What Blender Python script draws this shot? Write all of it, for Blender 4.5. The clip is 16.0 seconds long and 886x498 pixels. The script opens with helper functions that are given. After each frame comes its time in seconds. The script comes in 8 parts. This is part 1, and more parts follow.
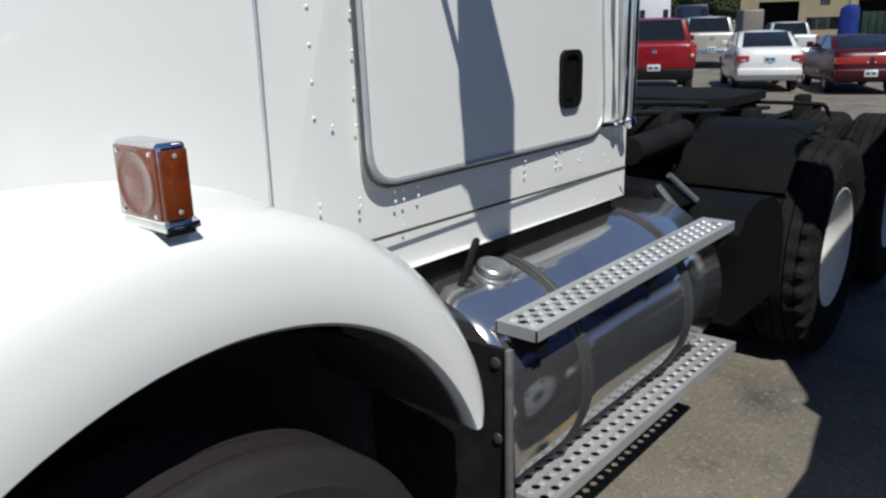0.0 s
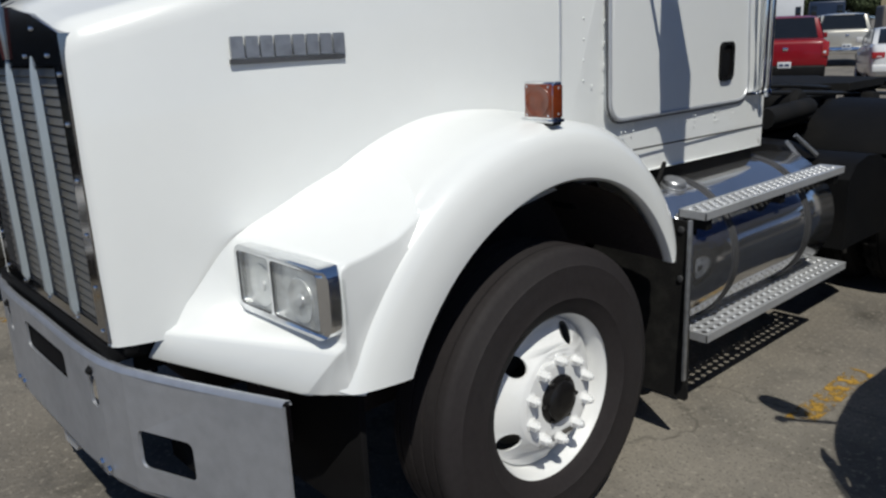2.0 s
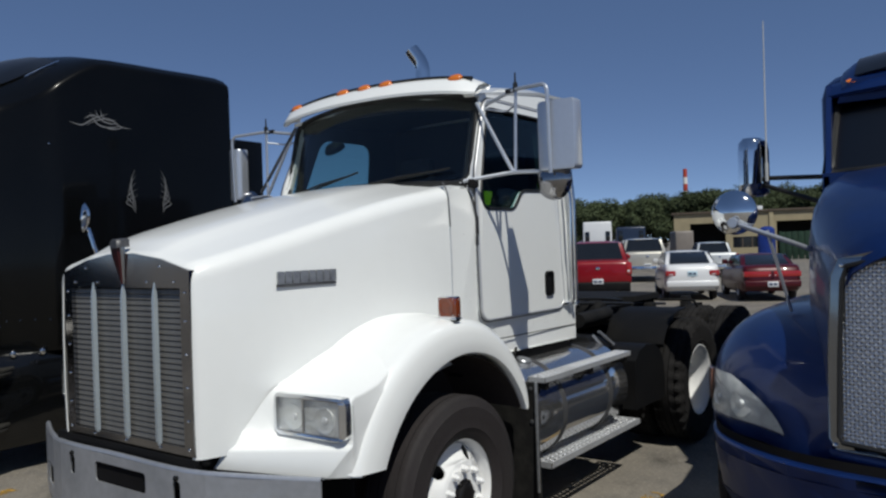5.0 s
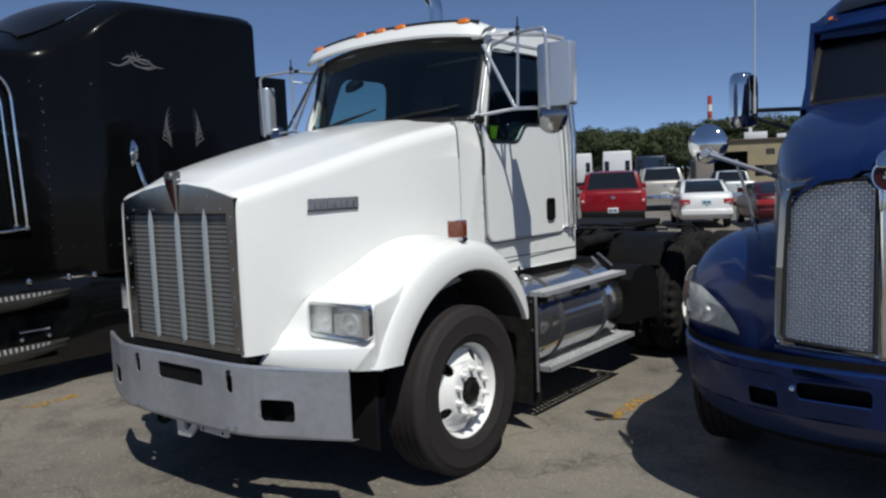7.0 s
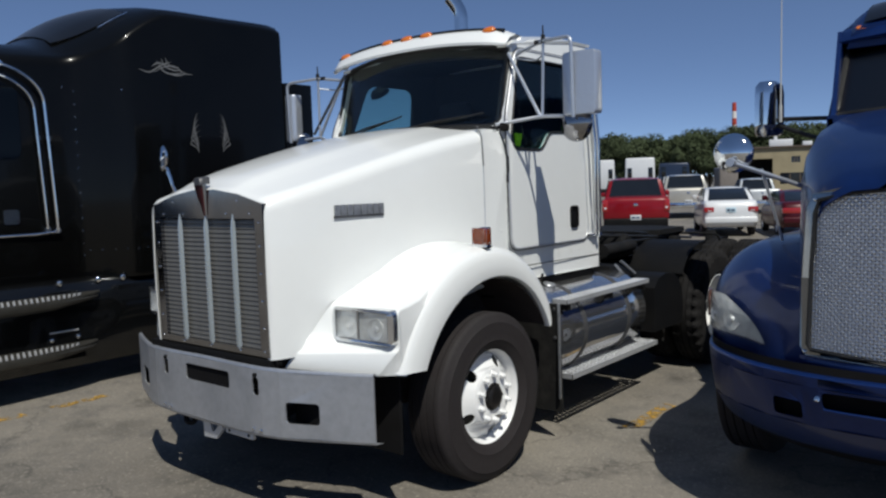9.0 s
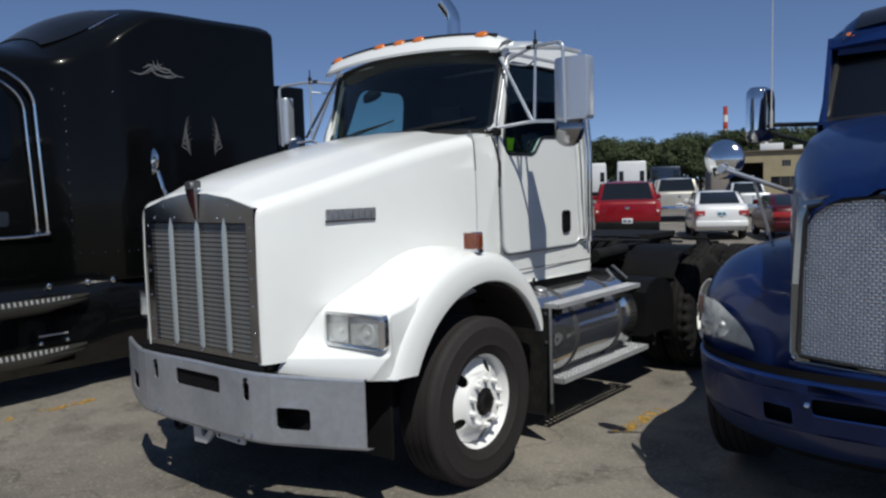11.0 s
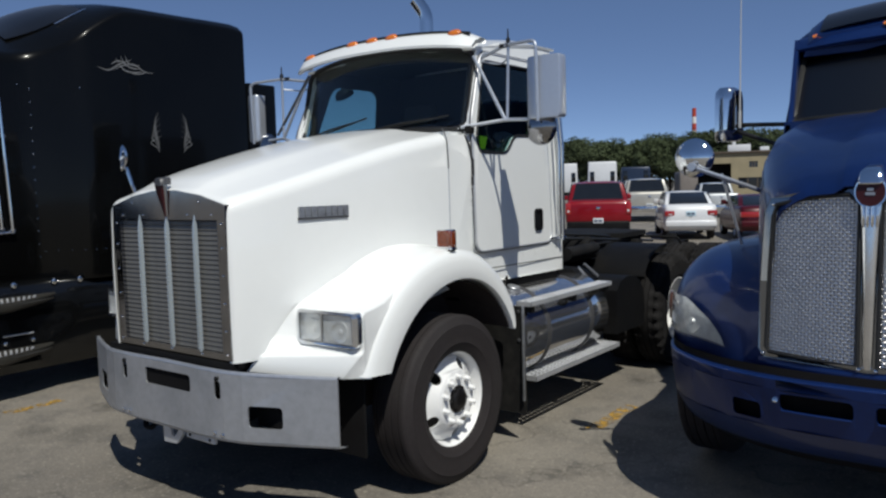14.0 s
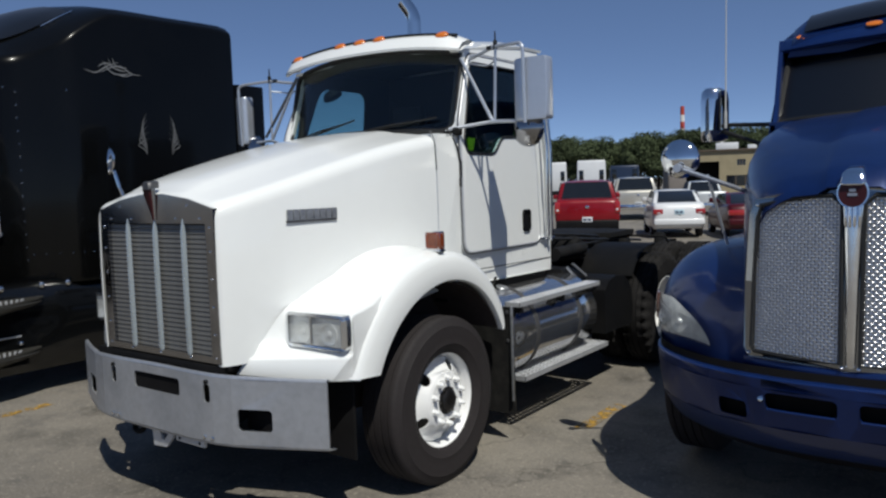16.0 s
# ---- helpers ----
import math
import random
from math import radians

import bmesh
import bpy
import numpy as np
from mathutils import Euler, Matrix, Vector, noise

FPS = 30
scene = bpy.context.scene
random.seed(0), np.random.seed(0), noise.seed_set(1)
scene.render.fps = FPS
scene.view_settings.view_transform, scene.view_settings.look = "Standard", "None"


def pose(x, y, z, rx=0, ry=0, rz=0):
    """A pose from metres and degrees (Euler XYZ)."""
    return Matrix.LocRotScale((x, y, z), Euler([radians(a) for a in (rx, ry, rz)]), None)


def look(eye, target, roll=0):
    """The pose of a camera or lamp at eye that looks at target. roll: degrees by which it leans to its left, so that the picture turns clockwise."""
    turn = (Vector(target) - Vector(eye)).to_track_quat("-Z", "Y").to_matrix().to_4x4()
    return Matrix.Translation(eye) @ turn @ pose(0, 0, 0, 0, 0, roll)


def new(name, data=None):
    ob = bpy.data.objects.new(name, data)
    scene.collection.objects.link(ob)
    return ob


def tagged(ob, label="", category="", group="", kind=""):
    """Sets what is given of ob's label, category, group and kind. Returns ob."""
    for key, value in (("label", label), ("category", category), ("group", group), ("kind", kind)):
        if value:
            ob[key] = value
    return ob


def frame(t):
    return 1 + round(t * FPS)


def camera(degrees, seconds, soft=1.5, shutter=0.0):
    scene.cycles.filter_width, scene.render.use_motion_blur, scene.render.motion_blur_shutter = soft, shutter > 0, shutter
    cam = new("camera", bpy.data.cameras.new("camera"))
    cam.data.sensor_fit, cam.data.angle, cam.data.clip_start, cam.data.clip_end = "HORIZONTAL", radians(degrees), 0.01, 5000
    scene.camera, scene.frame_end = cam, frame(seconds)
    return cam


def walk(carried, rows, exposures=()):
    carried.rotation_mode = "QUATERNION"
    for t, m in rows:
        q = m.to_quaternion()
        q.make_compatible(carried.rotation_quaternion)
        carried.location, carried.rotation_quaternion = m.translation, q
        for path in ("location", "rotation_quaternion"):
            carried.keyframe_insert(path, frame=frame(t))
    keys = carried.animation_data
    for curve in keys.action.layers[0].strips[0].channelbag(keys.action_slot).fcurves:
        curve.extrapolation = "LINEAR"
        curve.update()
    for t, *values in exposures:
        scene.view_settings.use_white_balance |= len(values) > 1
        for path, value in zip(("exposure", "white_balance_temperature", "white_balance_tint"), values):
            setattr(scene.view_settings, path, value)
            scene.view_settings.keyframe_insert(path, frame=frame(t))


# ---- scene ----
cam = camera(59.6, 16.0, soft=2.4)
PATH = [
    (0, (2.0, -0.539, 1.602), (0.76, 0.932, 1.055), -1.5),
    (0.5, (2.106, -0.899, 1.537), (0.858, 0.578, 1.026), -2.3),
    (1, (2.275, -1.165, 1.516), (1.042, 0.319, 0.989), -0.8),
    (1.5, (2.407, -1.397, 1.491), (1.052, -0.038, 0.927), 3.3),
    (2, (2.552, -1.73, 1.61), (1.103, -0.458, 1.08), -2.5),
    (2.5, (2.719, -1.948, 1.69), (1.246, -0.673, 1.236), -3.6),
    (3, (2.904, -2.208, 1.721), (1.412, -0.898, 1.477), -1.1),
    (3.5, (2.947, -2.516, 1.744), (1.568, -1.069, 1.694), -3.1),
    (4, (2.974, -2.777, 1.751), (1.726, -1.215, 1.777), -1.9),
    (4.5, (3.135, -2.963, 1.722), (1.944, -1.357, 1.751), -1.6),
    (6.8, (3.697, -3.465, 1.716), (2.476, -1.892, 1.527), -2.5),
    (7, (3.7, -3.503, 1.711), (2.468, -1.938, 1.529), -2.3),
    (7.5, (3.698, -3.544, 1.727), (2.443, -1.998, 1.543), -1.8),
    (8, (3.715, -3.545, 1.744), (2.446, -2.01, 1.559), -1.9),
    (8.5, (3.727, -3.55, 1.749), (2.453, -2.019, 1.566), -2.1),
    (9, (3.707, -3.542, 1.721), (2.433, -2.01, 1.555), -1.9),
    (11.5, (3.706, -3.538, 1.737), (2.459, -1.982, 1.576), -1.5),
    (12, (3.704, -3.546, 1.731), (2.471, -1.98, 1.569), -1.3),
    (12.5, (3.717, -3.541, 1.742), (2.489, -1.972, 1.573), -1.3),
    (13, (3.706, -3.541, 1.727), (2.49, -1.961, 1.563), -1.4),
    (13.5, (3.701, -3.545, 1.722), (2.495, -1.958, 1.56), -1.4),
    (14, (3.7, -3.542, 1.722), (2.499, -1.952, 1.559), -1.5),
    (14.5, (3.721, -3.546, 1.734), (2.516, -1.958, 1.567), -1.7),
    (15, (3.718, -3.54, 1.731), (2.519, -1.947, 1.567), -1.7),
    (15.5, (3.711, -3.543, 1.735), (2.522, -1.943, 1.571), -1.7),
    (16, (3.718, -3.55, 1.738), (2.537, -1.944, 1.572), -1.8),
]
LIGHT = [(t, ev, 6650, 6) for t, ev in ((0.0, 0.28), (0.5, 0.22), (1.5, 0.05), (2.5, -0.1), (3.0, -0.28), (3.5, -0.32), (4.0, -0.24), (4.5, -0.08), (7.0, 0.17), (16.0, 0.17))]
walk(cam, [(t, look(eye, target, roll)) for t, eye, target, roll in PATH], LIGHT)

# ---- world, sun ----
SUN = Vector((0.57, -0.40, 1.0)).normalized()
world = bpy.data.worlds.new("sky")
scene.world = world
world.use_nodes = True
wn = world.node_tree.nodes
sky = wn.new("ShaderNodeTexSky")
sky.sky_type, sky.sun_disc = "NISHITA", False
sky.sun_elevation = math.asin(SUN.z)
sky.sun_rotation = math.atan2(SUN.x, SUN.y)
sky.air_density, sky.dust_density, sky.ozone_density = 0.28, 0.0, 1.7
wn["Background"].inputs[1].default_value = 0.111
deep = wn.new("ShaderNodeHueSaturation")
deep.inputs["Saturation"].default_value, deep.inputs["Hue"].default_value = 0.955, 0.501
# a dry, clear day: the blue falls off less towards the horizon than the model's
even = wn.new("ShaderNodeMix")
even.data_type = "RGBA"
even.inputs[0].default_value = 0.42
even.inputs[7].default_value = (0.59, 1.30, 3.12, 1.0)
world.node_tree.links.new(sky.outputs[0], even.inputs[6])
world.node_tree.links.new(even.outputs[2], deep.inputs["Color"])
world.node_tree.links.new(deep.outputs[0], wn["Background"].inputs[0])
sun = new("sun", bpy.data.lights.new("sun", "SUN"))
sun.data.energy, sun.data.angle, sun.data.color = 3.55, radians(0.53), (1.0, 0.975, 0.93)
sun.matrix_world = look(SUN * 40, (0, 0, 0))
scene.view_settings.exposure = 0.0

# ---- mesh tools ----
from mathutils.geometry import tessellate_polygon

ORIGIN = {}


def thing(name, label, category, at=(0, 0, 0), group="", kind=""):
    """An empty at its base that parents the parts of one thing."""
    ob = new(name)
    ob.empty_display_size = 0.2
    ob.location = at
    ORIGIN[ob] = Vector(at)
    return tagged(ob, label, category, group, kind)


def finish(me, bm, angle=38):
    bmesh.ops.recalc_face_normals(bm, faces=bm.faces)
    bm.to_mesh(me)
    bm.free()
    for p in me.polygons:
        p.use_smooth = True
    me.set_sharp_from_angle(angle=radians(angle))


def part(name, bm, material, parent, label="", angle=38):
    """Links a bmesh, in world coordinates, as one mesh object under a thing or a part."""
    o = ORIGIN[parent]
    bmesh.ops.translate(bm, verts=bm.verts, vec=-o)
    me = bpy.data.meshes.new(name)
    finish(me, bm, angle)
    me.materials.append(material)
    ob = new(name, me)
    ob.parent = parent
    ORIGIN[ob] = o
    if label:
        ob["label"] = label
    return ob


def shared(name, me, parent, at, turn=(0, 0, 0), scale=1.0):
    """Another object on a mesh that alike parts share."""
    ob = new(name, me)
    ob.parent = parent
    ob.matrix_basis = Matrix.LocRotScale(Vector(at) - ORIGIN[parent], Euler(turn), (scale,) * 3 if isinstance(scale, (int, float)) else scale)
    ORIGIN[ob] = Vector(at)
    return ob


def mesh_of(name, bm, material, angle=38):
    me = bpy.data.meshes.new(name)
    finish(me, bm, angle)
    me.materials.append(material)
    return me


def solo(name, bm, material, label, category="", group="", kind="", at=(0, 0, 0), angle=38):
    """A thing that is one mesh."""
    bmesh.ops.translate(bm, verts=bm.verts, vec=-Vector(at))
    ob = new(name, mesh_of(name, bm, material, angle))
    ob.location = at
    ORIGIN[ob] = Vector(at)
    return tagged(ob, label, category, group, kind)


def BM():
    return bmesh.new()


def box(bm, x0, x1, y0, y1, z0, z1, bev=0.0, seg=2, m=None):
    vs = [bm.verts.new((x, y, z)) for x in (x0, x1) for y in (y0, y1) for z in (z0, z1)]
    fs = [bm.faces.new([vs[i] for i in f]) for f in ((0, 1, 3, 2), (4, 6, 7, 5), (0, 4, 5, 1), (2, 3, 7, 6), (0, 2, 6, 4), (1, 5, 7, 3))]
    if m is not None:
        bmesh.ops.transform(bm, verts=vs, matrix=m)
    if bev:
        es = list({e for f in fs for e in f.edges})
        bmesh.ops.bevel(bm, geom=es, offset=bev, segments=seg, affect="EDGES", profile=0.5, clamp_overlap=True)
    return bm


def hexa(bm, pts, bev=0.0, seg=2):
    """A block from its eight corners: bottom loop of four, top loop of four."""
    vs = [bm.verts.new(p) for p in pts]
    fs = [bm.faces.new([vs[i] for i in f]) for f in ((3, 2, 1, 0), (4, 5, 6, 7), (0, 1, 5, 4), (1, 2, 6, 5), (2, 3, 7, 6), (3, 0, 4, 7))]
    if bev:
        bmesh.ops.bevel(bm, geom=list({e for f in fs for e in f.edges}), offset=bev, segments=seg, affect="EDGES", profile=0.5, clamp_overlap=True)
    return bm


def loft(bm, rows, closed=False, caps=(False, False)):
    """Faces between rows of points of the same length."""
    g = [[bm.verts.new(p) for p in r] for r in rows]
    n = len(g[0])
    for a, b in zip(g, g[1:]):
        for i in range(n if closed else n - 1):
            j = (i + 1) % n
            try:
                bm.faces.new((a[i], a[j], b[j], b[i]))
            except ValueError:
                pass
    if caps[0]:
        bm.faces.new(g[0][::-1])
    if caps[1]:
        bm.faces.new(g[-1])
    return bm


def basis(d):
    d = Vector(d).normalized()
    u = d.orthogonal().normalized()
    return u, d.cross(u), d


def lathe(bm, prof, at, axis, seg=32, caps=True):
    """A turned body: rows of (radius, height along the axis)."""
    u, v, d = basis(axis)
    at = Vector(at)
    rows = [[at + d * h + (u * math.cos(a) + v * math.sin(a)) * max(r, 1e-4) for a in (2 * math.pi * i / seg for i in range(seg))] for r, h in prof]
    return loft(bm, rows, True, (caps, caps))


def cyl(bm, a, b, r, r2=None, seg=16):
    a, b = Vector(a), Vector(b)
    return lathe(bm, [(r, 0), (r if r2 is None else r2, (b - a).length)], a, b - a, seg)


def rounded(pts, rad, n=5, close=False):
    """A polyline with its corners rounded."""
    pts = [Vector(p) for p in pts]
    out = []
    for i, p in enumerate(pts):
        if not close and i in (0, len(pts) - 1):
            out.append(p)
            continue
        a, b = pts[i - 1], pts[(i + 1) % len(pts)]
        da, db = (a - p), (b - p)
        r = min(rad, da.length * 0.45, db.length * 0.45)
        s, e = p + da.normalized() * r, p + db.normalized() * r
        for k in range(n + 1):
            t = k / n
            out.append(s * (1 - t) ** 2 + p * 2 * t * (1 - t) + e * t * t)
    return out


def tube(bm, pts, r, seg=10, close=False, caps=True):
    pts = [Vector(p) for p in pts]
    n = len(pts)
    rows = []
    t0 = (pts[1] - pts[0]).normalized()
    u = t0.orthogonal().normalized()
    for i, p in enumerate(pts):
        a = pts[i - 1] if (i or close) else p
        b = pts[(i + 1) % n] if (i < n - 1 or close) else p
        t = (b - a).normalized()
        u = (u - t * u.dot(t)).normalized()
        v = t.cross(u)
        rr = r[i] if isinstance(r, (list, tuple)) else r
        rows.append([p + (u * math.cos(w) + v * math.sin(w)) * rr for w in (2 * math.pi * k / seg for k in range(seg))])
    if close:
        rows.append(rows[0])
        loft(bm, rows, True)
        bmesh.ops.remove_doubles(bm, verts=bm.verts, dist=1e-5)
        return bm
    return loft(bm, rows, True, (caps, caps))


def plate(bm, outer, holes, to3d, thick):
    """A flat or bent plate with holes: 2D loops, a map of (u, v, depth) to space, and a thickness."""
    loops = [outer] + list(holes)
    tri = tessellate_polygon([[Vector((*p, 0)) for p in lp] for lp in loops])
    flat = [p for lp in loops for p in lp]
    f = [bm.verts.new(to3d(u, v, 0.0)) for u, v in flat]
    b = [bm.verts.new(to3d(u, v, thick)) for u, v in flat]
    for t in tri:
        if len(set(t)) == 3:
            for side in (f, b):
                try:
                    bm.faces.new([side[i] for i in t])
                except ValueError:
                    pass
    k = 0
    for lp in loops:
        m = len(lp)
        for i in range(m):
            i0, i1 = k + i, k + (i + 1) % m
            try:
                bm.faces.new((f[i0], f[i1], b[i1], b[i0]))
            except ValueError:
                pass
        k += m
    return bm


def rrect(u0, u1, v0, v1, r, n=4):
    out = []
    for cu, cv, a0 in ((u1 - r, v1 - r, 0), (u0 + r, v1 - r, 90), (u0 + r, v0 + r, 180), (u1 - r, v0 + r, 270)):
        for k in range(n + 1):
            a = radians(a0 + 90 * k / n)
            out.append((cu + r * math.cos(a), cv + r * math.sin(a)))
    return out


def ring(cu, cv, r, n=12, ry=None):
    return [(cu + r * math.cos(2 * math.pi * k / n), cv + (ry or r) * math.sin(2 * math.pi * k / n)) for k in range(n)]


def lerp(table, x):
    """Piecewise linear look-up."""
    if x <= table[0][0]:
        return table[0][1]
    for (a, va), (b, vb) in zip(table, table[1:]):
        if x <= b:
            return va + (vb - va) * (x - a) / (b - a)
    return table[-1][1]


def smooth(table, x):
    """Look-up with eased tangents (Catmull-Rom)."""
    xs = [p[0] for p in table]
    if x <= xs[0]:
        return table[0][1]
    if x >= xs[-1]:
        return table[-1][1]
    i = max(k for k in range(len(xs) - 1) if xs[k] <= x)
    x0, x1 = xs[i], xs[i + 1]
    v0, v1 = table[i][1], table[i + 1][1]
    m0 = (v1 - table[i - 1][1]) / (x1 - xs[i - 1]) if i else (v1 - v0) / (x1 - x0)
    m1 = (table[i + 2][1] - v0) / (xs[i + 2] - x0) if i + 2 < len(xs) else (v1 - v0) / (x1 - x0)
    h, t = x1 - x0, (x - x0) / (x1 - x0)
    return (2 * t**3 - 3 * t**2 + 1) * v0 + (t**3 - 2 * t**2 + t) * h * m0 + (3 * t**2 - 2 * t**3) * v1 + (t**3 - t**2) * h * m1


def span(a, b, n):
    return [a + (b - a) * i / (n - 1) for i in range(n)]


def mirrored(bm):
    """The same mesh on the other side of x = 0."""
    c = bm.copy()
    bmesh.ops.scale(c, vec=(-1, 1, 1), verts=c.verts)
    return c


def thicken(ob, t, angle=38):
    """Gives an open skin a real thickness, inwards, with square rims."""
    me = ob.data
    bm = bmesh.new()
    bm.from_mesh(me)
    bmesh.ops.recalc_face_normals(bm, faces=bm.faces)
    bm.normal_update()
    mid = sum((v.co for v in bm.verts), Vector()) / len(bm.verts)
    sign = 1.0 if sum(f.normal.dot(f.calc_center_median() - mid) * f.calc_area() for f in bm.faces) > 0 else -1.0
    old_v, old_f = list(bm.verts), list(bm.faces)
    rim = [e for e in bm.edges if len(e.link_faces) == 1]
    twin = {v: bm.verts.new(v.co - v.normal * t * sign) for v in old_v}
    for f in old_f:
        bm.faces.new([twin[v] for v in reversed(f.verts)])
    for e in rim:
        a, b = e.verts
        bm.faces.new((a, b, twin[b], twin[a]))
    finish(me, bm, angle)


# ---- materials ----
def mat(name, color, rough=0.5, metal=0.0, coat=0.0, vary=0.08, scale=6.0, bump=0.0, bump_scale=80.0, rough_vary=0.0, second=None, second_amount=0.5, ior=1.45, spec=0.5, per_object=0.0, coat_rough=0.04):
    """A painted, cast or turned surface with variation at two scales and fine relief."""
    m = bpy.data.materials.new(name)
    m.use_nodes = True
    nt = m.node_tree
    n, l = nt.nodes, nt.links
    b = n["Principled BSDF"]
    tc = n.new("ShaderNodeTexCoord")
    big = n.new("ShaderNodeTexNoise")
    big.inputs["Scale"].default_value, big.inputs["Detail"].default_value = scale, 4
    fine = n.new("ShaderNodeTexNoise")
    fine.inputs["Scale"].default_value, fine.inputs["Detail"].default_value = scale * 11, 3
    l.new(tc.outputs["Object"], big.inputs["Vector"])
    l.new(tc.outputs["Object"], fine.inputs["Vector"])
    mix = n.new("ShaderNodeMix")
    mix.data_type = "RGBA"
    c = Vector(color)
    dark = second if second else tuple(c * (1 - vary * 1.6))
    mix.inputs[6].default_value = (*c, 1)
    mix.inputs[7].default_value = (*dark, 1)
    ramp = n.new("ShaderNodeMapRange")
    ramp.inputs[1].default_value, ramp.inputs[2].default_value = 0.45, 0.75
    ramp.inputs[4].default_value = 1.0 if not second else second_amount
    l.new(big.outputs[0], ramp.inputs[0])
    l.new(ramp.outputs[0], mix.inputs[0])
    mix2 = n.new("ShaderNodeMix")
    mix2.data_type, mix2.blend_type = "RGBA", "MULTIPLY"
    mix2.inputs[0].default_value = 1.0
    fr = n.new("ShaderNodeMapRange")
    fr.inputs[3].default_value, fr.inputs[4].default_value = 1 - vary, 1 + vary * 0.5
    l.new(fine.outputs[0], fr.inputs[0])
    l.new(mix.outputs[2], mix2.inputs[6])
    comb = n.new("ShaderNodeCombineColor")
    for k in range(3):
        l.new(fr.outputs[0], comb.inputs[k])
    l.new(comb.outputs[0], mix2.inputs[7])
    out = mix2.outputs[2]
    if per_object:
        oi = n.new("ShaderNodeObjectInfo")
        hs = n.new("ShaderNodeHueSaturation")
        vr = n.new("ShaderNodeMapRange")
        vr.inputs[3].default_value, vr.inputs[4].default_value = 1 - per_object, 1 + per_object
        l.new(oi.outputs["Random"], vr.inputs[0])
        l.new(vr.outputs[0], hs.inputs["Value"])
        l.new(out, hs.inputs["Color"])
        out = hs.outputs[0]
    l.new(out, b.inputs["Base Color"])
    rr = n.new("ShaderNodeMapRange")
    rr.inputs[3].default_value, rr.inputs[4].default_value = rough - rough_vary, rough + rough_vary
    l.new(big.outputs[0], rr.inputs[0])
    l.new(rr.outputs[0], b.inputs["Roughness"])
    b.inputs["Metallic"].default_value = metal
    b.inputs["Coat Weight"].default_value = coat
    b.inputs["Coat Roughness"].default_value = coat_rough
    b.inputs["IOR"].default_value = ior
    b.inputs["Specular IOR Level"].default_value = spec
    if bump:
        bn = n.new("ShaderNodeTexNoise")
        bn.inputs["Scale"].default_value, bn.inputs["Detail"].default_value = bump_scale, 4
        l.new(tc.outputs["Object"], bn.inputs["Vector"])
        bp = n.new("ShaderNodeBump")
        bp.inputs["Strength"].default_value, bp.inputs["Distance"].default_value = bump, 0.004
        l.new(bn.outputs[0], bp.inputs["Height"])
        l.new(bp.outputs[0], b.inputs["Normal"])
    return m


def glass(name, tint, gloss=0.02, frost=0.0):
    """Thin tinted glazing: lets light through by its tint and mirrors by Fresnel."""
    m = bpy.data.materials.new(name)
    m.use_nodes = True
    n, l = m.node_tree.nodes, m.node_tree.links
    n.remove(n["Principled BSDF"])
    tr, gl, mx, fr = n.new("ShaderNodeBsdfTransparent"), n.new("ShaderNodeBsdfGlossy"), n.new("ShaderNodeMixShader"), n.new("ShaderNodeLayerWeight")
    tr.inputs[0].default_value = (*tint, 1)
    gl.inputs["Roughness"].default_value = gloss
    fr.inputs[0].default_value = 0.5
    pw, sc = n.new("ShaderNodeMath"), n.new("ShaderNodeMath")
    pw.operation, sc.operation = "POWER", "MULTIPLY_ADD"
    pw.inputs[1].default_value = 4.0
    sc.inputs[1].default_value, sc.inputs[2].default_value = 0.6, 0.025 + frost
    l.new(fr.outputs["Facing"], pw.inputs[0])
    l.new(pw.outputs[0], sc.inputs[0])
    l.new(sc.outputs[0], mx.inputs[0])
    l.new(tr.outputs[0], mx.inputs[1])
    l.new(gl.outputs[0], mx.inputs[2])
    l.new(mx.outputs[0], n["Material Output"].inputs[0])
    return m


WHITE = mat("white_paint", (0.80, 0.81, 0.795), 0.30, coat=0.6, vary=0.02, scale=1.3, bump=0.02, bump_scale=6, rough_vary=0.05)
WHITE_RIM = mat("white_rim_paint", (0.80, 0.80, 0.79), 0.4, vary=0.03, scale=5, coat=0.2)
CHROME = mat("chrome", (0.78, 0.79, 0.80), 0.06, 1.0, vary=0.04, scale=7, rough_vary=0.03)
POLISHED = mat("polished_aluminium", (0.74, 0.74, 0.75), 0.11, 0.95, vary=0.1, scale=5, rough_vary=0.05, bump=0.03, bump_scale=14)
BRUSHED = mat("brushed_aluminium", (0.62, 0.63, 0.65), 0.42, 0.55, vary=0.14, scale=4, rough_vary=0.08, bump=0.06, bump_scale=120)
DULL = mat("dull_bumper_aluminium", (0.50, 0.515, 0.55), 0.42, 0.70, vary=0.20, scale=2.4, rough_vary=0.14, bump=0.05, bump_scale=60)
SHELL = mat("satin_chrome_shell", (0.36, 0.355, 0.36), 0.11, 1.0, vary=0.15, scale=4, rough_vary=0.06)
BADGE = mat("worn_badge_metal", (0.42, 0.43, 0.45), 0.35, 0.7, vary=0.2, scale=30)
BEZEL = mat("bright_bezel", (0.86, 0.87, 0.88), 0.14, 1.0, vary=0.08, scale=9, rough_vary=0.05)
STEP_LIP = mat("dull_step_lip", (0.055, 0.052, 0.045), 0.45, 0.5, vary=0.2, scale=8)
STRAP = mat("dull_strap_steel", (0.13, 0.13, 0.135), 0.5, 0.6, vary=0.25, scale=9)
MIRROR_BACK = mat("satin_mirror_steel", (0.60, 0.63, 0.68), 0.34, 0.7, vary=0.06, scale=4, rough_vary=0.05)
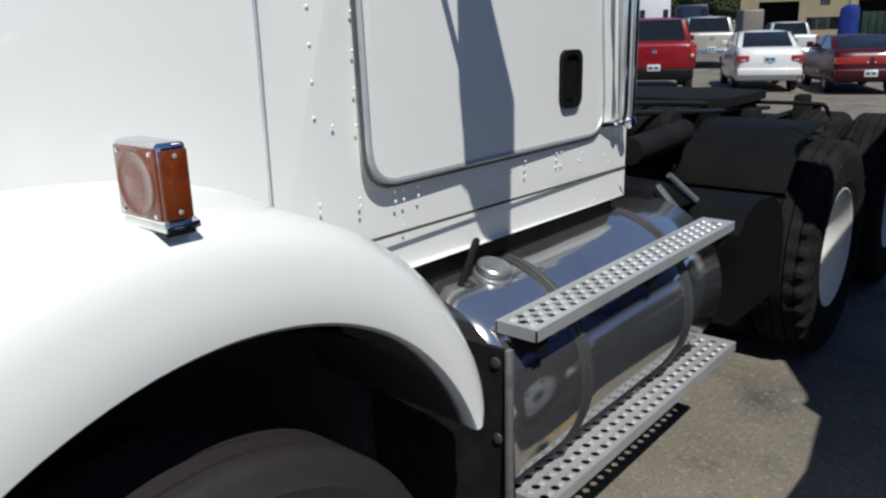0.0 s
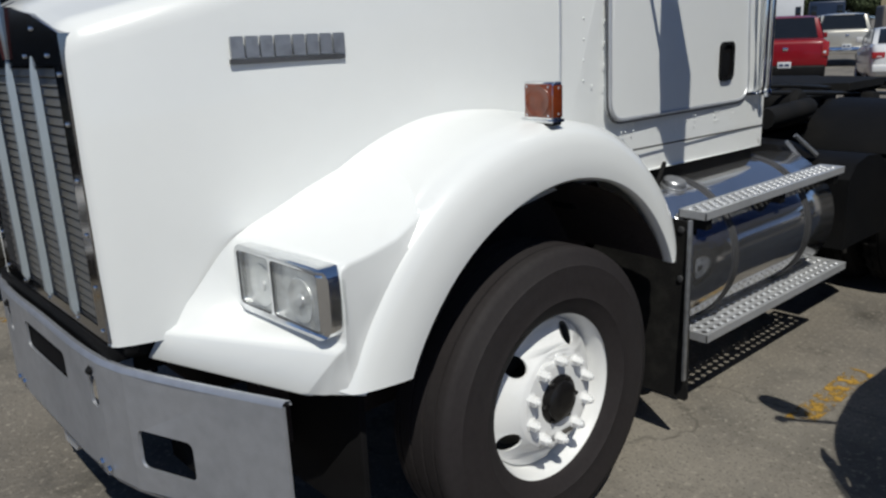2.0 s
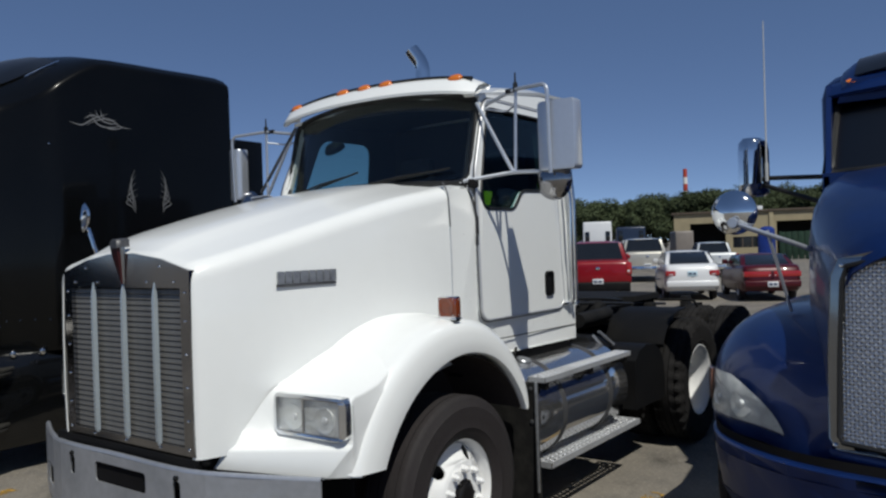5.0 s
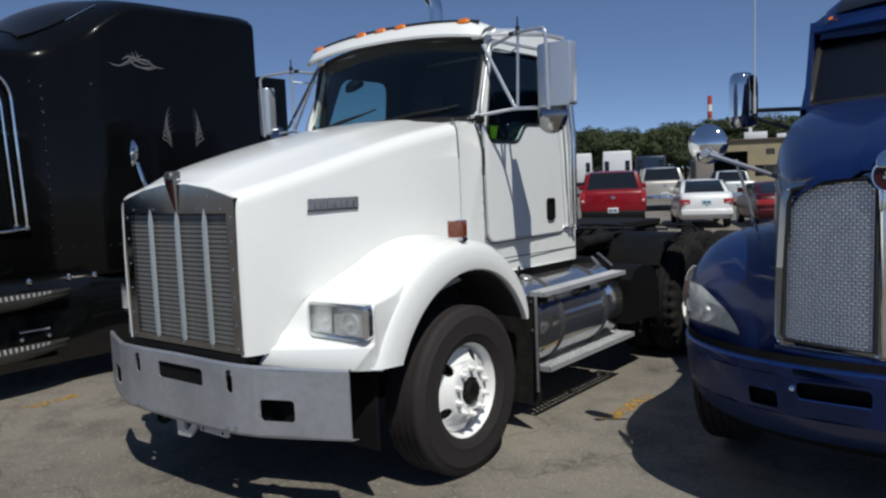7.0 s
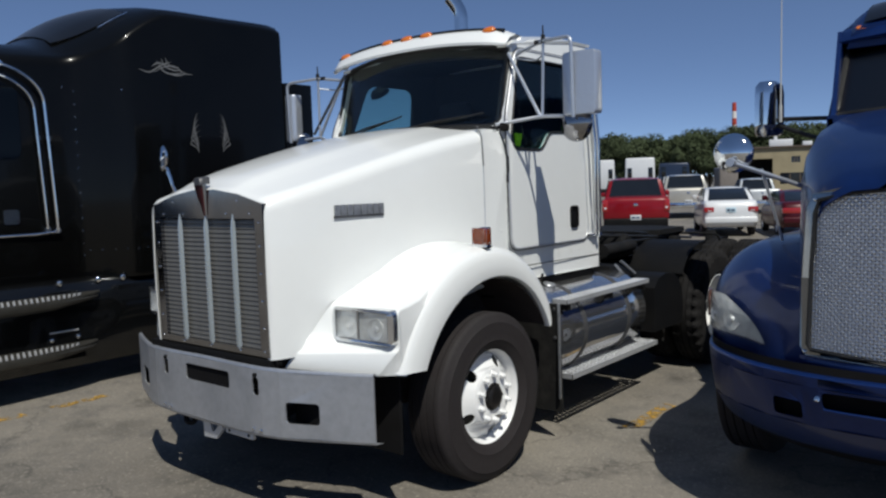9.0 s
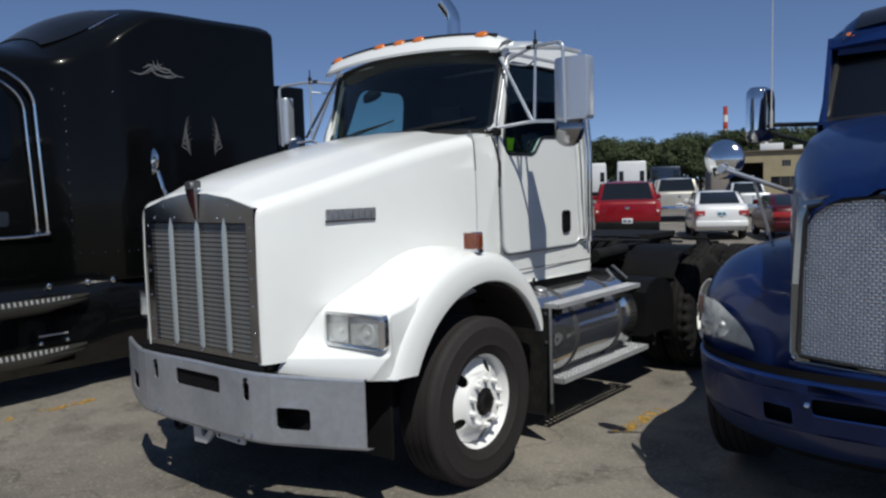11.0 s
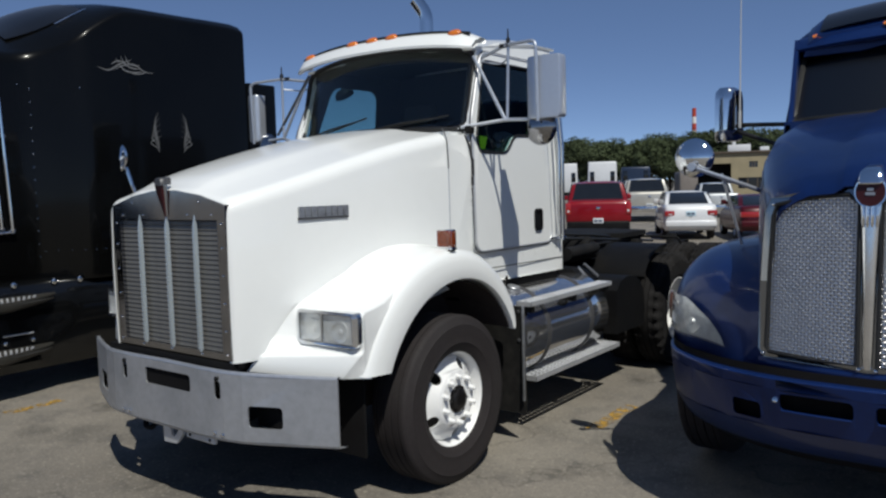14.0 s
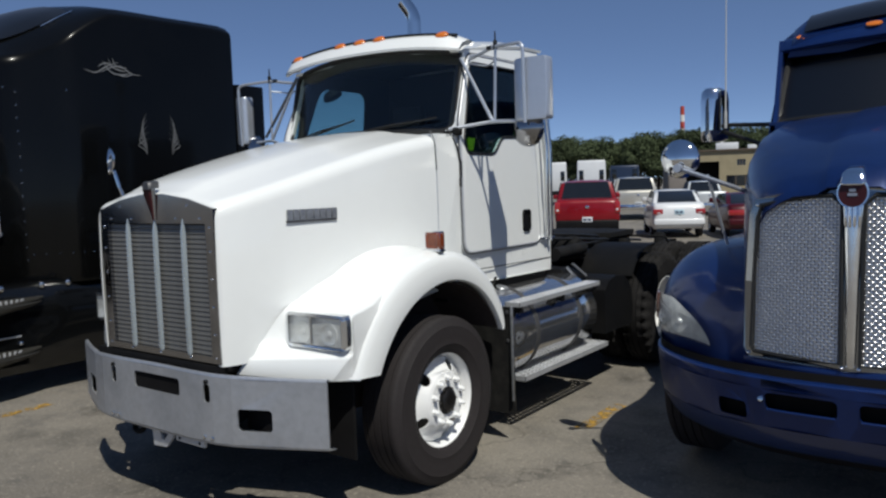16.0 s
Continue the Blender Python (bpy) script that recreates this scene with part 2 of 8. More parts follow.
SLAT = mat("grille_slat_metal", (0.17, 0.163, 0.150), 0.45, 0.4, vary=0.15, scale=9)
RUBBER = mat("tyre_rubber", (0.026, 0.022, 0.0225), 0.75, vary=0.3, scale=5, bump=0.15, bump_scale=60, second=(0.030, 0.028, 0.028), second_amount=0.6, spec=0.3)
TREAD = mat("worn_tread_rubber", (0.021, 0.020, 0.020), 0.85, vary=0.3, scale=6, bump=0.2, bump_scale=50, spec=0.12)
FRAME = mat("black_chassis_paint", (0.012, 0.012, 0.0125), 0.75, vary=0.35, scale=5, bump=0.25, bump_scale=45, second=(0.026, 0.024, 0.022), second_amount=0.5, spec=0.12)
PLASTIC = mat("black_plastic", (0.007, 0.007, 0.0075), 0.55, vary=0.3, scale=6, bump=0.25, bump_scale=70, second=(0.014, 0.013, 0.012), second_amount=0.5, spec=0.15)
FLAP = mat("dusty_black_flap", (0.015, 0.0145, 0.014), 0.8, vary=0.5, scale=14, bump=0.4, bump_scale=160, spec=0.2, second=(0.045, 0.043, 0.038), second_amount=0.5)
# dusty black, lifted in colour to brighten dim wheel wells and slat gaps
LIFTED_DUST = mat("dusty_lifted_black", (0.050, 0.042, 0.042), 0.9, vary=0.4, scale=8, bump=0.3, bump_scale=40, spec=0.1, second=(0.030, 0.026, 0.027), second_amount=0.6)
GREASE = mat("greasy_hub", (0.012, 0.011, 0.011), 0.35, vary=0.3, scale=20, bump=0.3, bump_scale=90)
AMBER = mat("amber_lens", (0.21, 0.040, 0.008), 0.22, vary=0.4, scale=26, bump=0.25, bump_scale=150, coat=0.8)
DULL_AMBER = mat("faded_amber_lens", (0.13, 0.055, 0.03), 0.3, vary=0.2, scale=20, coat=0.5)
AMBER_LAMP = mat("amber_marker_lens", (0.62, 0.16, 0.015), 0.25, vary=0.1, scale=20, coat=0.6)
RED_LENS = mat("red_lens", (0.35, 0.02, 0.02), 0.2, vary=0.1, scale=10, coat=0.8)
INTERIOR = mat("dark_cab_trim", (0.020, 0.019, 0.019), 0.7, vary=0.2, scale=7, bump=0.1)
SEAT = mat("grey_seat_cloth", (0.06, 0.058, 0.06), 0.9, vary=0.2, scale=20, bump=0.2, bump_scale=200)
VEST = mat("yellow_safety_cloth", (0.45, 0.55, 0.02), 0.8, vary=0.2, scale=12)
GASKET = mat("black_gasket", (0.012, 0.012, 0.012), 0.5, vary=0.2, scale=10)
SEAM = mat("dark_seam", (0.05, 0.05, 0.05), 0.8, vary=0.1)
WINDSHIELD = glass("windshield_glass", (0.84, 0.88, 0.87), 0.10, 0.014)
SIDE_GLASS = glass("teal_side_glass", (0.60, 0.76, 0.76))
DARK_GLASS = glass("dark_tinted_glass", (0.06, 0.065, 0.07))
DUSTY_GLASS = glass("dusty_dark_glass", (0.10, 0.10, 0.105), 0.30, 0.07)
LENS = glass("clear_lamp_lens", (0.97, 0.975, 0.97), 0.06, 0.05)
REFLECTOR = mat("lamp_reflector", (0.93, 0.93, 0.92), 0.25, 0.40, vary=0.15, scale=25, bump=0.9, bump_scale=45)
BLUE = mat("metallic_blue_paint", (0.0038, 0.0195, 0.100), 0.40, 0.25, coat=0.34, vary=0.2, scale=2, rough_vary=0.06, coat_rough=0.06, spec=0.3)
BLACK = mat("black_green_paint", (0.0030, 0.0031, 0.0030), 0.25, 0.0, coat=0.19, vary=0.2, scale=2, spec=0.15, coat_rough=0.07)
# the body's black, copied with a stronger coat to brighten its reflections
FAIRING = mat("glossy_black_fairing", (0.0034, 0.0036, 0.0038), 0.22, 0.0, coat=0.65, vary=0.2, scale=2, spec=0.3, coat_rough=0.05)
DECAL = mat("silver_decal", (0.19, 0.19, 0.19), 0.5, 0.2, vary=0.2, scale=30)
RED_ENAMEL = mat("red_enamel", (0.040, 0.008, 0.009), 0.4, coat=0.15, vary=0.1, spec=0.25)
MESH_WIRE = mat("bright_mesh_wire", (0.62, 0.62, 0.63), 0.28, 1.0, vary=0.08, scale=20)
# near-black for linings and for shade painted into holes and gaps
SHADOW_BOX = mat("black_lining_and_shade", (0.009, 0.0085, 0.009), 0.85, vary=0.2, spec=0.12)
GRILLE_BAR = mat("bright_grille_bar", (0.47, 0.53, 0.57), 0.30, 0.45, vary=0.06, scale=5)
DARK_SHELL = mat("dark_chrome_shell", (0.30, 0.31, 0.32), 0.08, 1.0, vary=0.12, scale=4)
CARGREY = mat("pale_grey_plastic", (0.55, 0.54, 0.52), 0.5, vary=0.15, scale=12)

# ---- ground ----
def ground_material():
    m = bpy.data.materials.new("worn_concrete_yard")
    m.use_nodes = True
    n, l = m.node_tree.nodes, m.node_tree.links
    b = n["Principled BSDF"]
    tc = n.new("ShaderNodeTexCoord")

    def noise_at(scale, detail=5, rough=0.6, seed=0.0):
        t = n.new("ShaderNodeTexNoise")
        mp = n.new("ShaderNodeMapping")
        mp.inputs["Location"].default_value = (seed, seed * 0.7, 0)
        t.inputs["Scale"].default_value, t.inputs["Detail"].default_value, t.inputs["Roughness"].default_value = scale, detail, rough
        l.new(tc.outputs["Object"], mp.inputs["Vector"])
        l.new(mp.outputs[0], t.inputs["Vector"])
        return t.outputs[0]

    def ramp(src, lo, hi, a=0.0, c=1.0):
        r = n.new("ShaderNodeMapRange")
        r.interpolation_type = "SMOOTHSTEP"
        for i, v in enumerate((lo, hi, a, c)):
            r.inputs[i + 1].default_value = v
        l.new(src, r.inputs[0])
        return r.outputs[0]

    def blend(fac, a, c, kind="MIX"):
        x = n.new("ShaderNodeMix")
        x.data_type, x.blend_type = "RGBA", kind
        for s, i in ((fac, 0), (a, 6), (c, 7)):
            if isinstance(s, (int, float)):
                x.inputs[i].default_value = s
            elif isinstance(s, tuple):
                x.inputs[i].default_value = (*s, 1)
            else:
                l.new(s, x.inputs[i])
        return x.outputs[2]

    base = blend(ramp(noise_at(0.35, 6), 0.35, 0.7), (0.215, 0.192, 0.160), (0.142, 0.127, 0.108))
    base = blend(ramp(noise_at(2.3, 6, 0.7, 3.0), 0.45, 0.75), base, (0.105, 0.097, 0.087))
    base = blend(ramp(noise_at(1.7, 6, 0.62, 9.0), 0.57, 0.72, 0, 0.85), base, (0.062, 0.055, 0.046))
    base = blend(ramp(noise_at(7.5, 4, 0.65, 4.0), 0.66, 0.76, 0, 0.6), base, (0.060, 0.055, 0.048))
    vo = n.new("ShaderNodeTexVoronoi")
    vo.feature = "DISTANCE_TO_EDGE"
    vo.inputs["Scale"].default_value = 0.33
    wob, add = n.new("ShaderNodeTexNoise"), n.new("ShaderNodeVectorMath")
    wob.inputs["Scale"].default_value, wob.inputs["Detail"].default_value = 1.6, 5
    l.new(tc.outputs["Object"], wob.inputs["Vector"])
    l.new(tc.outputs["Object"], add.inputs[0])
    l.new(wob.outputs[1], add.inputs[1])
    l.new(add.outputs[0], vo.inputs["Vector"])
    base = blend(ramp(noise_at(0.9, 5, 0.6, 21.0), 0.52, 0.70, 0, 0.75), base, (0.078, 0.072, 0.062))
    base = blend(ramp(noise_at(0.6, 4, 0.6, 33.0), 0.55, 0.75, 0, 0.55), base, (0.27, 0.245, 0.205))
    base = blend(ramp(vo.outputs[0], 0.0, 0.006, 0.55, 0.0), base, (0.060, 0.055, 0.047))
    base = blend(ramp(noise_at(34, 4, 0.7, 1.0), 0.54, 0.68, 0, 0.85), base, (0.33, 0.30, 0.25))
    base = blend(ramp(noise_at(75, 3, 0.7, 5.0), 0.55, 0.66, 0, 0.9), base, (0.062, 0.056, 0.047))
    l.new(base, b.inputs["Base Color"])
    l.new(ramp(noise_at(3, 4), 0.3, 0.8, 0.72, 0.95), b.inputs["Roughness"])
    bp = n.new("ShaderNodeBump")
    bp.inputs["Strength"].default_value, bp.inputs["Distance"].default_value = 0.55, 0.006
    l.new(noise_at(70, 5, 0.7), bp.inputs["Height"])
    l.new(bp.outputs[0], b.inputs["Normal"])
    return m


bm = BM()
R = 2500.0
loft(bm, [[(-R, -R, 0), (R, -R, 0)], [(-R, R, 0), (R, R, 0)]])
solo("ground", bm, ground_material(), "weathered grey-brown concrete truck yard with oil stains", "ground", kind="structure")


def worn_paint(name, color, keep=0.5):
    """Worn road paint: patches that have survived, gaps let the concrete show."""
    m = mat(name, color, 0.8, vary=0.2, scale=8)
    n, l = m.node_tree.nodes, m.node_tree.links
    tr, mx, nz, rp, tc = (n.new(k) for k in ("ShaderNodeBsdfTransparent", "ShaderNodeMixShader", "ShaderNodeTexNoise", "ShaderNodeMapRange", "ShaderNodeTexCoord"))
    nz.inputs["Scale"].default_value, nz.inputs["Detail"].default_value, nz.inputs["Roughness"].default_value = 9, 6, 0.75
    rp.inputs[1].default_value, rp.inputs[2].default_value = keep - 0.04, keep + 0.04
    l.new(tc.outputs["Object"], nz.inputs["Vector"])
    l.new(nz.outputs[0], rp.inputs[0])
    l.new(rp.outputs[0], mx.inputs[0])
    l.new(tr.outputs[0], mx.inputs[1])
    l.new(n["Principled BSDF"].outputs[0], mx.inputs[2])
    l.new(mx.outputs[0], n["Material Output"].inputs[0])
    return m


YELLOW = worn_paint("worn_yellow_paint", (0.46, 0.27, 0.045), 0.52)
for x, y0, y1 in ((1.325, 1.27, 1.95), (-2.76, -0.84, -0.38), (-2.77, -1.75, -1.05), (-2.78, -2.7, -2.0)):
    bm = BM()
    box(bm, x - 0.055, x + 0.055, y0, y1, 0.0015, 0.004)
    solo("parking_line", bm, YELLOW, "worn yellow painted parking line on concrete", "road marking", "parking lines", "structure", at=(x, y0, 0))

# ---- white day-cab truck ----
def tyre_profile(r, w, rim):
    """Half-round tyre section from the outer bead over the tread to the inner bead."""
    h = w / 2
    return [(rim, h * 0.78), (rim + 0.03, h * 0.95), (rim + 0.052, h * 0.985), (rim + 0.055, h * 1.01), (rim + 0.061, h * 1.01), (rim + 0.065, h * 0.998), (rim + 0.10, h * 1.04), (r - 0.085, h * 1.02), (r - 0.055, h * 1.03), (r - 0.05, h * 0.99), (r - 0.02, h * 0.93), (r - 0.004, h * 0.84),
            (r, h * 0.76), (r, h * 0.60), (r - 0.012, h * 0.59), (r - 0.012, h * 0.55), (r, h * 0.54), (r, h * 0.24), (r - 0.012, h * 0.23), (r - 0.012, h * 0.18), (r, h * 0.17),
            (r, -h * 0.17), (r - 0.012, -h * 0.18), (r - 0.012, -h * 0.23), (r, -h * 0.24), (r, -h * 0.54), (r - 0.012, -h * 0.55), (r - 0.012, -h * 0.59), (r, -h * 0.60),
            (r, -h * 0.76), (r - 0.02, -h * 0.93), (r - 0.085, -h * 1.02), (rim + 0.10, -h * 1.04), (rim, -h * 0.78)]


NUT = None


def nut_mesh():
    global NUT
    if NUT is None:
        bm = BM()
        lathe(bm, [(0.024, 0), (0.024, 0.008), (0.019, 0.010), (0.019, 0.030), (0.016, 0.036), (0.012, 0.038)], (0, 0, 0), (1, 0, 0), 6)
        lathe(bm, [(0.010, 0.034), (0.010, 0.044), (0.007, 0.047)], (0, 0, 0), (1, 0, 0), 8)
        NUT = mesh_of("lug_nut", bm, WHITE_RIM, 25)
    return NUT


def front_wheel(truck, x, y, z, s):
    """A steer wheel: s is +1 on the +x side; the outer face of the rim lies at x."""
    R, W, RIM = 0.489, 0.262, 0.286
    cx = x - s * 0.115
    bm = BM()
    lathe(bm, tyre_profile(R, W, RIM - 0.012), (cx, y, z), (s, 0, 0), 72, caps=False)
    wheel = part("wheel", bm, RUBBER, truck, "black steer tyre on a white painted rim")
    bm = BM()
    # rim barrel and flange
    lathe(bm, [(0.270, -0.10), (0.255, -0.02), (0.262, 0.05), (0.283, 0.085), (0.300, 0.098), (0.302, 0.108), (0.292, 0.112), (0.280, 0.104), (0.262, 0.075), (0.252, 0.035), (0.246, 0.0)], (cx, y, z), (s, 0, 0), 64, caps=False)
    # disc face with five hand holes, a cone rising to the flat hub face
    def bell(u, v, d):
        r = math.hypot(u, v)
        h = lerp([(0.0, 0.118), (0.150, 0.118), (0.160, 0.114), (0.170, 0.103), (0.225, 0.060), (0.243, 0.045), (0.252, 0.028)], r)
        return (cx + s * (h - d), y + u, z + v)
    n = 80
    holes = [ring(0.207 * math.cos(a), 0.207 * math.sin(a), 0.0335, 18) for a in (radians(90 - 26 + 72 * k) for k in range(5))]
    for r0, r1, hs in ((0.252, 0.243, []), (0.243, 0.170, holes), (0.170, 0.160, []), (0.160, 0.150, []), (0.150, 0.080, [])):
        plate(bm, ring(0, 0, r0, n), [ring(0, 0, r1, n)[::-1]] + hs, bell, 0.008)
    bmesh.ops.remove_doubles(bm, verts=bm.verts, dist=0.0005)
    rim = part("rim", bm, WHITE_RIM, wheel, "white painted steel rim with round hand holes", 50)
    bm = BM()
    lathe(bm, [(0.088, -0.05), (0.088, 0.107), (0.080, 0.121), (0.064, 0.127), (0.064, 0.137), (0.054, 0.145), (0.030, 0.148), (0.012, 0.148)], (cx, y, z), (s, 0, 0), 28)
    for k in range(6):
        a = 2 * math.pi * k / 6
        cyl(bm, (cx + s * 0.115, y + 0.072 * math.cos(a), z + 0.072 * math.sin(a)), (cx + s * 0.133, y + 0.072 * math.cos(a), z + 0.072 * math.sin(a)), 0.008, seg=6)
    part("hub_cap", bm, GREASE, wheel, "black greasy hub cap")
    bm = BM()
    lathe(bm, [(0.20, -0.09), (0.20, -0.02), (0.10, -0.02)], (cx, y, z), (s, 0, 0), 32)
    part("brake_drum", bm, SLAT, wheel, "grey brake drum")
    for k in range(10):
        a = 2 * math.pi * (k + 0.5) / 10
        ob = shared("lug_nut", nut_mesh(), wheel, (cx + s * 0.113, y + 0.134 * math.cos(a), z + 0.134 * math.sin(a)), (0, 0, 0 if s > 0 else math.pi), 0.92)
    return wheel


def drive_wheel(truck, x, y, z, s, rim_mat):
    """Dual drive wheels: outer tyre with a deep white dish, inner tyre behind."""
    R, W, RIM = 0.52, 0.27, 0.285

    def lugged(cx):
        bm = BM()
        seg = 132
        prof = tyre_profile(R, W, RIM - 0.01)
        rows = []
        for r, h in prof:
            edge = r > R - 0.06 and abs(h) > W * 0.20
            dip = [0.018 if edge and k % 4 in (0, 1) else 0.0 for k in range(seg)]
            rows.append([(cx + s * h, y + (r - q) * math.cos(a), z + (r - q) * math.sin(a)) for q, a in zip(dip, (2 * math.pi * k / seg for k in range(seg)))])
        return loft(bm, rows, True)
    wheel = part("wheel", lugged(x - s * 0.135), TREAD, truck, "black lugged drive tyre with a dished rim", 30)
    part("inner_wheel", lugged(x - s * 0.46), TREAD, truck, "", 30)
    bm = BM()
    c = x - s * 0.135
    lathe(bm, [(0.300, 0.112), (0.302, 0.120), (0.290, 0.124), (0.278, 0.112), (0.262, 0.07), (0.255, 0.0), (0.250, -0.09), (0.235, -0.135), (0.20, -0.145), (0.15, -0.15), (0.09, -0.15)], (c, y, z), (s, 0, 0), 56, caps=False)
    part("rim", bm, rim_mat, wheel, "deep dished rim")
    bm = BM()
    lathe(bm, [(0.10, -0.16), (0.095, -0.02), (0.085, 0.0), (0.03, 0.005)], (c, y, z), (s, 0, 0), 24)
    part("hub", bm, GREASE, wheel, "black drive hub")
    for k in range(10):
        a = 2 * math.pi * k / 10
        shared("lug_nut", nut_mesh(), wheel, (c - s * 0.15, y + 0.13 * math.cos(a), z + 0.13 * math.sin(a)), (0, 0, 0 if s > 0 else math.pi))
    return wheel


def hood_side(y):
    return smooth([(-1.12, 0.568), (-0.95, 0.620), (-0.77, 0.655), (-0.457, 0.706), (0.0, 0.765), (0.42, 0.80)], y)


def hood_crown(y):
    return smooth([(-1.13, 1.748), (-1.085, 1.757), (-1.035, 1.790), (-0.98, 1.812), (-0.8, 1.866), (-0.4, 1.965), (0.0, 2.05), (0.43, 2.12)], y)


def hood_shoulder(y):
    return smooth([(-1.12, 1.69), (-0.8, 1.775), (-0.4, 1.885), (0.0, 1.985), (0.43, 2.065)], y)


def hood_row(y, dw=0.0, dz=0.0):
    w, zc, zk = hood_side(y) + dw, hood_crown(y) + dz, hood_shoulder(y) + dz
    low = lerp([(-0.6, 0.86), (0.0, 1.0), (0.43, 1.08)], y)
    r = 0.085
    half = [(w, low), (w + 0.012, low + 0.3 * (zk - r - low)), (w + 0.012, low + 0.65 * (zk - r - low)), (w, zk - r)]
    for k in range(1, 6):
        a = radians(90 * k / 6)
        half.append((w - r + r * math.cos(a), zk - r + r * math.sin(a)))
    half += [(w - r, zk), (w * 0.68, zk + 0.36 * (zc - zk)), (w * 0.59, zk + 0.49 * (zc - zk)), (w * 0.51, zk + 0.72 * (zc - zk)), (w * 0.42, zk + 0.87 * (zc - zk)), (w * 0.2, zc - 0.004)]
    # the nose sits a little off the cab's centre line
    off = lerp([(-1.14, 0.022), (-0.3, 0.0)], y)
    pts = [(x, z) for x, z in half] + [(0, zc)] + [(-x, z) for x, z in reversed(half)]
    return [(x + off * (1 - x / w), y, z) for x, z in pts]


ARCH_IN = [(22, 0.655), (37, 0.662), (60, 0.672), (85, 0.662), (110, 0.645), (140, 0.636), (160, 0.640)]
ARCH_OUT = [(24.6, 0.672), (27.6, 0.712), (34.5, 0.744), (41, 0.760), (57, 0.788), (71, 0.806), (85, 0.811), (110, 0.815), (133, 0.812), (160, 0.815)]


def on_flare(f):
    """Two points where a wall that ends at f runs out into the fender's flare."""
    th = math.degrees(math.atan2(f.z - 0.52, f.y))
    ri, ro, a = smooth(ARCH_IN, th), smooth(ARCH_OUT, th), radians(th)
    return [Vector((x, r * math.cos(a), 0.52 + r * math.sin(a))) for x, r in ((1.101, ri + 0.945 * (ro - ri)), (1.114, ri + 0.80 * (ro - ri)))]


def fender_mesh(bm):
    """Wheel arch with its flare, and the headlamp housing in front of it."""
    inner, outer = ARCH_IN, ARCH_OUT
    rows = []
    for th in [25.8, 26.4, 27.4, 28.8, 31] + span(34, 157, 44):
        ri, ro = smooth(inner, th), smooth(outer, th)
        d, a = ro - ri, radians(th)
        front = lerp([(112, 0.0), (140, 1.0)], th)
        sec = [(1.060, ri + 0.012), (1.090, ri + 0.003), (1.112, ri), (1.126, ri + 0.06 * d), (1.131, ri + 0.25 * d), (1.130, ri + 0.5 * d), (1.125, ri + 0.72 * d), (1.117, ri + 0.91 * d), (1.104, ri + 1.02 * d),
               (1.076, ro + 0.024), (1.0, ro + 0.030 - 0.017 * front), (0.93, ro + 0.032 - 0.02 * front), (0.86, ro + 0.038 - 0.016 * front), (0.81, ro + 0.042), (0.778, ro + 0.050), (0.752, ro + 0.066), (0.70, ro + 0.080)]
        if th < 60:
            k = (60 - th) / 38
            sec = sec[:12] + [(0.86 + 0.0 * k, ro + 0.036), (0.80, ro + 0.04), (0.72, ro + 0.04), (0.62, ro + 0.035), (0.52, ro + 0.03)]
        # the lower front end is cut level, not along the radius
        lean = radians(4.4) * max(0.0, (th - 125) / 32) ** 2
        rows.append([(x, r * math.cos(a + lean * min(1.0, max(0.0, (r - ri) / d))), 0.52 + r * math.sin(a + lean * min(1.0, max(0.0, (r - ri) / d)))) for x, r in sec])
    loft(bm, rows)
    return bm


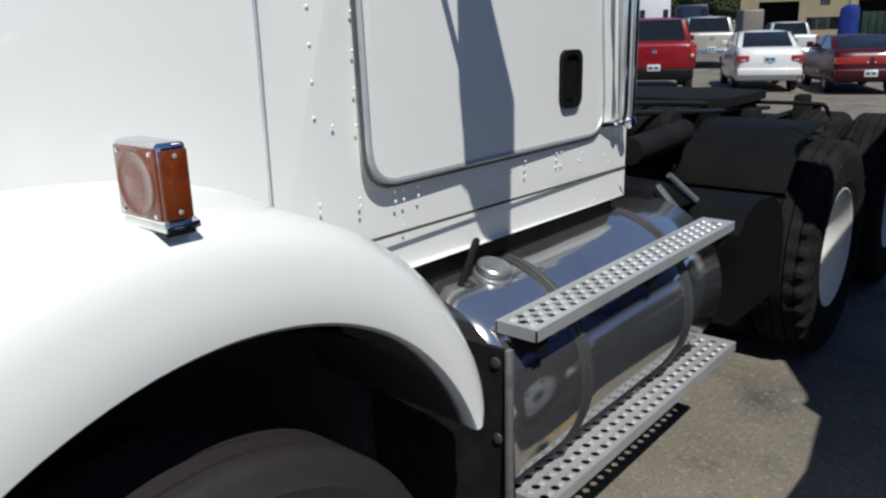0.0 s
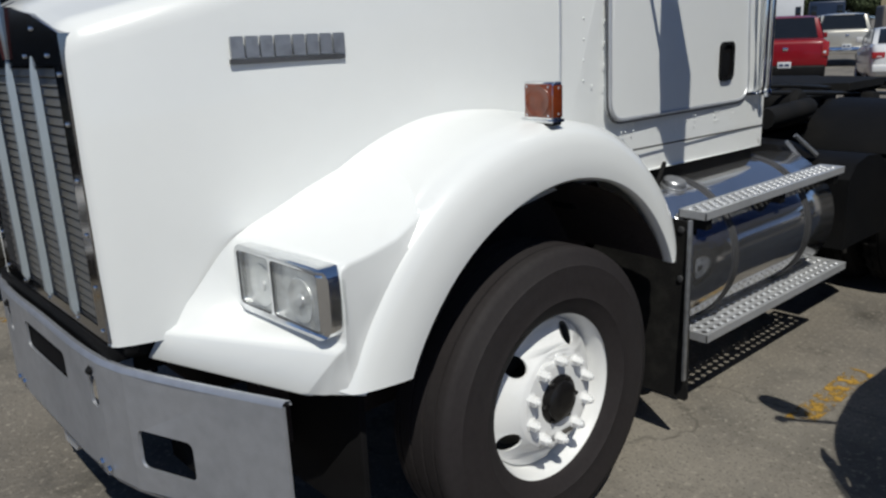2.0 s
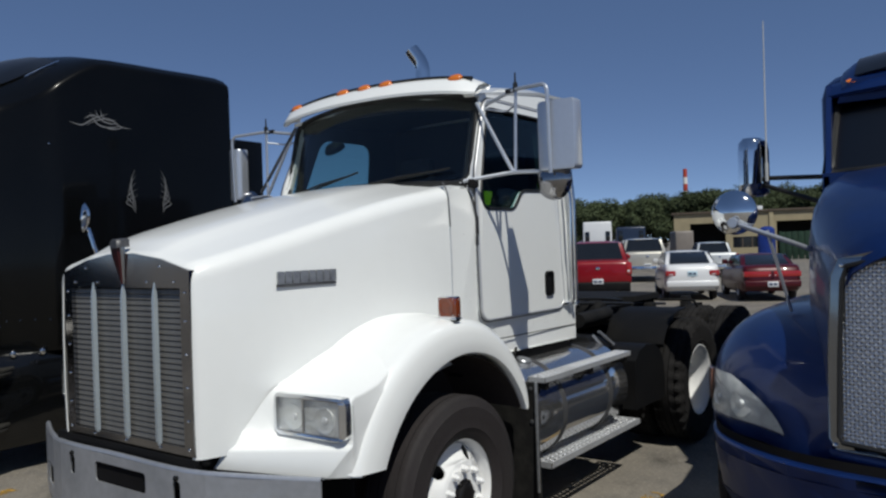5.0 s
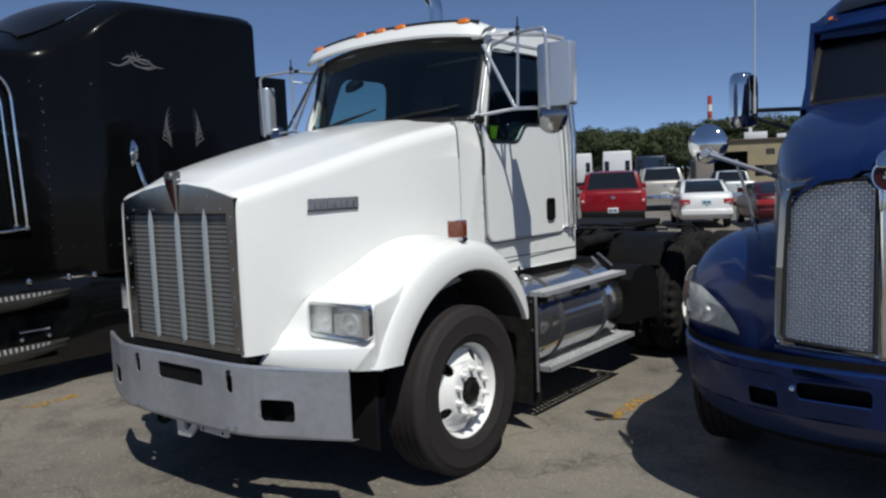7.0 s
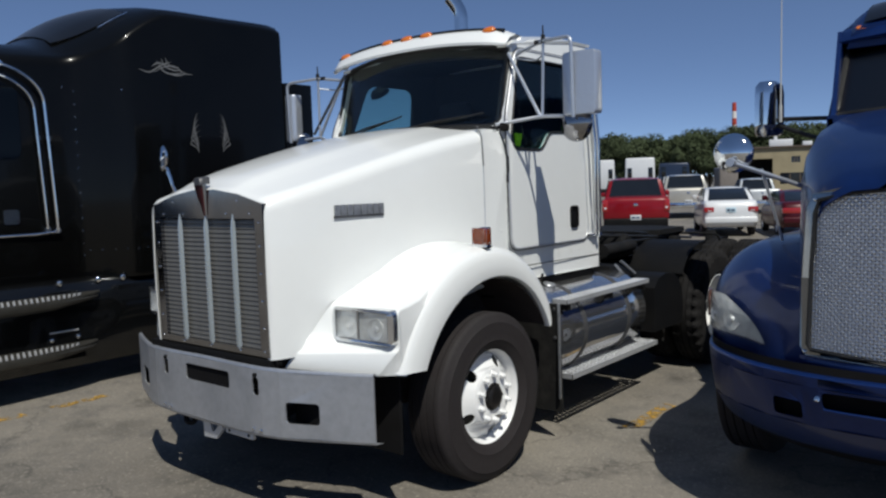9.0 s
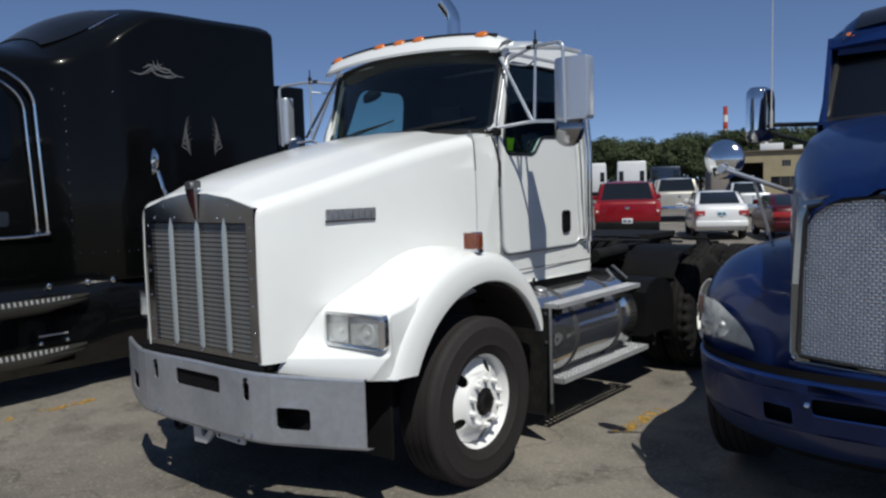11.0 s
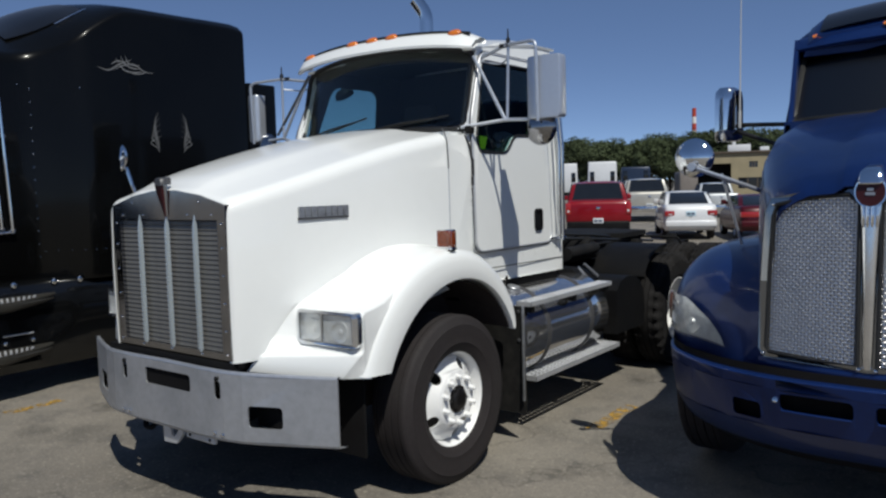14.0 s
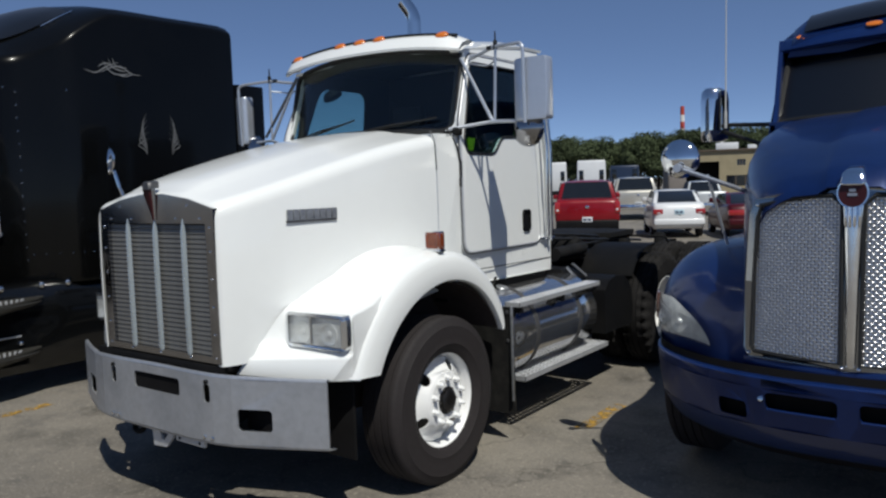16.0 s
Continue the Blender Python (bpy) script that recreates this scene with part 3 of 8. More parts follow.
def housing_mesh(bm):
    """Headlamp housing in one skin: lip, sloped front, ledge, recessed face, top deck and outer wall."""
    # inner point, outer point, foot of the outer wall
    rows = [((0.545, -1.030, 0.796), (1.026, -0.842, 0.778), (1.030, -0.838, 0.777)), ((0.540, -1.046, 0.800), (1.025, -0.853, 0.781), (1.032, -0.842, 0.779)), ((0.545, -1.046, 0.808), (1.032, -0.852, 0.790), (1.036, -0.838, 0.781)),
            ((0.585, -1.026, 0.872), (1.100, -0.806, 0.890), (1.050, -0.822, 0.779)), ((0.592, -1.018, 0.881), (1.106, -0.800, 0.899), (1.058, -0.814, 0.779)), ((0.600, -1.004, 0.887), (1.108, -0.794, 0.904), (1.064, -0.806, 0.779)),
            ((0.635, -0.930, 0.985), (1.112, -0.786, 0.913), (1.085, -0.776, 0.782), (0.705, -0.868, 0.911)), ((0.652, -0.885, 1.045), (1.113, -0.783, 0.918), (1.090, -0.770, 0.786), (0.705, -0.834, 0.917)), ((0.660, -0.862, 1.075), (1.113, -0.782, 0.934), (1.094, -0.760, 0.796), (0.703, -0.822, 0.936)),
            ((0.664, -0.845, 1.092), (1.112, -0.780, 1.02), (1.102, -0.750, 0.825), (0.698, -0.820, 1.02)), ((0.668, -0.826, 1.108), (1.110, -0.782, 1.088), (1.104, -0.742, 0.846), (0.690, -0.818, 1.100)), ((0.668, -0.812, 1.117), (1.108, -0.776, 1.103), (1.105, -0.735, 0.862)),
            ((0.666, -0.785, 1.130), (1.106, -0.755, 1.112), (1.106, -0.725, 0.885)), ((0.668, -0.70, 1.170), (1.102, -0.69, 1.120), (1.108, -0.69, 0.944)), ((0.680, -0.60, 1.220), (1.096, -0.60, 1.140), (1.106, -0.60, 1.064)), ((0.692, -0.47, 1.275), (1.075, -0.47, 1.198), (1.088, -0.47, 1.178)), ((0.70, -0.32, 1.322), (1.04, -0.32, 1.262), (1.06, -0.32, 1.252))]
    grid_rows = []
    for a, b, f, *knee in rows:
        a, b, f = Vector(a), Vector(b), Vector(f)
        k = Vector(knee[0]) if knee else a.lerp(b, 0.18)
        pts = [a, a.lerp(k, 0.5), a.lerp(k, 0.9), k.lerp(b, 0.03)] + [k.lerp(b, t) for t in (0.3, 0.6, 0.94)]
        d = min(0.012, (f - b).length * 0.3)
        drop = (f - b).normalized() if (f - b).length > 1e-6 else Vector((0, 0, -1))
        out = (b - a).normalized()
        pts += [b - out * d * 0.3 + drop * d * 0.05, b - out * d * 0.05 + drop * d * 0.3, b + drop * d]
        pts += [b.lerp(f, 0.35), b.lerp(f, 0.72), *on_flare(f)] if b.y > -0.79 else [b.lerp(f, 0.3), b.lerp(f, 0.6), b.lerp(f, 0.85), f]
        grid_rows.append(pts)
    return loft(bm, grid_rows)


def headlamp(truck, side):
    """Rectangular twin headlamp in a chrome bezel, with a wrap-round corner."""
    bm = BM()
    y0 = -0.842 if side > 0 else -0.872
    def face(u, v, d):
        return (u, y0 + d + 0.03 * (u - 0.70) + 0.5 * max(0.0, u - 1.075), v)
    plate(bm, rrect(0.700, 1.106, 0.930, 1.110, 0.036, 6), [rrect(0.714, 0.870, 0.947, 1.093, 0.012)[::-1], rrect(0.878, 1.078, 0.947, 1.093, 0.012)[::-1]], face, 0.05)
    es = [e for e in bm.edges if len(e.link_faces) == 2 and e.calc_face_angle(0) > 1.2 and abs(e.verts[0].co.y - e.verts[1].co.y) < 0.012 and min(v.co.y for v in e.verts) < y0 + 0.022 and not all(0.713 < v.co.x < 1.079 and 0.946 < v.co.z < 1.094 for v in e.verts)]
    bmesh.ops.bevel(bm, geom=es, offset=0.013, segments=3, affect="EDGES", profile=0.5, clamp_overlap=True)
    flip = side < 0
    def put(name, b, material, parent, label="", angle=38):
        return part(name, mirrored(b) if flip else b, material, parent, label, angle)
    bezel = put("headlamp", bm, BEZEL, truck, "chrome-framed twin rectangular headlamp")
    for u0, u1 in ((0.714, 0.870), (0.878, 1.078)):
        b = BM()
        tube(b, [face(p[0], p[1], 0.003) for p in rrect(u0, u1, 0.947, 1.093, 0.012)], 0.0028, 6, True)
        put("lens_gasket", b, STRAP, bezel)
        b = BM()
        box(b, u0 - 0.002, u1 + 0.002, y0 + 0.022, y0 + 0.040, 0.945, 1.095)
        put("reflector", b, REFLECTOR, bezel)
        b = BM()
        lathe(b, [(0.058, 0.0005), (0.056, 0.006), (0.046, 0.0035), (0.030, 0.0010), (0.017, 0.0012), (0.015, 0.0060), (0.009, 0.0078), (0.002, 0.008)], ((u0 + u1) / 2 + 0.01, y0 + 0.024, 1.008), (0, -1, 0), 24)
        put("bulb_cover", b, REFLECTOR, bezel, "pale reflector bowl")
        b = BM()
        box(b, u0, u1, y0 + 0.012, y0 + 0.017, 0.947, 1.093)
        put("lens", b, LENS, bezel, "clear glass lens")
    b = BM()
    box(b, 1.100, 1.111, y0 + 0.034, y0 + 0.072, 0.962, 1.076, 0.003)
    put("side_lens", b, AMBER if side < 0 else LENS, bezel, "wrap-round corner lens")
    return bezel


def signal_lamp(truck, side):
    """Square amber turn signal on the fender, in a chrome box."""
    x0, x1, y0, y1, z0, z1 = 1.005, 1.113, -0.036, 0.010, 1.366, 1.474
    xm, zm = (x0 + x1) / 2, (z0 + z1) / 2

    def put(name, b, material, parent, label=""):
        return part(name, b if side > 0 else mirrored(b), material, parent, label)

    b = BM()
    box(b, x0, x1, y0 + 0.002, y1, z0, z1, 0.007, 3)
    lamp = put("turn_signal", b, CHROME, truck, "square amber turn signal in a chrome case")
    b = BM()
    box(b, x0 + 0.004, x1 - 0.003, y0 - 0.0005, y0 + 0.02, z0 + 0.007, z1 - 0.006, 0.003, 2)
    lathe(b, [(0.046, 0.0), (0.045, 0.0015), (0.041, 0.002), (0.039, 0.0008), (0.020, 0.0025), (0.004, 0.003)], (xm, y0 - 0.0005, zm), (0, -1, 0), 32)
    put("lens", b, AMBER, lamp, "amber front lens")
    b = BM()
    box(b, x1 - 0.004, x1 + 0.0015, y0 + 0.0045, y1 - 0.002, z0 + 0.008, z1 - 0.010, 0.001, 2)
    put("side_lens", b, AMBER, lamp, "amber side lens")
    b = BM()
    box(b, x0 + 0.004, x1 + 0.001, y0 + 0.002, y1 + 0.008, z0 - 0.008, z0 + 0.003, 0.003, 2)
    put("foot", b, CHROME, lamp, "chrome foot")
    b = BM()
    box(b, x0 + 0.010, x1 - 0.006, y0 + 0.006, y1 + 0.004, z0 - 0.016, z0 - 0.008, 0.002, 1)
    put("rubber_pad", b, GASKET, lamp, "black rubber pad")
    b = BM()
    box(b, x0 + 0.018, x1 - 0.022, y0 + 0.012, y1 + 0.002, z0 - 0.050, z0 - 0.009, 0.008, 2)
    put("base", b, WHITE, lamp, "white moulded pad")
    for u in (x0 + 0.014, x1 - 0.014):
        for v in (z0 + 0.014, z1 - 0.014):
            b = BM()
            lathe(b, [(0.0036, 0), (0.003, 0.0012), (0.001, 0.0016)], (u, y0 - 0.0005, v), (0, -1, 0), 10)
            put("screw", b, CHROME, lamp)
    for v in (z0 + 0.017, z1 - 0.018):
        b = BM()
        lathe(b, [(0.0036, 0), (0.003, 0.0012), (0.001, 0.0016)], (x1 + 0.0015, (y0 + y1) / 2 + 0.003, v), (1, 0, 0), 10)
        put("screw", b, BRUSHED, lamp)


white = thing("semi_truck", "white day-cab tractor truck with chrome grille, tank and steps, parked", "truck", (0, 0, 0))

# hood
bm = BM()
rows = [hood_row(-1.142, -0.038, -0.035), hood_row(-1.137, -0.020, -0.018), hood_row(-1.125, -0.006, -0.006)] + [hood_row(y) for y in span(-1.10, 0.370, 30)]
loft(bm, rows)
hood = part("hood", bm, WHITE, white, "white sloping hood with a raised centre", 30)
thicken(hood, 0.005)
for s in (1, -1):
    bm = BM()
    fender_mesh(bm)
    bmesh.ops.remove_doubles(bm, verts=bm.verts, dist=1e-4)
    f = part("fender", bm if s > 0 else mirrored(bm), WHITE, white, "white rounded wheel-arch fender", 45)
    thicken(f, 0.006)
    bm = BM()
    housing_mesh(bm)
    part("lamp_housing", bm if s > 0 else mirrored(bm), WHITE, white, "white headlamp housing", 60)
    headlamp(white, s)
    signal_lamp(white, s)
    # inner wheel-well wall
    bm = BM()
    box(bm, s * 0.60 if s > 0 else -0.66, s * 0.66 if s > 0 else -0.60, -0.80, 0.70, 0.45, 1.28)
    part("wheel_well", bm, LIFTED_DUST, white)
    bm = BM()
    loft(bm, [[(s * x, r * math.cos(a), 0.52 + r * math.sin(a)) for x, r in ((0.62, 0.66), (1.0, 0.655), (1.098, 0.650))] for a in (radians(t) for t in span(27, 158, 34))])
    part("wheel_liner", bm, LIFTED_DUST, white, "dusty black wheel-arch liner", 60)
    bm = BM()
    box(bm, min(s * 0.45, s * 1.02), max(s * 0.45, s * 1.02), -0.70, -0.68, 0.33, 0.785, 0.004)
    part("splash_panel", bm, SHADOW_BOX, white)
    front_wheel(white, s * 1.10, 0, 0.489, s)

# cowl strip, hood rear seam and latch
for s in (1, -1):
    bm = BM()
    tube(bm, [(s * 0.803, 0.367, 1.12), (s * 0.807, 0.367, 1.6), (s * 0.803, 0.367, 1.97)], 0.0055, 6)
    part("hood_seam", bm, BRUSHED, white)
    bm = BM()
    tube(bm, rounded([(s * 0.757, 0.375, 2.08), (s * 0.800, 0.365, 2.02), (s * 0.809, 0.365, 1.83)], 0.05), 0.004, 8)
    part("hood_gasket", bm, STRAP, white, "grey rubber hood edge")
    bm = BM()
    tube(bm, rounded([(s * 0.80, 0.50, 2.09), (s * 0.835, 0.55, 2.0), (s * 0.845, 0.58, 1.88)], 0.05), 0.005, 8)
    box(bm, s * 0.845 - 0.006, s * 0.845 + 0.006, 0.577, 0.590, 1.78, 1.89, 0.008)
    box(bm, s * 0.838 - 0.009, s * 0.838 + 0.009, 0.577, 0.592, 1.72, 1.79, 0.005)
    part("hood_latch", bm, GASKET, white, "black rubber hood latch")

# maker's nameplate, as a plain embossed bar in dark and bright metal
for s in (1,):
    bm = BM()
    def on_side(u, v, d):
        y = u
        return (hood_side(y) + 0.014 + 0.004 - d, y, v)
    plate(bm, [(-0.775, 1.562), (-0.455, 1.562), (-0.455, 1.575), (-0.775, 1.575)], [], on_side, 0.006)
    badge = part("nameplate", bm, STRAP, white, "chrome nameplate with blank raised blocks")
    u = -0.770
    for k in range(8):
        w = 0.0335 if k != 3 else 0.044
        b = BM()
        plate(b, rrect(u, u + w, 1.577, 1.632, 0.004, 2), [], on_side, 0.008)
        part("block", b, BADGE, badge)
        u += w + 0.0055

# grille
GY = -1.145
bm = BM()
shell = [(-0.507, 0.872), (0.507, 0.872), (0.507, 1.655), (0.30, 1.708), (0.10, 1.735), (-0.10, 1.735), (-0.30, 1.708), (-0.507, 1.655)]
plate(bm, shell, [[(-0.440, 0.905), (-0.440, 1.580), (0.440, 1.580), (0.440, 0.905)]], lambda u, v, d: (u + 0.042, GY + d, v), 0.035)
bmesh.ops.bevel(bm, geom=[e for e in bm.edges if len(e.link_faces) == 2 and e.calc_face_angle(0) > 1.2], offset=0.005, segments=2, affect="EDGES", profile=0.5, clamp_overlap=True)
grille = part("grille", bm, SHELL, white, "tall chrome grille with fine horizontal slats")
bm = BM()
box(bm, -0.405, 0.485, GY + 0.05, GY + 0.07, 0.90, 1.585)
part("radiator", bm, LIFTED_DUST, grille, "dark radiator behind the slats, its black lifted")
slat = None
for i in range(27):
    z = 0.917 + i * 0.0248
    if slat is None:
        bm = BM()
        box(bm, -0.441, 0.441, -0.0040, 0.0040, -0.0122, 0.0122, 0.0025, 1, m=Matrix.Rotation(radians(-13), 4, "X"))
        slat = mesh_of("slat", bm, SLAT)
    shared("slat", slat, grille, (0.042, GY + 0.024, z))
for x in (-0.196, 0.055, 0.300):
    bm = BM()
    loft(bm, [[(x - w, GY + 0.006, z), (x - w * 0.7, GY - d, z), (x + w * 0.7, GY - d, z), (x + w, GY + 0.006, z)] for z, w, d in
              ((0.895, 0.008, 0.004), (0.915, 0.0125, 0.012), (1.30, 0.0125, 0.014), (1.53, 0.0115, 0.012), (1.57, 0.007, 0.008), (1.605, 0.002, 0.002))], True, (True, True))
    part("vertical_bar", bm, GRILLE_BAR, grille, "bright upright grille bar", 50)
bolts = [(sx * 0.474, z) for sx in (-1, 1) for z in (0.90, 1.02, 1.16, 1.30, 1.44, 1.56)] + [(x, 1.605) for x in (-0.40, -0.20, 0.20, 0.40)] + [(sx * 0.30, 1.672) for sx in (-1, 1)] + [(x, 0.886) for x in (-0.265, 0.0, 0.265)]
bm = BM()
lathe(bm, [(0.0065, 0), (0.006, 0.004), (0.002, 0.006)], (0, 0, 0), (0, -1, 0), 10)
bolt = mesh_of("screw", bm, CHROME)
for x, z in bolts:
    shared("screw", bolt, grille, (x + 0.042, GY, z))
# keel-shaped ornament: a dark red and a bright cheek meeting on a ridge, under a cap that runs back onto the hood
OX = 0.062
keel = [(1.598, 0.010, 0.012), (1.64, 0.026, 0.015), (1.69, 0.048, 0.020), (1.735, 0.064, 0.026), (1.785, 0.066, 0.034), (1.797, 0.060, 0.032)]
bm = BM()
loft(bm, [[(OX - w - 0.004, GY + 0.004, z), (OX - w, GY - d * 0.7, z), (OX - w * 0.5, GY - d * 0.92, z), (OX, GY - d, z), (OX + 0.003, GY - d * 0.45, z)] for z, w, d in keel])
em = part("hood_ornament", bm, RED_ENAMEL, grille, "dark red and chrome keel-shaped ornament", 60)
bm = BM()
loft(bm, [[(OX + 0.003, GY - d * 0.45 - 0.001, z), (OX + 0.006, GY - d * 0.25, z), (OX + 0.010, GY + 0.006, z)] for z, w, d in keel])
part("bright_cheek", bm, SHELL, em, "dull chrome cheek of the ornament", 60)
bm = BM()
loft(bm, [[(OX - 0.02 + w * a, GY + y, z + h) for a, h in ((-1, -0.03), (-1, 0.0), (-0.5, 0.008), (0.5, 0.008), (1, 0.0), (1, -0.03))] for y, w, z in ((-0.034, 0.026, 1.790), (-0.024, 0.034, 1.794), (0.0, 0.034, 1.796), (0.022, 0.028, 1.798), (0.036, 0.018, 1.796))], False, (True, True))
part("cap", bm, STRAP, em, "dull dark cap of the ornament", 50)

# front bumper
def bumper_y(x):
    return -1.185 + 0.225 * smooth([(0.0, 0.0), (0.42, 0.02), (0.62, 0.16), (1.08, 1.0), (1.2, 1.3)], abs(x))


def bumper(u, v, d):
    return (u, bumper_y(u) + d, v)


bm = BM()
xs = span(-1.03, 1.09, 23)
top, low = 0.818, 0.468
loopo = [(x, low + 0.012 * abs(x)) for x in xs] + [(x, top - 0.010 * abs(x)) for x in reversed(xs)]
holes = [rrect(-0.165, 0.245, 0.680, 0.772, 0.02), rrect(0.645, 0.825, 0.550, 0.660, 0.02), rrect(-0.825, -0.645, 0.550, 0.660, 0.02), rrect(0.436, 0.484, 0.675, 0.77, 0.018), rrect(-0.395, -0.350, 0.68, 0.775, 0.018)]
# the face in strips, so that it can bend
cuts = [-1.03, -0.95, -0.62, -0.50, -0.30, 0.30, 0.50, 0.62, 0.95, 1.09]
for a, b in zip(cuts, cuts[1:]):
    hs = [h[::-1] for h in holes if a < sum(p[0] for p in h) / len(h) < b]
    plate(bm, [(a, low + 0.012 * abs(a)), (b, low + 0.012 * abs(b)), (b, top - 0.01 * abs(b)), (a, top - 0.01 * abs(a))], hs, bumper, 0.008)
# folded top and bottom flange
rows = [[(x, bumper_y(x) + dy, top - 0.01 * abs(x) + dz) for x in xs] for dy, dz in ((0.0, 0.0), (0.003, 0.009), (0.010, 0.014), (0.022, 0.012), (0.026, 0.0), (0.022, 0.0), (0.014, 0.006))]
loft(bm, rows)
rows = [[(x, bumper_y(x) + dy, low + 0.012 * abs(x) - dz) for x in xs] for dy, dz in ((0.0, 0.0), (0.006, 0.012), (0.06, 0.016))]
loft(bm, rows)
bmesh.ops.remove_doubles(bm, verts=bm.verts, dist=0.0008)
bump = part("bumper", bm, DULL, white, "dull aluminium front bumper with tow and lamp cut-outs", 40)
for x in (-0.735, 0.735, 0.02):
    bm = BM()
    w, z0, z1 = (0.13, 0.53, 0.69) if abs(x) > 0.1 else (0.30, 0.62, 0.80)
    # dark sheet behind the cut-out, in place of the shade inside
    box(bm, x - w, x + w, bumper_y(abs(x) + w) + 0.012, bumper_y(abs(x) + w) + 0.03, z0, z1)
    part("backing", bm, SHADOW_BOX, bump)
for x in (-0.372, 0.460):
    bm = BM()
    tube(bm, rounded([(x - 0.02, bumper_y(x) + 0.03, 0.80), (x, bumper_y(x) - 0.012, 0.775), (x + 0.02, bumper_y(x) + 0.03, 0.80)], 0.02), 0.010, 8)
    part("tow_pin", bm, FRAME, bump)
    for dx in (-0.03, 0.03):
        b = BM()
        lathe(b, [(0.012, 0), (0.010, 0.008), (0.003, 0.010)], (x + dx, bumper_y(x), 0.495), (0, -1, 0), 8)
        part("bolt", b, CHROME, bump)
bm = BM()
box(bm, -0.575, 0.545, -1.150, -0.98, 0.812, 0.862, 0.006)
# unseen lower block, added to stop sunlight leaking behind the bumper
box(bm, -0.40, 0.40, -1.168, -1.05, 0.770, 0.811)
for x in (-0.555, 0.548):
    box(bm, x - 0.018, x + 0.018, -1.115, -1.075, 0.825, 0.862, 0.012)
part("bumper_gap_filler", bm, PLASTIC, white, "black rubber strip above the bumper")
# tow hooks and the bracket hanging under the bumper
bm = BM()
tube(bm, rounded([(-0.41, -1.0, 0.50), (-0.41, -1.06, 0.36), (-0.32, -1.06, 0.36), (-0.32, -1.0, 0.46)], 0.04), 0.016, 8)
part("tow_hook", bm, FRAME, white, "steel tow hook")
bm = BM()
plate(bm, [(-0.078, 0.475), (-0.070, 0.356), (0.045, 0.362), (0.108, 0.425), (0.100, 0.475)], [[(-0.018, 0.474), (0.060, 0.474), (0.066, 0.440), (0.030, 0.400), (0.004, 0.402)]], lambda u, v, d: (u, -1.150 + d, v), 0.016)
bmesh.ops.bevel(bm, geom=[e for e in bm.edges if len(e.link_faces) == 2 and e.calc_face_angle(0) > 1.2], offset=0.003, segments=1, affect="EDGES", profile=0.5, clamp_overlap=True)
part("tow_bracket", bm, BRUSHED, white, "bright steel tow bracket under the bumper")
bm = BM()
box(bm, 0.150, 0.392, -1.160, -1.138, 0.420, 0.458, 0.006)
lamp_bar = part("light_strip", bm, CARGREY, white, "pale strip under the bumper")
for x in (0.185, 0.355):
    b = BM()
    lathe(b, [(0.009, 0), (0.008, 0.003), (0.002, 0.005)], (x, -1.160, 0.439), (0, -1, 0), 10)
    part("bolt", b, FRAME, lamp_bar)
for u in (0.19, 0.35):
    b = BM()
    box(b, u - 0.012, u + 0.012, -1.152, -1.140, 0.45, 0.52)
    part("hanger", b, FRAME, lamp_bar)

# chassis
for s in (1, -1):
    bm = BM()
    plate(bm, [(-1.05, 0.72), (5.75, 0.72), (5.75, 0.99), (-0.2, 0.99), (-1.05, 0.90)], [], lambda u, v, d: (s * (0.43 - d), u, v), 0.012)
    for v0, v1 in ((0.72, 0.735), (0.975, 0.99)):
        box(bm, min(s * 0.34, s * 0.43), max(s * 0.34, s * 0.43), -0.2, 5.75, v0, v1)
    part("frame_rail", bm, FRAME, white)
for y in (-0.9, 0.9, 2.2, 3.0, 4.2, 5.5):
    bm = BM()
    box(bm, -0.42, 0.42, y - 0.05, y + 0.05, 0.74, 0.93, 0.01)
    part("cross_member", bm, FRAME, white)
bm = BM()
tube(bm, [(-0.95, 0, 0.50), (-0.5, 0, 0.46), (0.5, 0, 0.46), (0.95, 0, 0.50)], 0.055, 12)
box(bm, 0.5, 0.62, -0.6, 0.62, 0.58, 0.66, 0.01)
box(bm, -0.62, -0.5, -0.6, 0.62, 0.58, 0.66, 0.01)
part("front_axle", bm, FRAME, white)
bm = BM()
box(bm, -0.40, 0.40, -0.85, 0.95, 0.55, 1.15, 0.05)
part("engine", bm, FRAME, white, "dark engine block in the wheel well")
for y in (3.495, 4.81):
    bm = BM()
    cyl(bm, (-0.75, y, 0.52), (0.75, y, 0.52), 0.09)
    lathe(bm, [(0.10, -0.24), (0.24, -0.12), (0.24, 0.12), (0.10, 0.24)], (0, y, 0.52), (0, 1, 0), 24)
    part("drive_axle", bm, FRAME, white)
    for s in (1, -1):
        drive_wheel(white, s * 1.14, y, 0.52, s, WHITE_RIM)
        b = BM()
        box(b, s * 0.47 - 0.05, s * 0.47 + 0.05, y - 0.55, y + 0.55, 0.60, 0.66, 0.01)
        part("leaf_spring", b, FRAME, white)
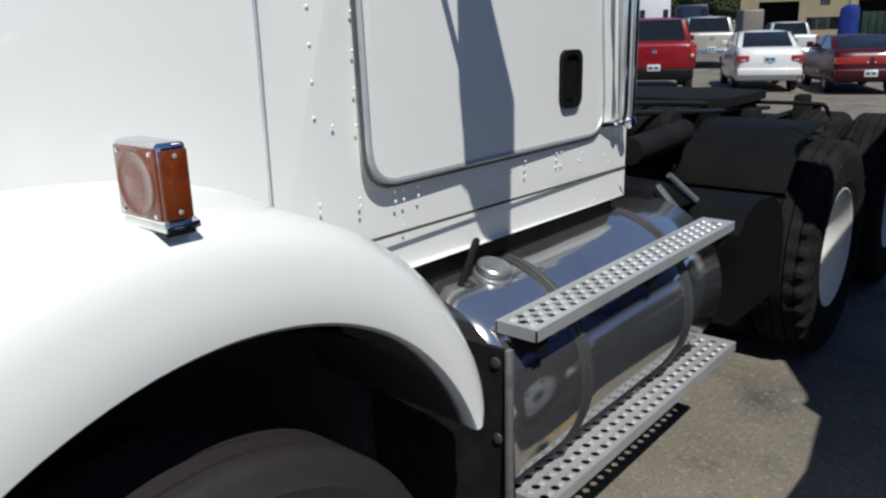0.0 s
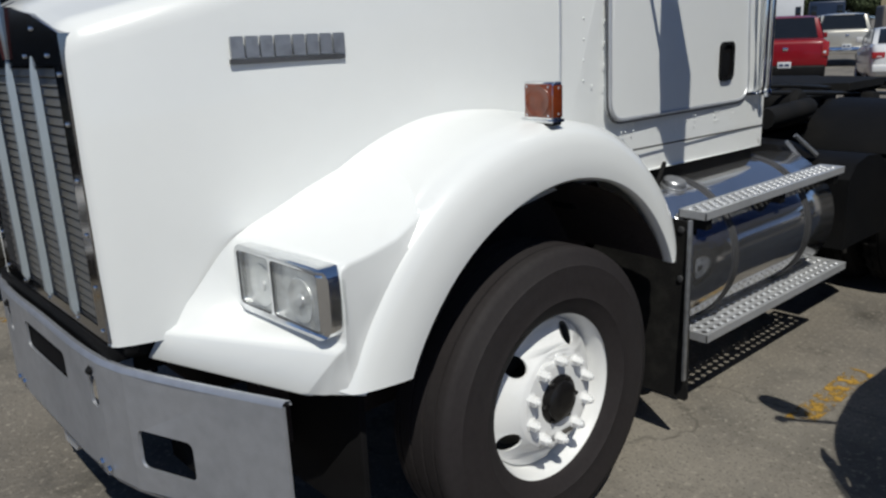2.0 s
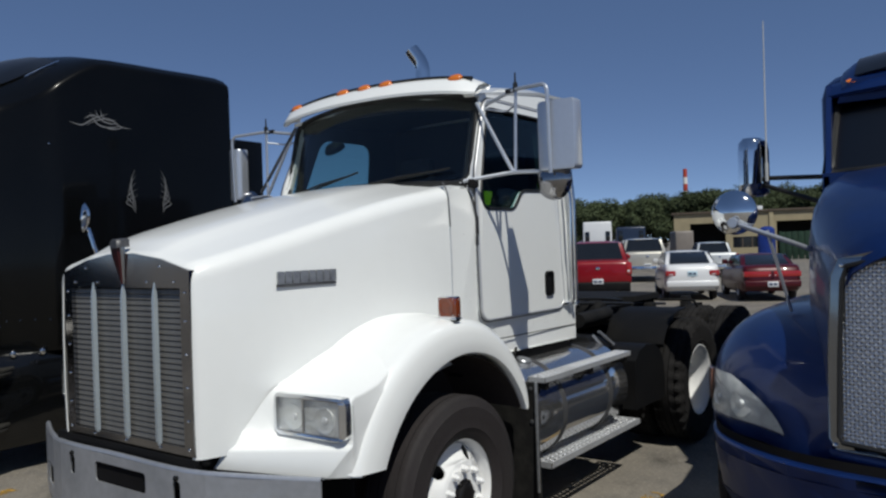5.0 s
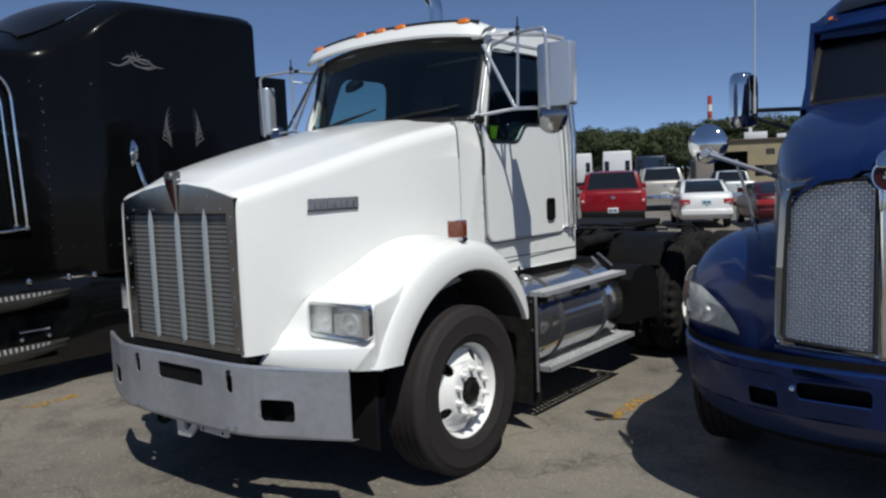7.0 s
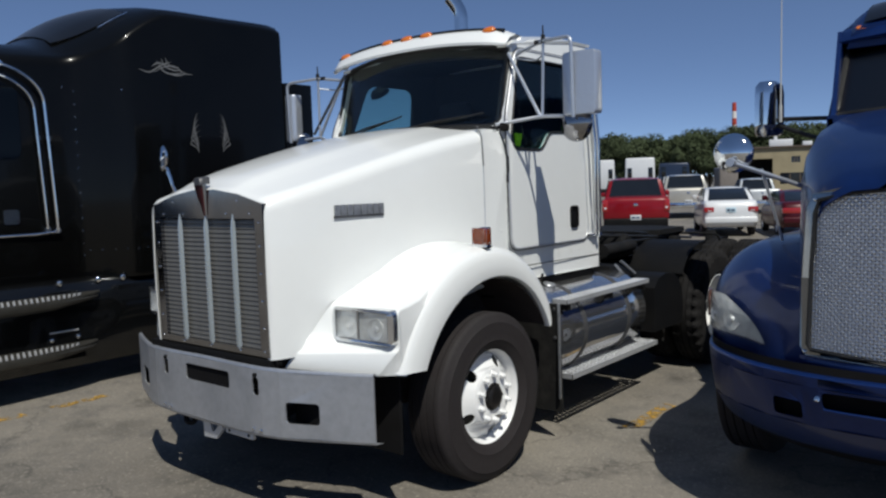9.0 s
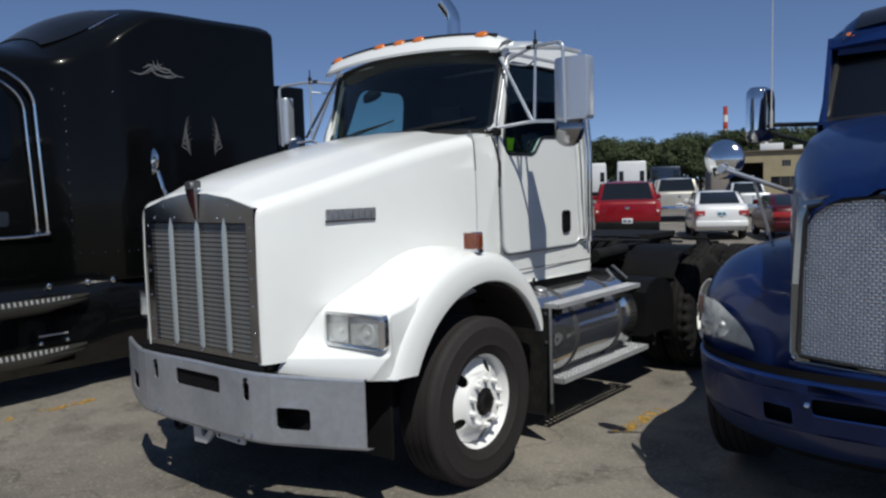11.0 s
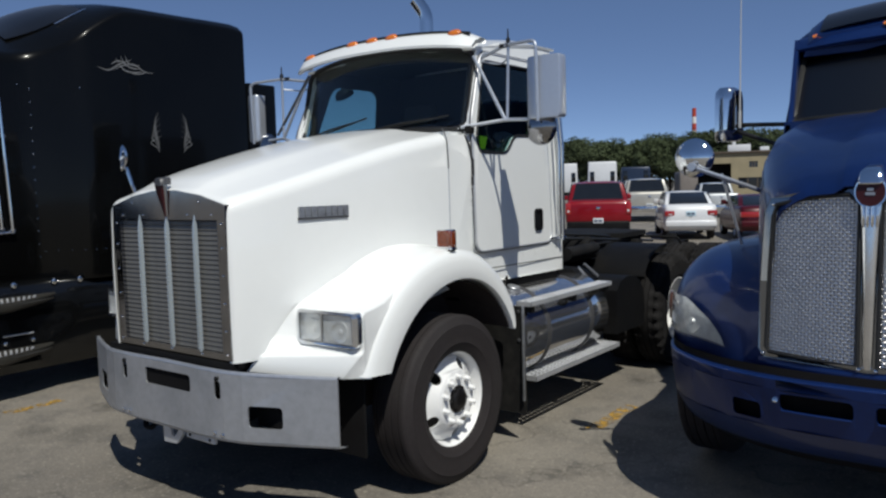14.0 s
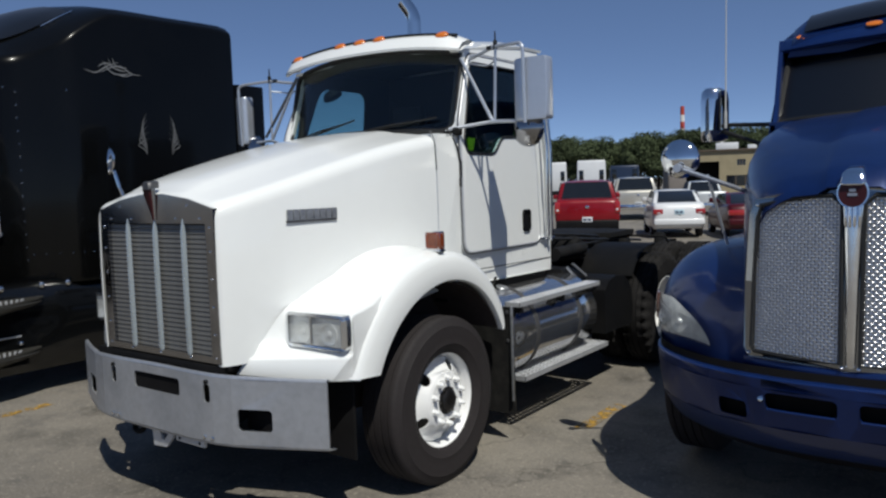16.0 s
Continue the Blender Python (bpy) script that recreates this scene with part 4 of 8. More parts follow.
# fifth wheel
bm = BM()
out = [(-0.46, 3.75), (-0.30, 3.62), (0.30, 3.62), (0.46, 3.75), (0.46, 4.35), (0.30, 4.62), (0.09, 4.95), (0.05, 4.45), (0.0, 4.38), (-0.05, 4.45), (-0.09, 4.95), (-0.30, 4.62), (-0.46, 4.35)]
plate(bm, out, [], lambda u, v, d: (u, v, 1.20 - d - max(0.0, v - 4.45) * 0.25), 0.05)
for s in (1, -1):
    hexa(bm, [(s * 0.36 - 0.05, 3.95, 0.99), (s * 0.36 + 0.05, 3.95, 0.99), (s * 0.36 + 0.05, 4.45, 0.99), (s * 0.36 - 0.05, 4.45, 0.99), (s * 0.36 - 0.05, 4.1, 1.16), (s * 0.36 + 0.05, 4.1, 1.16), (s * 0.36 + 0.05, 4.3, 1.16), (s * 0.36 - 0.05, 4.3, 1.16)])
fw = part("fifth_wheel", bm, FRAME, white, "greasy black fifth-wheel plate")
bm = BM()
tube(bm, rounded([(0.30, 4.30, 1.13), (0.62, 4.34, 1.13), (0.78, 4.42, 1.12), (0.80, 4.46, 1.05)], 0.03), 0.012, 8)
part("release_handle", bm, FRAME, fw, "black release handle")
for x, y0, y1 in ((-0.20, 3.05, 3.35), (0.20, 3.05, 3.35)):
    bm = BM()
    lathe(bm, [(0.02, 0.0), (0.09, 0.01), (0.115, 0.04), (0.115, 0.5), (0.09, 0.53), (0.02, 0.54)], (x - 0.27, y0, 1.10), (1, 0, 0), 24)
    part("air_tank", bm, FRAME, white, "black air tank between the frame rails")
for k, (x, z) in enumerate(((0.10, 1.22), (0.18, 1.26), (0.26, 1.22))):
    bm = BM()
    tube(bm, rounded([(x, 1.90, 1.7), (x, 2.05, 1.45), (x + 0.05, 2.6, z), (x + 0.22, 3.3, z - 0.05), (x + 0.05, 4.9, 1.04)], 0.2, 8), 0.014, 8)
    part("air_hose", bm, GASKET, white, "black air hose along the frame")
for y in (3.46, 4.05, 5.05):
    bm = BM()
    hexa(bm, [(0.44, y - 0.12, 0.80), (0.54, y - 0.12, 0.80), (0.54, y + 0.12, 0.80), (0.44, y + 0.12, 0.80), (0.44, y - 0.06, 1.12), (0.52, y - 0.06, 1.12), (0.52, y + 0.06, 1.12), (0.44, y + 0.06, 1.12)], 0.01)
    part("spring_hanger", bm, FRAME, white)
# exhaust cross pipe and deck plate behind the cab
bm = BM()
tube(bm, rounded([(0.62, 2.25, 1.12), (0.55, 3.0, 1.12), (0.1, 3.2, 1.05)], 0.15), 0.055, 12)
part("cross_pipe", bm, FRAME, white)
bm = BM()
box(bm, -0.42, 0.42, 2.0, 3.0, 0.995, 1.01)
part("deck_plate", bm, FRAME, white)
# black box behind the tank and the quarter fender ahead of the drive tyres
for s in (1, -1):
    bm = BM()
    loft(bm, [[(s * x, y, z) for y, z in ((2.30, 0.47), (2.86, 0.47), (2.88, 0.60), (2.86, 0.76), (2.79, 0.86), (2.68, 0.915), (2.52, 0.93), (2.38, 0.90), (2.31, 0.83), (2.30, 0.70))] for x in (0.50, 0.53, 1.02, 1.05)], True, (True, True))
    part("battery_box", bm, PLASTIC, white, "black battery box behind the tank")
    bm = BM()
    loft(bm, [[(s * 0.50, y, z), (s * 1.02, y, z)] for y, z in ((2.985, 0.845), (2.955, 0.85), (2.945, 0.875), (2.96, 0.905), (3.03, 0.985), (3.12, 1.05), (3.22, 1.095), (3.32, 1.12), (3.5, 1.13))])
    q = part("quarter_fender", bm, PLASTIC, white, "black quarter fender ahead of the drive tyres", 60)
    thicken(q, 0.01)

# bright struts and brackets between the cab and the battery box
for (p, q2, r) in (((0.83, 2.06, 1.04), (0.88, 2.12, 0.95), 0.010), ((0.80, 2.22, 1.05), (0.87, 2.33, 0.94), 0.012), ((0.98, 2.36, 0.80), (1.02, 2.44, 0.70), 0.010)):
    bm = BM()
    tube(bm, [p, q2], r, 8)
    part("strut", bm, BADGE, white, "bright steel strut")
bm = BM()
hexa(bm, [(0.50, 2.02, 0.93), (0.86, 2.02, 0.93), (0.86, 2.42, 0.93), (0.50, 2.42, 0.93), (0.50, 2.02, 1.03), (0.80, 2.02, 1.03), (0.78, 2.24, 1.02), (0.50, 2.30, 1.02)], 0.012)
part("bracket", bm, PLASTIC, white, "black bracket behind the cab")
bm = BM()
tube(bm, rounded([(0.46, 2.02, 1.035), (0.46, 2.9, 1.035), (0.46, 3.3, 1.045)], 0.1), 0.032, 10)
part("conduit", bm, PLASTIC, white, "black conduit along the frame rail")

# fuel tanks, straps, steps
def step_plate(truck, x0, x1, y0, y1, z, label, rows=3, fold=0.034, pitch=0.060, edge=None):
    """A folded aluminium tread: drain holes with raised buttons between them."""
    bm = BM()
    n = int((y1 - y0 - 0.05) / (pitch / 2))
    holes, buttons = [], []
    for i in range(n):
        for k in range(rows):
            cu, cv = x0 + 0.030 + (x1 - x0 - 0.060) * k / (rows - 1), y0 + 0.030 + i * pitch / 2
            if cv < y1 - 0.022:
                if (i + k) % 2:
                    holes.append(ring(cu, cv, 0.0135, 8)[::-1])
                else:
                    buttons.append((cu, cv))
    plate(bm, [(x0, y0), (x1, y0), (x1, y1), (x0, y1)], holes, lambda u, v, d: (u, v, z - d), 0.003)
    for cu, cv in buttons:
        lathe(bm, [(0.0135, 0.0), (0.0105, 0.0045), (0.0045, 0.0060), (0.003, 0.002)], (cu, cv, z), (0, 0, 1), 8, caps=False)
    step = part("step", bm, BRUSHED, truck, label, 30)
    for xa, xb, ya, yb in ((x0, x0 + 0.004, y0, y1), (x1 - 0.004, x1, y0, y1), (x0, x1, y0, y0 + 0.004), (x0, x1, y1 - 0.004, y1)):
        b = BM()
        box(b, xa, xb, ya, yb, z - fold, z - 0.003)
        part("flange", b, edge or BRUSHED, step)
    return step


for s in (1,):
    TX, TZ, TR, T0, T1 = 0.775, 0.690, 0.305, 0.80, 2.13
    bm = BM()
    lathe(bm, [(0.05, 0.0), (0.22, 0.006), (0.285, 0.022), (TR, 0.05), (TR, 0.40), (TR, 0.9), (TR, T1 - T0 - 0.05), (0.285, T1 - T0 - 0.022), (0.22, T1 - T0 - 0.006), (0.05, T1 - T0)], (TX, T0, TZ), (0, 1, 0), 64)
    tank = part("fuel_tank", bm, POLISHED, white, "polished aluminium cylindrical fuel tank")
    for y in (1.135, 1.80):
        b = BM()
        tube(b, [(TX + (TR + 0.005) * math.cos(a), y, TZ + (TR + 0.005) * math.sin(a)) for a in span(radians(-95), radians(150), 40)], 0.006, 6)
        lathe(b, [(TR + 0.001, -0.022), (TR + 0.005, -0.022), (TR + 0.005, 0.022), (TR + 0.001, 0.022)], (TX, y, TZ), (0, 1, 0), 64, caps=False)
        part("strap", b, STRAP, tank, "dull metal tank strap")
    b = BM()
    m = Vector((0.30, 0, 1)).normalized()
    c = Vector((TX, 1.005, TZ)) + m * TR
    lathe(b, [(0.052, -0.01), (0.052, 0.008), (0.046, 0.012)], c, m, 28)
    lathe(b, [(0.044, 0.010), (0.047, 0.014), (0.047, 0.030), (0.042, 0.035), (0.02, 0.036)], c, m, 24)
    part("filler_cap", b, BADGE, tank, "round grey filler cap")
    step_plate(white, 0.990, 1.105, 0.845, 2.09, 0.938, "perforated aluminium upper step over the tank", 3, 0.030, 0.050)
    step_plate(white, 0.885, 1.075, 0.95, 2.30, 0.412, "perforated aluminium lower step", 4, 0.034, 0.054)
    for y in (1.02, 1.62, 2.22):
        b = BM()
        tube(b, rounded([(0.60, y, 0.74), (0.60, y, 0.37), (1.03, y, 0.37)], 0.04), 0.018, 8)
        part("step_bracket", b, FRAME, white)
    for y in (0.90, 1.5, 2.04):
        b = BM()
        box(b, 0.95, 1.09, y - 0.02, y + 0.02, 0.86, 0.925, 0.004)
        part("step_bracket", b, FRAME, white)
    # narrow black strap loop standing ahead of the filler
    b = BM()
    tube(b, rounded([(0.850, 0.835, 0.90), (0.850, 0.955, 1.085), (0.838, 0.975, 1.080), (0.838, 0.880, 0.92)], 0.02), 0.009, 8)
    part("grab_loop", b, FRAME, white, "black bent strap loop beside the tank")
    # mud flap behind the steer wheel
    b = BM()
    plate(b, rrect(0.66, 1.105, 0.20, 0.925, 0.015), [], lambda u, v, d: (u, 0.735 + d + 0.04 * (0.92 - v), v), 0.012)
    flap = part("mud_flap", b, FLAP, white, "dusty black mud flap behind the steer tyre")
    b = BM()
    box(b, 1.098, 1.112, 0.728, 0.745, 0.30, 0.93, 0.003, m=None)
    part("edge_strip", b, BADGE, flap)
    for v in (0.89, 0.70):
        b = BM()
        lathe(b, [(0.014, 0), (0.012, 0.006), (0.004, 0.008)], (1.07, 0.735 + 0.04 * (0.92 - v), v), (0, -1, 0), 8)
        part("bolt", b, STRAP, flap)
bm = BM()
lathe(bm, [(0.05, 0.0), (0.285, 0.022), (TR, 0.05), (TR, 1.25), (0.285, 1.28), (0.05, 1.30)], (-TX, T0, TZ), (0, 1, 0), 48)
part("fuel_tank", bm, POLISHED, white)

# cab
def side_x(z):
    return 0.835 - 0.105 * max(0.0, z - 2.0)


def cowl_in(y):
    return 0.028 * lerp([(0.38, 1.0), (0.58, 0.0)], y)


def cab_side(s, off=0.0):
    lean = 0.028 if s < 0 else 0.0
    return lambda u, v, d: (s * (side_x(v) - lean - cowl_in(u) + off - d), u, v)


win = rounded([(0.625, 2.02, 0), (0.660, 1.935, 0), (0.990, 1.935, 0), (1.100, 2.055, 0), (1.52, 2.065, 0), (1.52, 2.545, 0), (0.80, 2.545, 0)], 0.05, 4, True)
win = [(p.x, p.y) for p in win]
big_win = [(p.x, p.y) for p in rounded([(0.605, 2.02, 0), (0.648, 1.915, 0), (1.00, 1.915, 0), (1.11, 2.035, 0), (1.545, 2.045, 0), (1.545, 2.57, 0), (0.79, 2.57, 0)], 0.05, 4, True)]
shape = [(0.366, 1.15), (0.378, 1.11), (0.405, 1.08), (0.45, 1.072), (0.60, 1.07), (1.785, 1.055), (1.795, 2.68), (1.73, 2.742), (1.0, 2.69), (0.765, 2.61), (0.65, 2.26), (0.613, 2.15), (0.58, 2.07), (0.50, 2.045), (0.366, 2.035)]
bm = BM()
for s in (1, -1):
    plate(bm, shape, [big_win[::-1]], cab_side(s), 0.035)
# back wall
plate(bm, [(-0.807, 1.055), (0.835, 1.055), (0.835, 2.0), (0.765, 2.68), (0.60, 2.77), (0.0, 2.80), (-0.60, 2.77), (-0.737, 2.68), (-0.807, 2.0)], [rrect(-0.45, 0.45, 2.1, 2.45, 0.05)[::-1]], lambda u, v, d: (u, 1.785 - d, v), 0.03)
# cowl and fire wall
box(bm, -0.77, 0.80, 0.375, 0.415, 1.08, 2.02)
plate(bm, [(-0.77, 0.385), (0.80, 0.385), (0.76, 0.66), (-0.76, 0.66)], [], lambda u, v, d: (u, v, 2.06 + 0.05 * (1 - (u / 0.8) ** 2) - d), 0.03)
cab = part("cab", bm, WHITE, white, "white riveted day cab", 30)
# roof
bm = BM()
rows = []
for y, k in ((0.70, 0.0), (0.78, 0.03), (0.95, 0.06), (1.2, 0.075), (1.5, 0.075), (1.68, 0.07), (1.785, 0.05), (1.81, 0.02)):
    zs = lerp([(0.70, 2.620), (1.0, 2.670), (1.5, 2.735), (1.785, 2.740)], y)
    pts = []
    for i in range(21):
        u = -1 + 2 * i / 20
        x = 0.772 * u
        pts.append((x, y, zs + (k + 0.02) * (1 - abs(u) ** 3.2)))
    rows.append(pts)
loft(bm, rows)
rf = part("roof", bm, WHITE, cab, "white crowned cab roof", 45)
thicken(rf, 0.02)
# cab floor and lining
bm = BM()
box(bm, -0.75, 0.78, 0.46, 1.73, 1.08, 1.12)
box(bm, -0.76, 0.79, 1.715, 1.74, 1.10, 2.08)
box(bm, -0.73, 0.755, 1.715, 1.74, 2.08, 2.66)
part("cab_lining", bm, INTERIOR, cab, "dark cab lining")
bm = BM()
loft(bm, [[(0.765 * u, y, lerp([(0.69, 2.585), (0.74, 2.590), (1.0, 2.615), (1.5, 2.635), (1.73, 2.640)], y) + 0.05 * (1 - abs(u) ** 3)) for u in span(-1, 1, 13)] for y in (0.70, 0.76, 1.0, 1.3, 1.6, 1.73)])
thicken(part("headliner", bm, INTERIOR, cab, "dark headliner under the roof", 60), 0.008)
for s in (1, -1):
    bm = BM()
    plate(bm, [(0.50, 1.10), (1.72, 1.10), (1.72, 2.66), (1.0, 2.63), (0.80, 2.56), (0.69, 2.22), (0.64, 2.06)], [[(p.x, p.y) for p in rounded([(0.72, 2.04, 0), (0.90, 2.52, 0), (1.42, 2.52, 0), (1.42, 2.06, 0), (1.10, 2.06, 0), (0.98, 1.96, 0), (0.74, 1.96, 0)], 0.10, 5, True)]], cab_side(s, -0.045), 0.01)
    part("door_trim", bm, INTERIOR, cab, "dark door trim")
# pillars
for s in (1, -1):
    bm = BM()
    tube(bm, [(s * 0.715, 0.665, 2.075), (s * 0.722, 0.725, 2.33), (s * 0.725, 0.785, 2.60)], 0.028, 10)
    part("pillar", bm, INTERIOR, cab, "dark windshield pillar trim")

# windshield, its gasket, wipers
def shield(u, v, d):
    """u across from -1 to 1, v up from 0 to 1."""
    zb, zt = 2.080 + 0.030 * (1 - u * u), 2.605 + 0.055 * (1 - u * u)
    z = zb + (zt - zb) * v
    y = 0.605 - 0.10 * (1 - u * u) + v * 0.125 + d
    return ((0.774 - 0.004 * v) * u, y + 0.01 * abs(u) ** 4, z)


def corner(v):
    """How far the glass reaches out at height v: its lower corners are round."""
    return 1 - 0.12 * (1 - math.sqrt(1 - (max(0.0, 0.18 - v) / 0.18) ** 2))


def grid(bm, f, nu, nv, d=0.0, us=(-1, 1), vs=(0, 1)):
    loft(bm, [[f(us[0] + (us[1] - us[0]) * i / nu, vs[0] + (vs[1] - vs[0]) * j / nv, d) for i in range(nu + 1)] for j in range(nv + 1)])
    return bm


UP = [0.0, 0.01, 0.03, 0.06, 0.10, 0.14, 0.18] + span(0.3, 1.0, 7)
bm = BM()
loft(bm, [[shield(u * corner(v), v, 0) for u in span(-1, 1, 25)] for v in UP])
ws = part("windshield", bm, WINDSHIELD, cab, "one-piece curved windshield", 80)
thicken(ws, 0.005)
bm = BM()
loop = [shield(u, 0, 0) for u in span(-0.85, 0.85, 16)] + [shield(corner(v), v, 0) for v in UP[1:-1]] + [shield(u, 1, 0) for u in span(0.96, -0.96, 16)] + [shield(-corner(v), v, 0) for v in UP[-2:0:-1]]
tube(bm, loop, 0.017, 8, True)
part("gasket", bm, GASKET, ws, "black rubber windshield gasket")
for s in (1, -1):
    bm = BM()
    rows = []
    for v in UP:
        g = Vector(shield(s * corner(v), v, 0.004))
        fy = lerp([(2.045, 0.50), (2.07, 0.58), (2.15, 0.613), (2.26, 0.65), (2.61, 0.765)], g.z)
        o = Vector((s * (side_x(g.z) - cowl_in(fy) - (0.004 if s > 0 else 0.032)), fy + 0.006, g.z))
        rows.append([g, g.lerp(o, 0.45) + Vector((s * 0.006, -0.008, 0)), o])
    loft(bm, rows)
    thicken(part("windshield_pillar", bm, WHITE, cab, "white windshield pillar", 60), 0.006)
bm = BM()
loft(bm, [[shield(u, v, 0.03 + 0.25 * max(0.0, v - 0.9)) for u in span(-0.95, 0.95, 15)] for v in (0.84, 0.9, 1.0)])
thicken(part("header_trim", bm, INTERIOR, cab, "dark trim over the windshield", 60), 0.006)
for u0, u1 in ((-0.78, -0.12), (0.16, 0.72)):
    bm = BM()
    a, b_ = Vector(shield(u0, 0.02, -0.035)), Vector(shield(u1, 0.13, -0.030))
    tube(bm, [a, (a + b_) / 2 + Vector((0, -0.012, 0.006)), b_], 0.007, 6)
    c_ = Vector(shield(u1 - 0.42, 0.035, -0.026))
    tube(bm, [c_, b_, b_ + (b_ - c_) * 0.35], 0.006, 6)
    part("wiper", bm, GASKET, ws, "black wiper")

# sun visor with amber marker lamps
bm = BM()
rows = []
for y_off, z_off in ((0.05, 0.075), (-0.01, 0.085), (-0.085, 0.045), (-0.125, -0.015), (-0.122, -0.032), (-0.10, -0.030), (-0.04, 0.02), (0.03, 0.035)):
    row = []
    for u in span(-1, 1, 33):
        k = 1 - abs(u) ** 2.4
        end = max(0.0, (abs(u) - 0.9) / 0.1)
        row.append((0.815 * u, 0.715 - 0.060 * k + y_off + 0.05 * end, 2.625 + 0.055 * k + z_off * (1 - 0.3 * end)))
    rows.append(row)
loft(bm, rows + [rows[0]])
visor = part("sun_visor", bm, WHITE, cab, "white sun visor across the windshield", 40)
# black tube standing in for the shaded gap between visor and roof
bm = BM()
tube(bm, [(0.80 * u, 0.715 - 0.060 * (1 - abs(u) ** 2.4) - 0.030, 2.625 + 0.055 * (1 - abs(u) ** 2.4) + 0.078) for u in span(-0.97, 0.97, 30)], 0.011, 6)
part("seam_strip", bm, GASKET, visor, "black strip drawn for the dark gap along the visor")
bm = BM()
lathe(bm, [(0.085, 0.0), (0.082, 0.02), (0.06, 0.05), (0.02, 0.065)], (-0.93, 1.27, 2.50), (0, -0.55, 0.8), 20)
tube(bm, [(-0.80, 1.27, 2.60), (-0.93, 1.28, 2.53)], 0.012, 6)
part("look_down_mirror", bm, PLASTIC, cab, "round black look-down mirror above the passenger window")
for x in (-0.68, -0.21, -0.02, 0.16, 0.67):
    u = x / 0.815
    k = 1 - abs(u) ** 2.4
    y, z = 0.715 - 0.060 * k - 0.04, 2.625 + 0.055 * k + 0.066
    b = BM()
    lathe(b, [(0.052, 0), (0.053, 0.006), (0.044, 0.018), (0.028, 0.025), (0.005, 0.027)], (x, y, z), (0, -0.35, 1), 24)
    bmesh.ops.scale(b, vec=(1, 0.62, 1), space=Matrix.Translation((-x, -y, -z)), verts=b.verts)
    part("marker_lamp", b, AMBER_LAMP, visor, "amber marker lamp")

# doors
for s in (1, -1):
    bm = BM()
    door_loop = [(p.x, p.y) for p in rounded([(0.600, 1.285, 0), (1.605, 1.285, 0), (1.605, 2.60, 0), (0.785, 2.60, 0), (0.585, 2.12, 0)], 0.085, 6, True)]
    plate(bm, door_loop, [win[::-1]], cab_side(s, 0.012), 0.030)
    bmesh.ops.bevel(bm, geom=[e for e in bm.edges if len(e.link_faces) == 2 and e.calc_face_angle(0) > 1.2], offset=0.005, segments=2, affect="EDGES", profile=0.5, clamp_overlap=True)
    door = part("door", bm, WHITE, cab, "white cab door")
    bm = BM()
    f3 = cab_side(s, 0.008)
    tube(bm, [f3(u, v, 0) for u, v in door_loop], 0.009, 8, True)
    part("door_seal", bm, BRUSHED, door, "bright door edge seal")
    bm = BM()
    cu_, cv_ = 1.10, 1.95
    tube(bm, [cab_side(s, 0.006)(cu_ + (u - cu_) * 1.022, cv_ + (v - cv_) * 1.017, 0) for u, v in door_loop], 0.0045, 6, True)
    part("door_gap", bm, STRAP, door, "dark gap round the door")
    bm = BM()
    tube(bm, [cab_side(s, 0.010)(u, v, 0) for u, v in win], 0.010, 6, True)
    part("window_gasket", bm, GASKET, door)
    bm = BM()
    plate(bm, [(u, v) for u, v in win], [], cab_side(s, -0.006), 0.004)
    part("side_window", bm, SIDE_GLASS, door, "tinted side window")
    bm = BM()
    plate(bm, rrect(1.345, 1.450, 1.378, 1.538, 0.028), [rrect(1.362, 1.430, 1.394, 1.524, 0.018)[::-1]], cab_side(s, 0.026), 0.014)
    h = part("door_handle", bm, PLASTIC, door, "black recessed paddle handle")
    bm = BM()
    plate(bm, rrect(1.36, 1.432, 1.392, 1.526, 0.018), [], cab_side(s, 0.0165), 0.004)
    part("handle_well", bm, SHADOW_BOX, door)
    bm = BM()
    plate(bm, rrect(1.368, 1.412, 1.40, 1.495, 0.014), [], cab_side(s, 0.022), 0.004)
    part("paddle", bm, PLASTIC, door)
    # grab rails behind the door, with their brackets
    for y in (1.662, 1.715):
        b = BM()
        tube(b, rounded([(s * 0.835, y, 1.30), (s * 0.885, y, 1.32), (s * 0.885, y, 2.0), (s * 0.842, y, 2.46), (s * 0.79, y, 2.48)], 0.04), 0.0125, 10)
        part("grab_rail", b, CHROME, cab, "chrome grab rail")
    b = BM()
    tube(b, [(s * 0.84, 1.60, 1.305), (s * 0.875, 1.72, 1.305)], 0.009, 8)
    lathe(b, [(0.004, -0.02), (0.018, -0.012), (0.022, 0.0), (0.018, 0.012), (0.004, 0.02)], (s * 0.88, 1.72, 1.305), (s, 0, 0), 14)
    part("rail_bracket", b, CHROME, cab)
    # sill seam and skirt line
    b = BM()
    tube(b, [(s * 0.8365, 0.44, 1.165), (s * 0.8365, 1.785, 1.150)], 0.0035, 6)
    part("sill_seam", b, SEAM, cab)
    # dark slab put in for the shade under the cab side
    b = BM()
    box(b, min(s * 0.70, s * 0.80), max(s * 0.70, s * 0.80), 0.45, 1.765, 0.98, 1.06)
    part("sill_shadow", b, FRAME, cab, "dark slab for the shade under the cab")

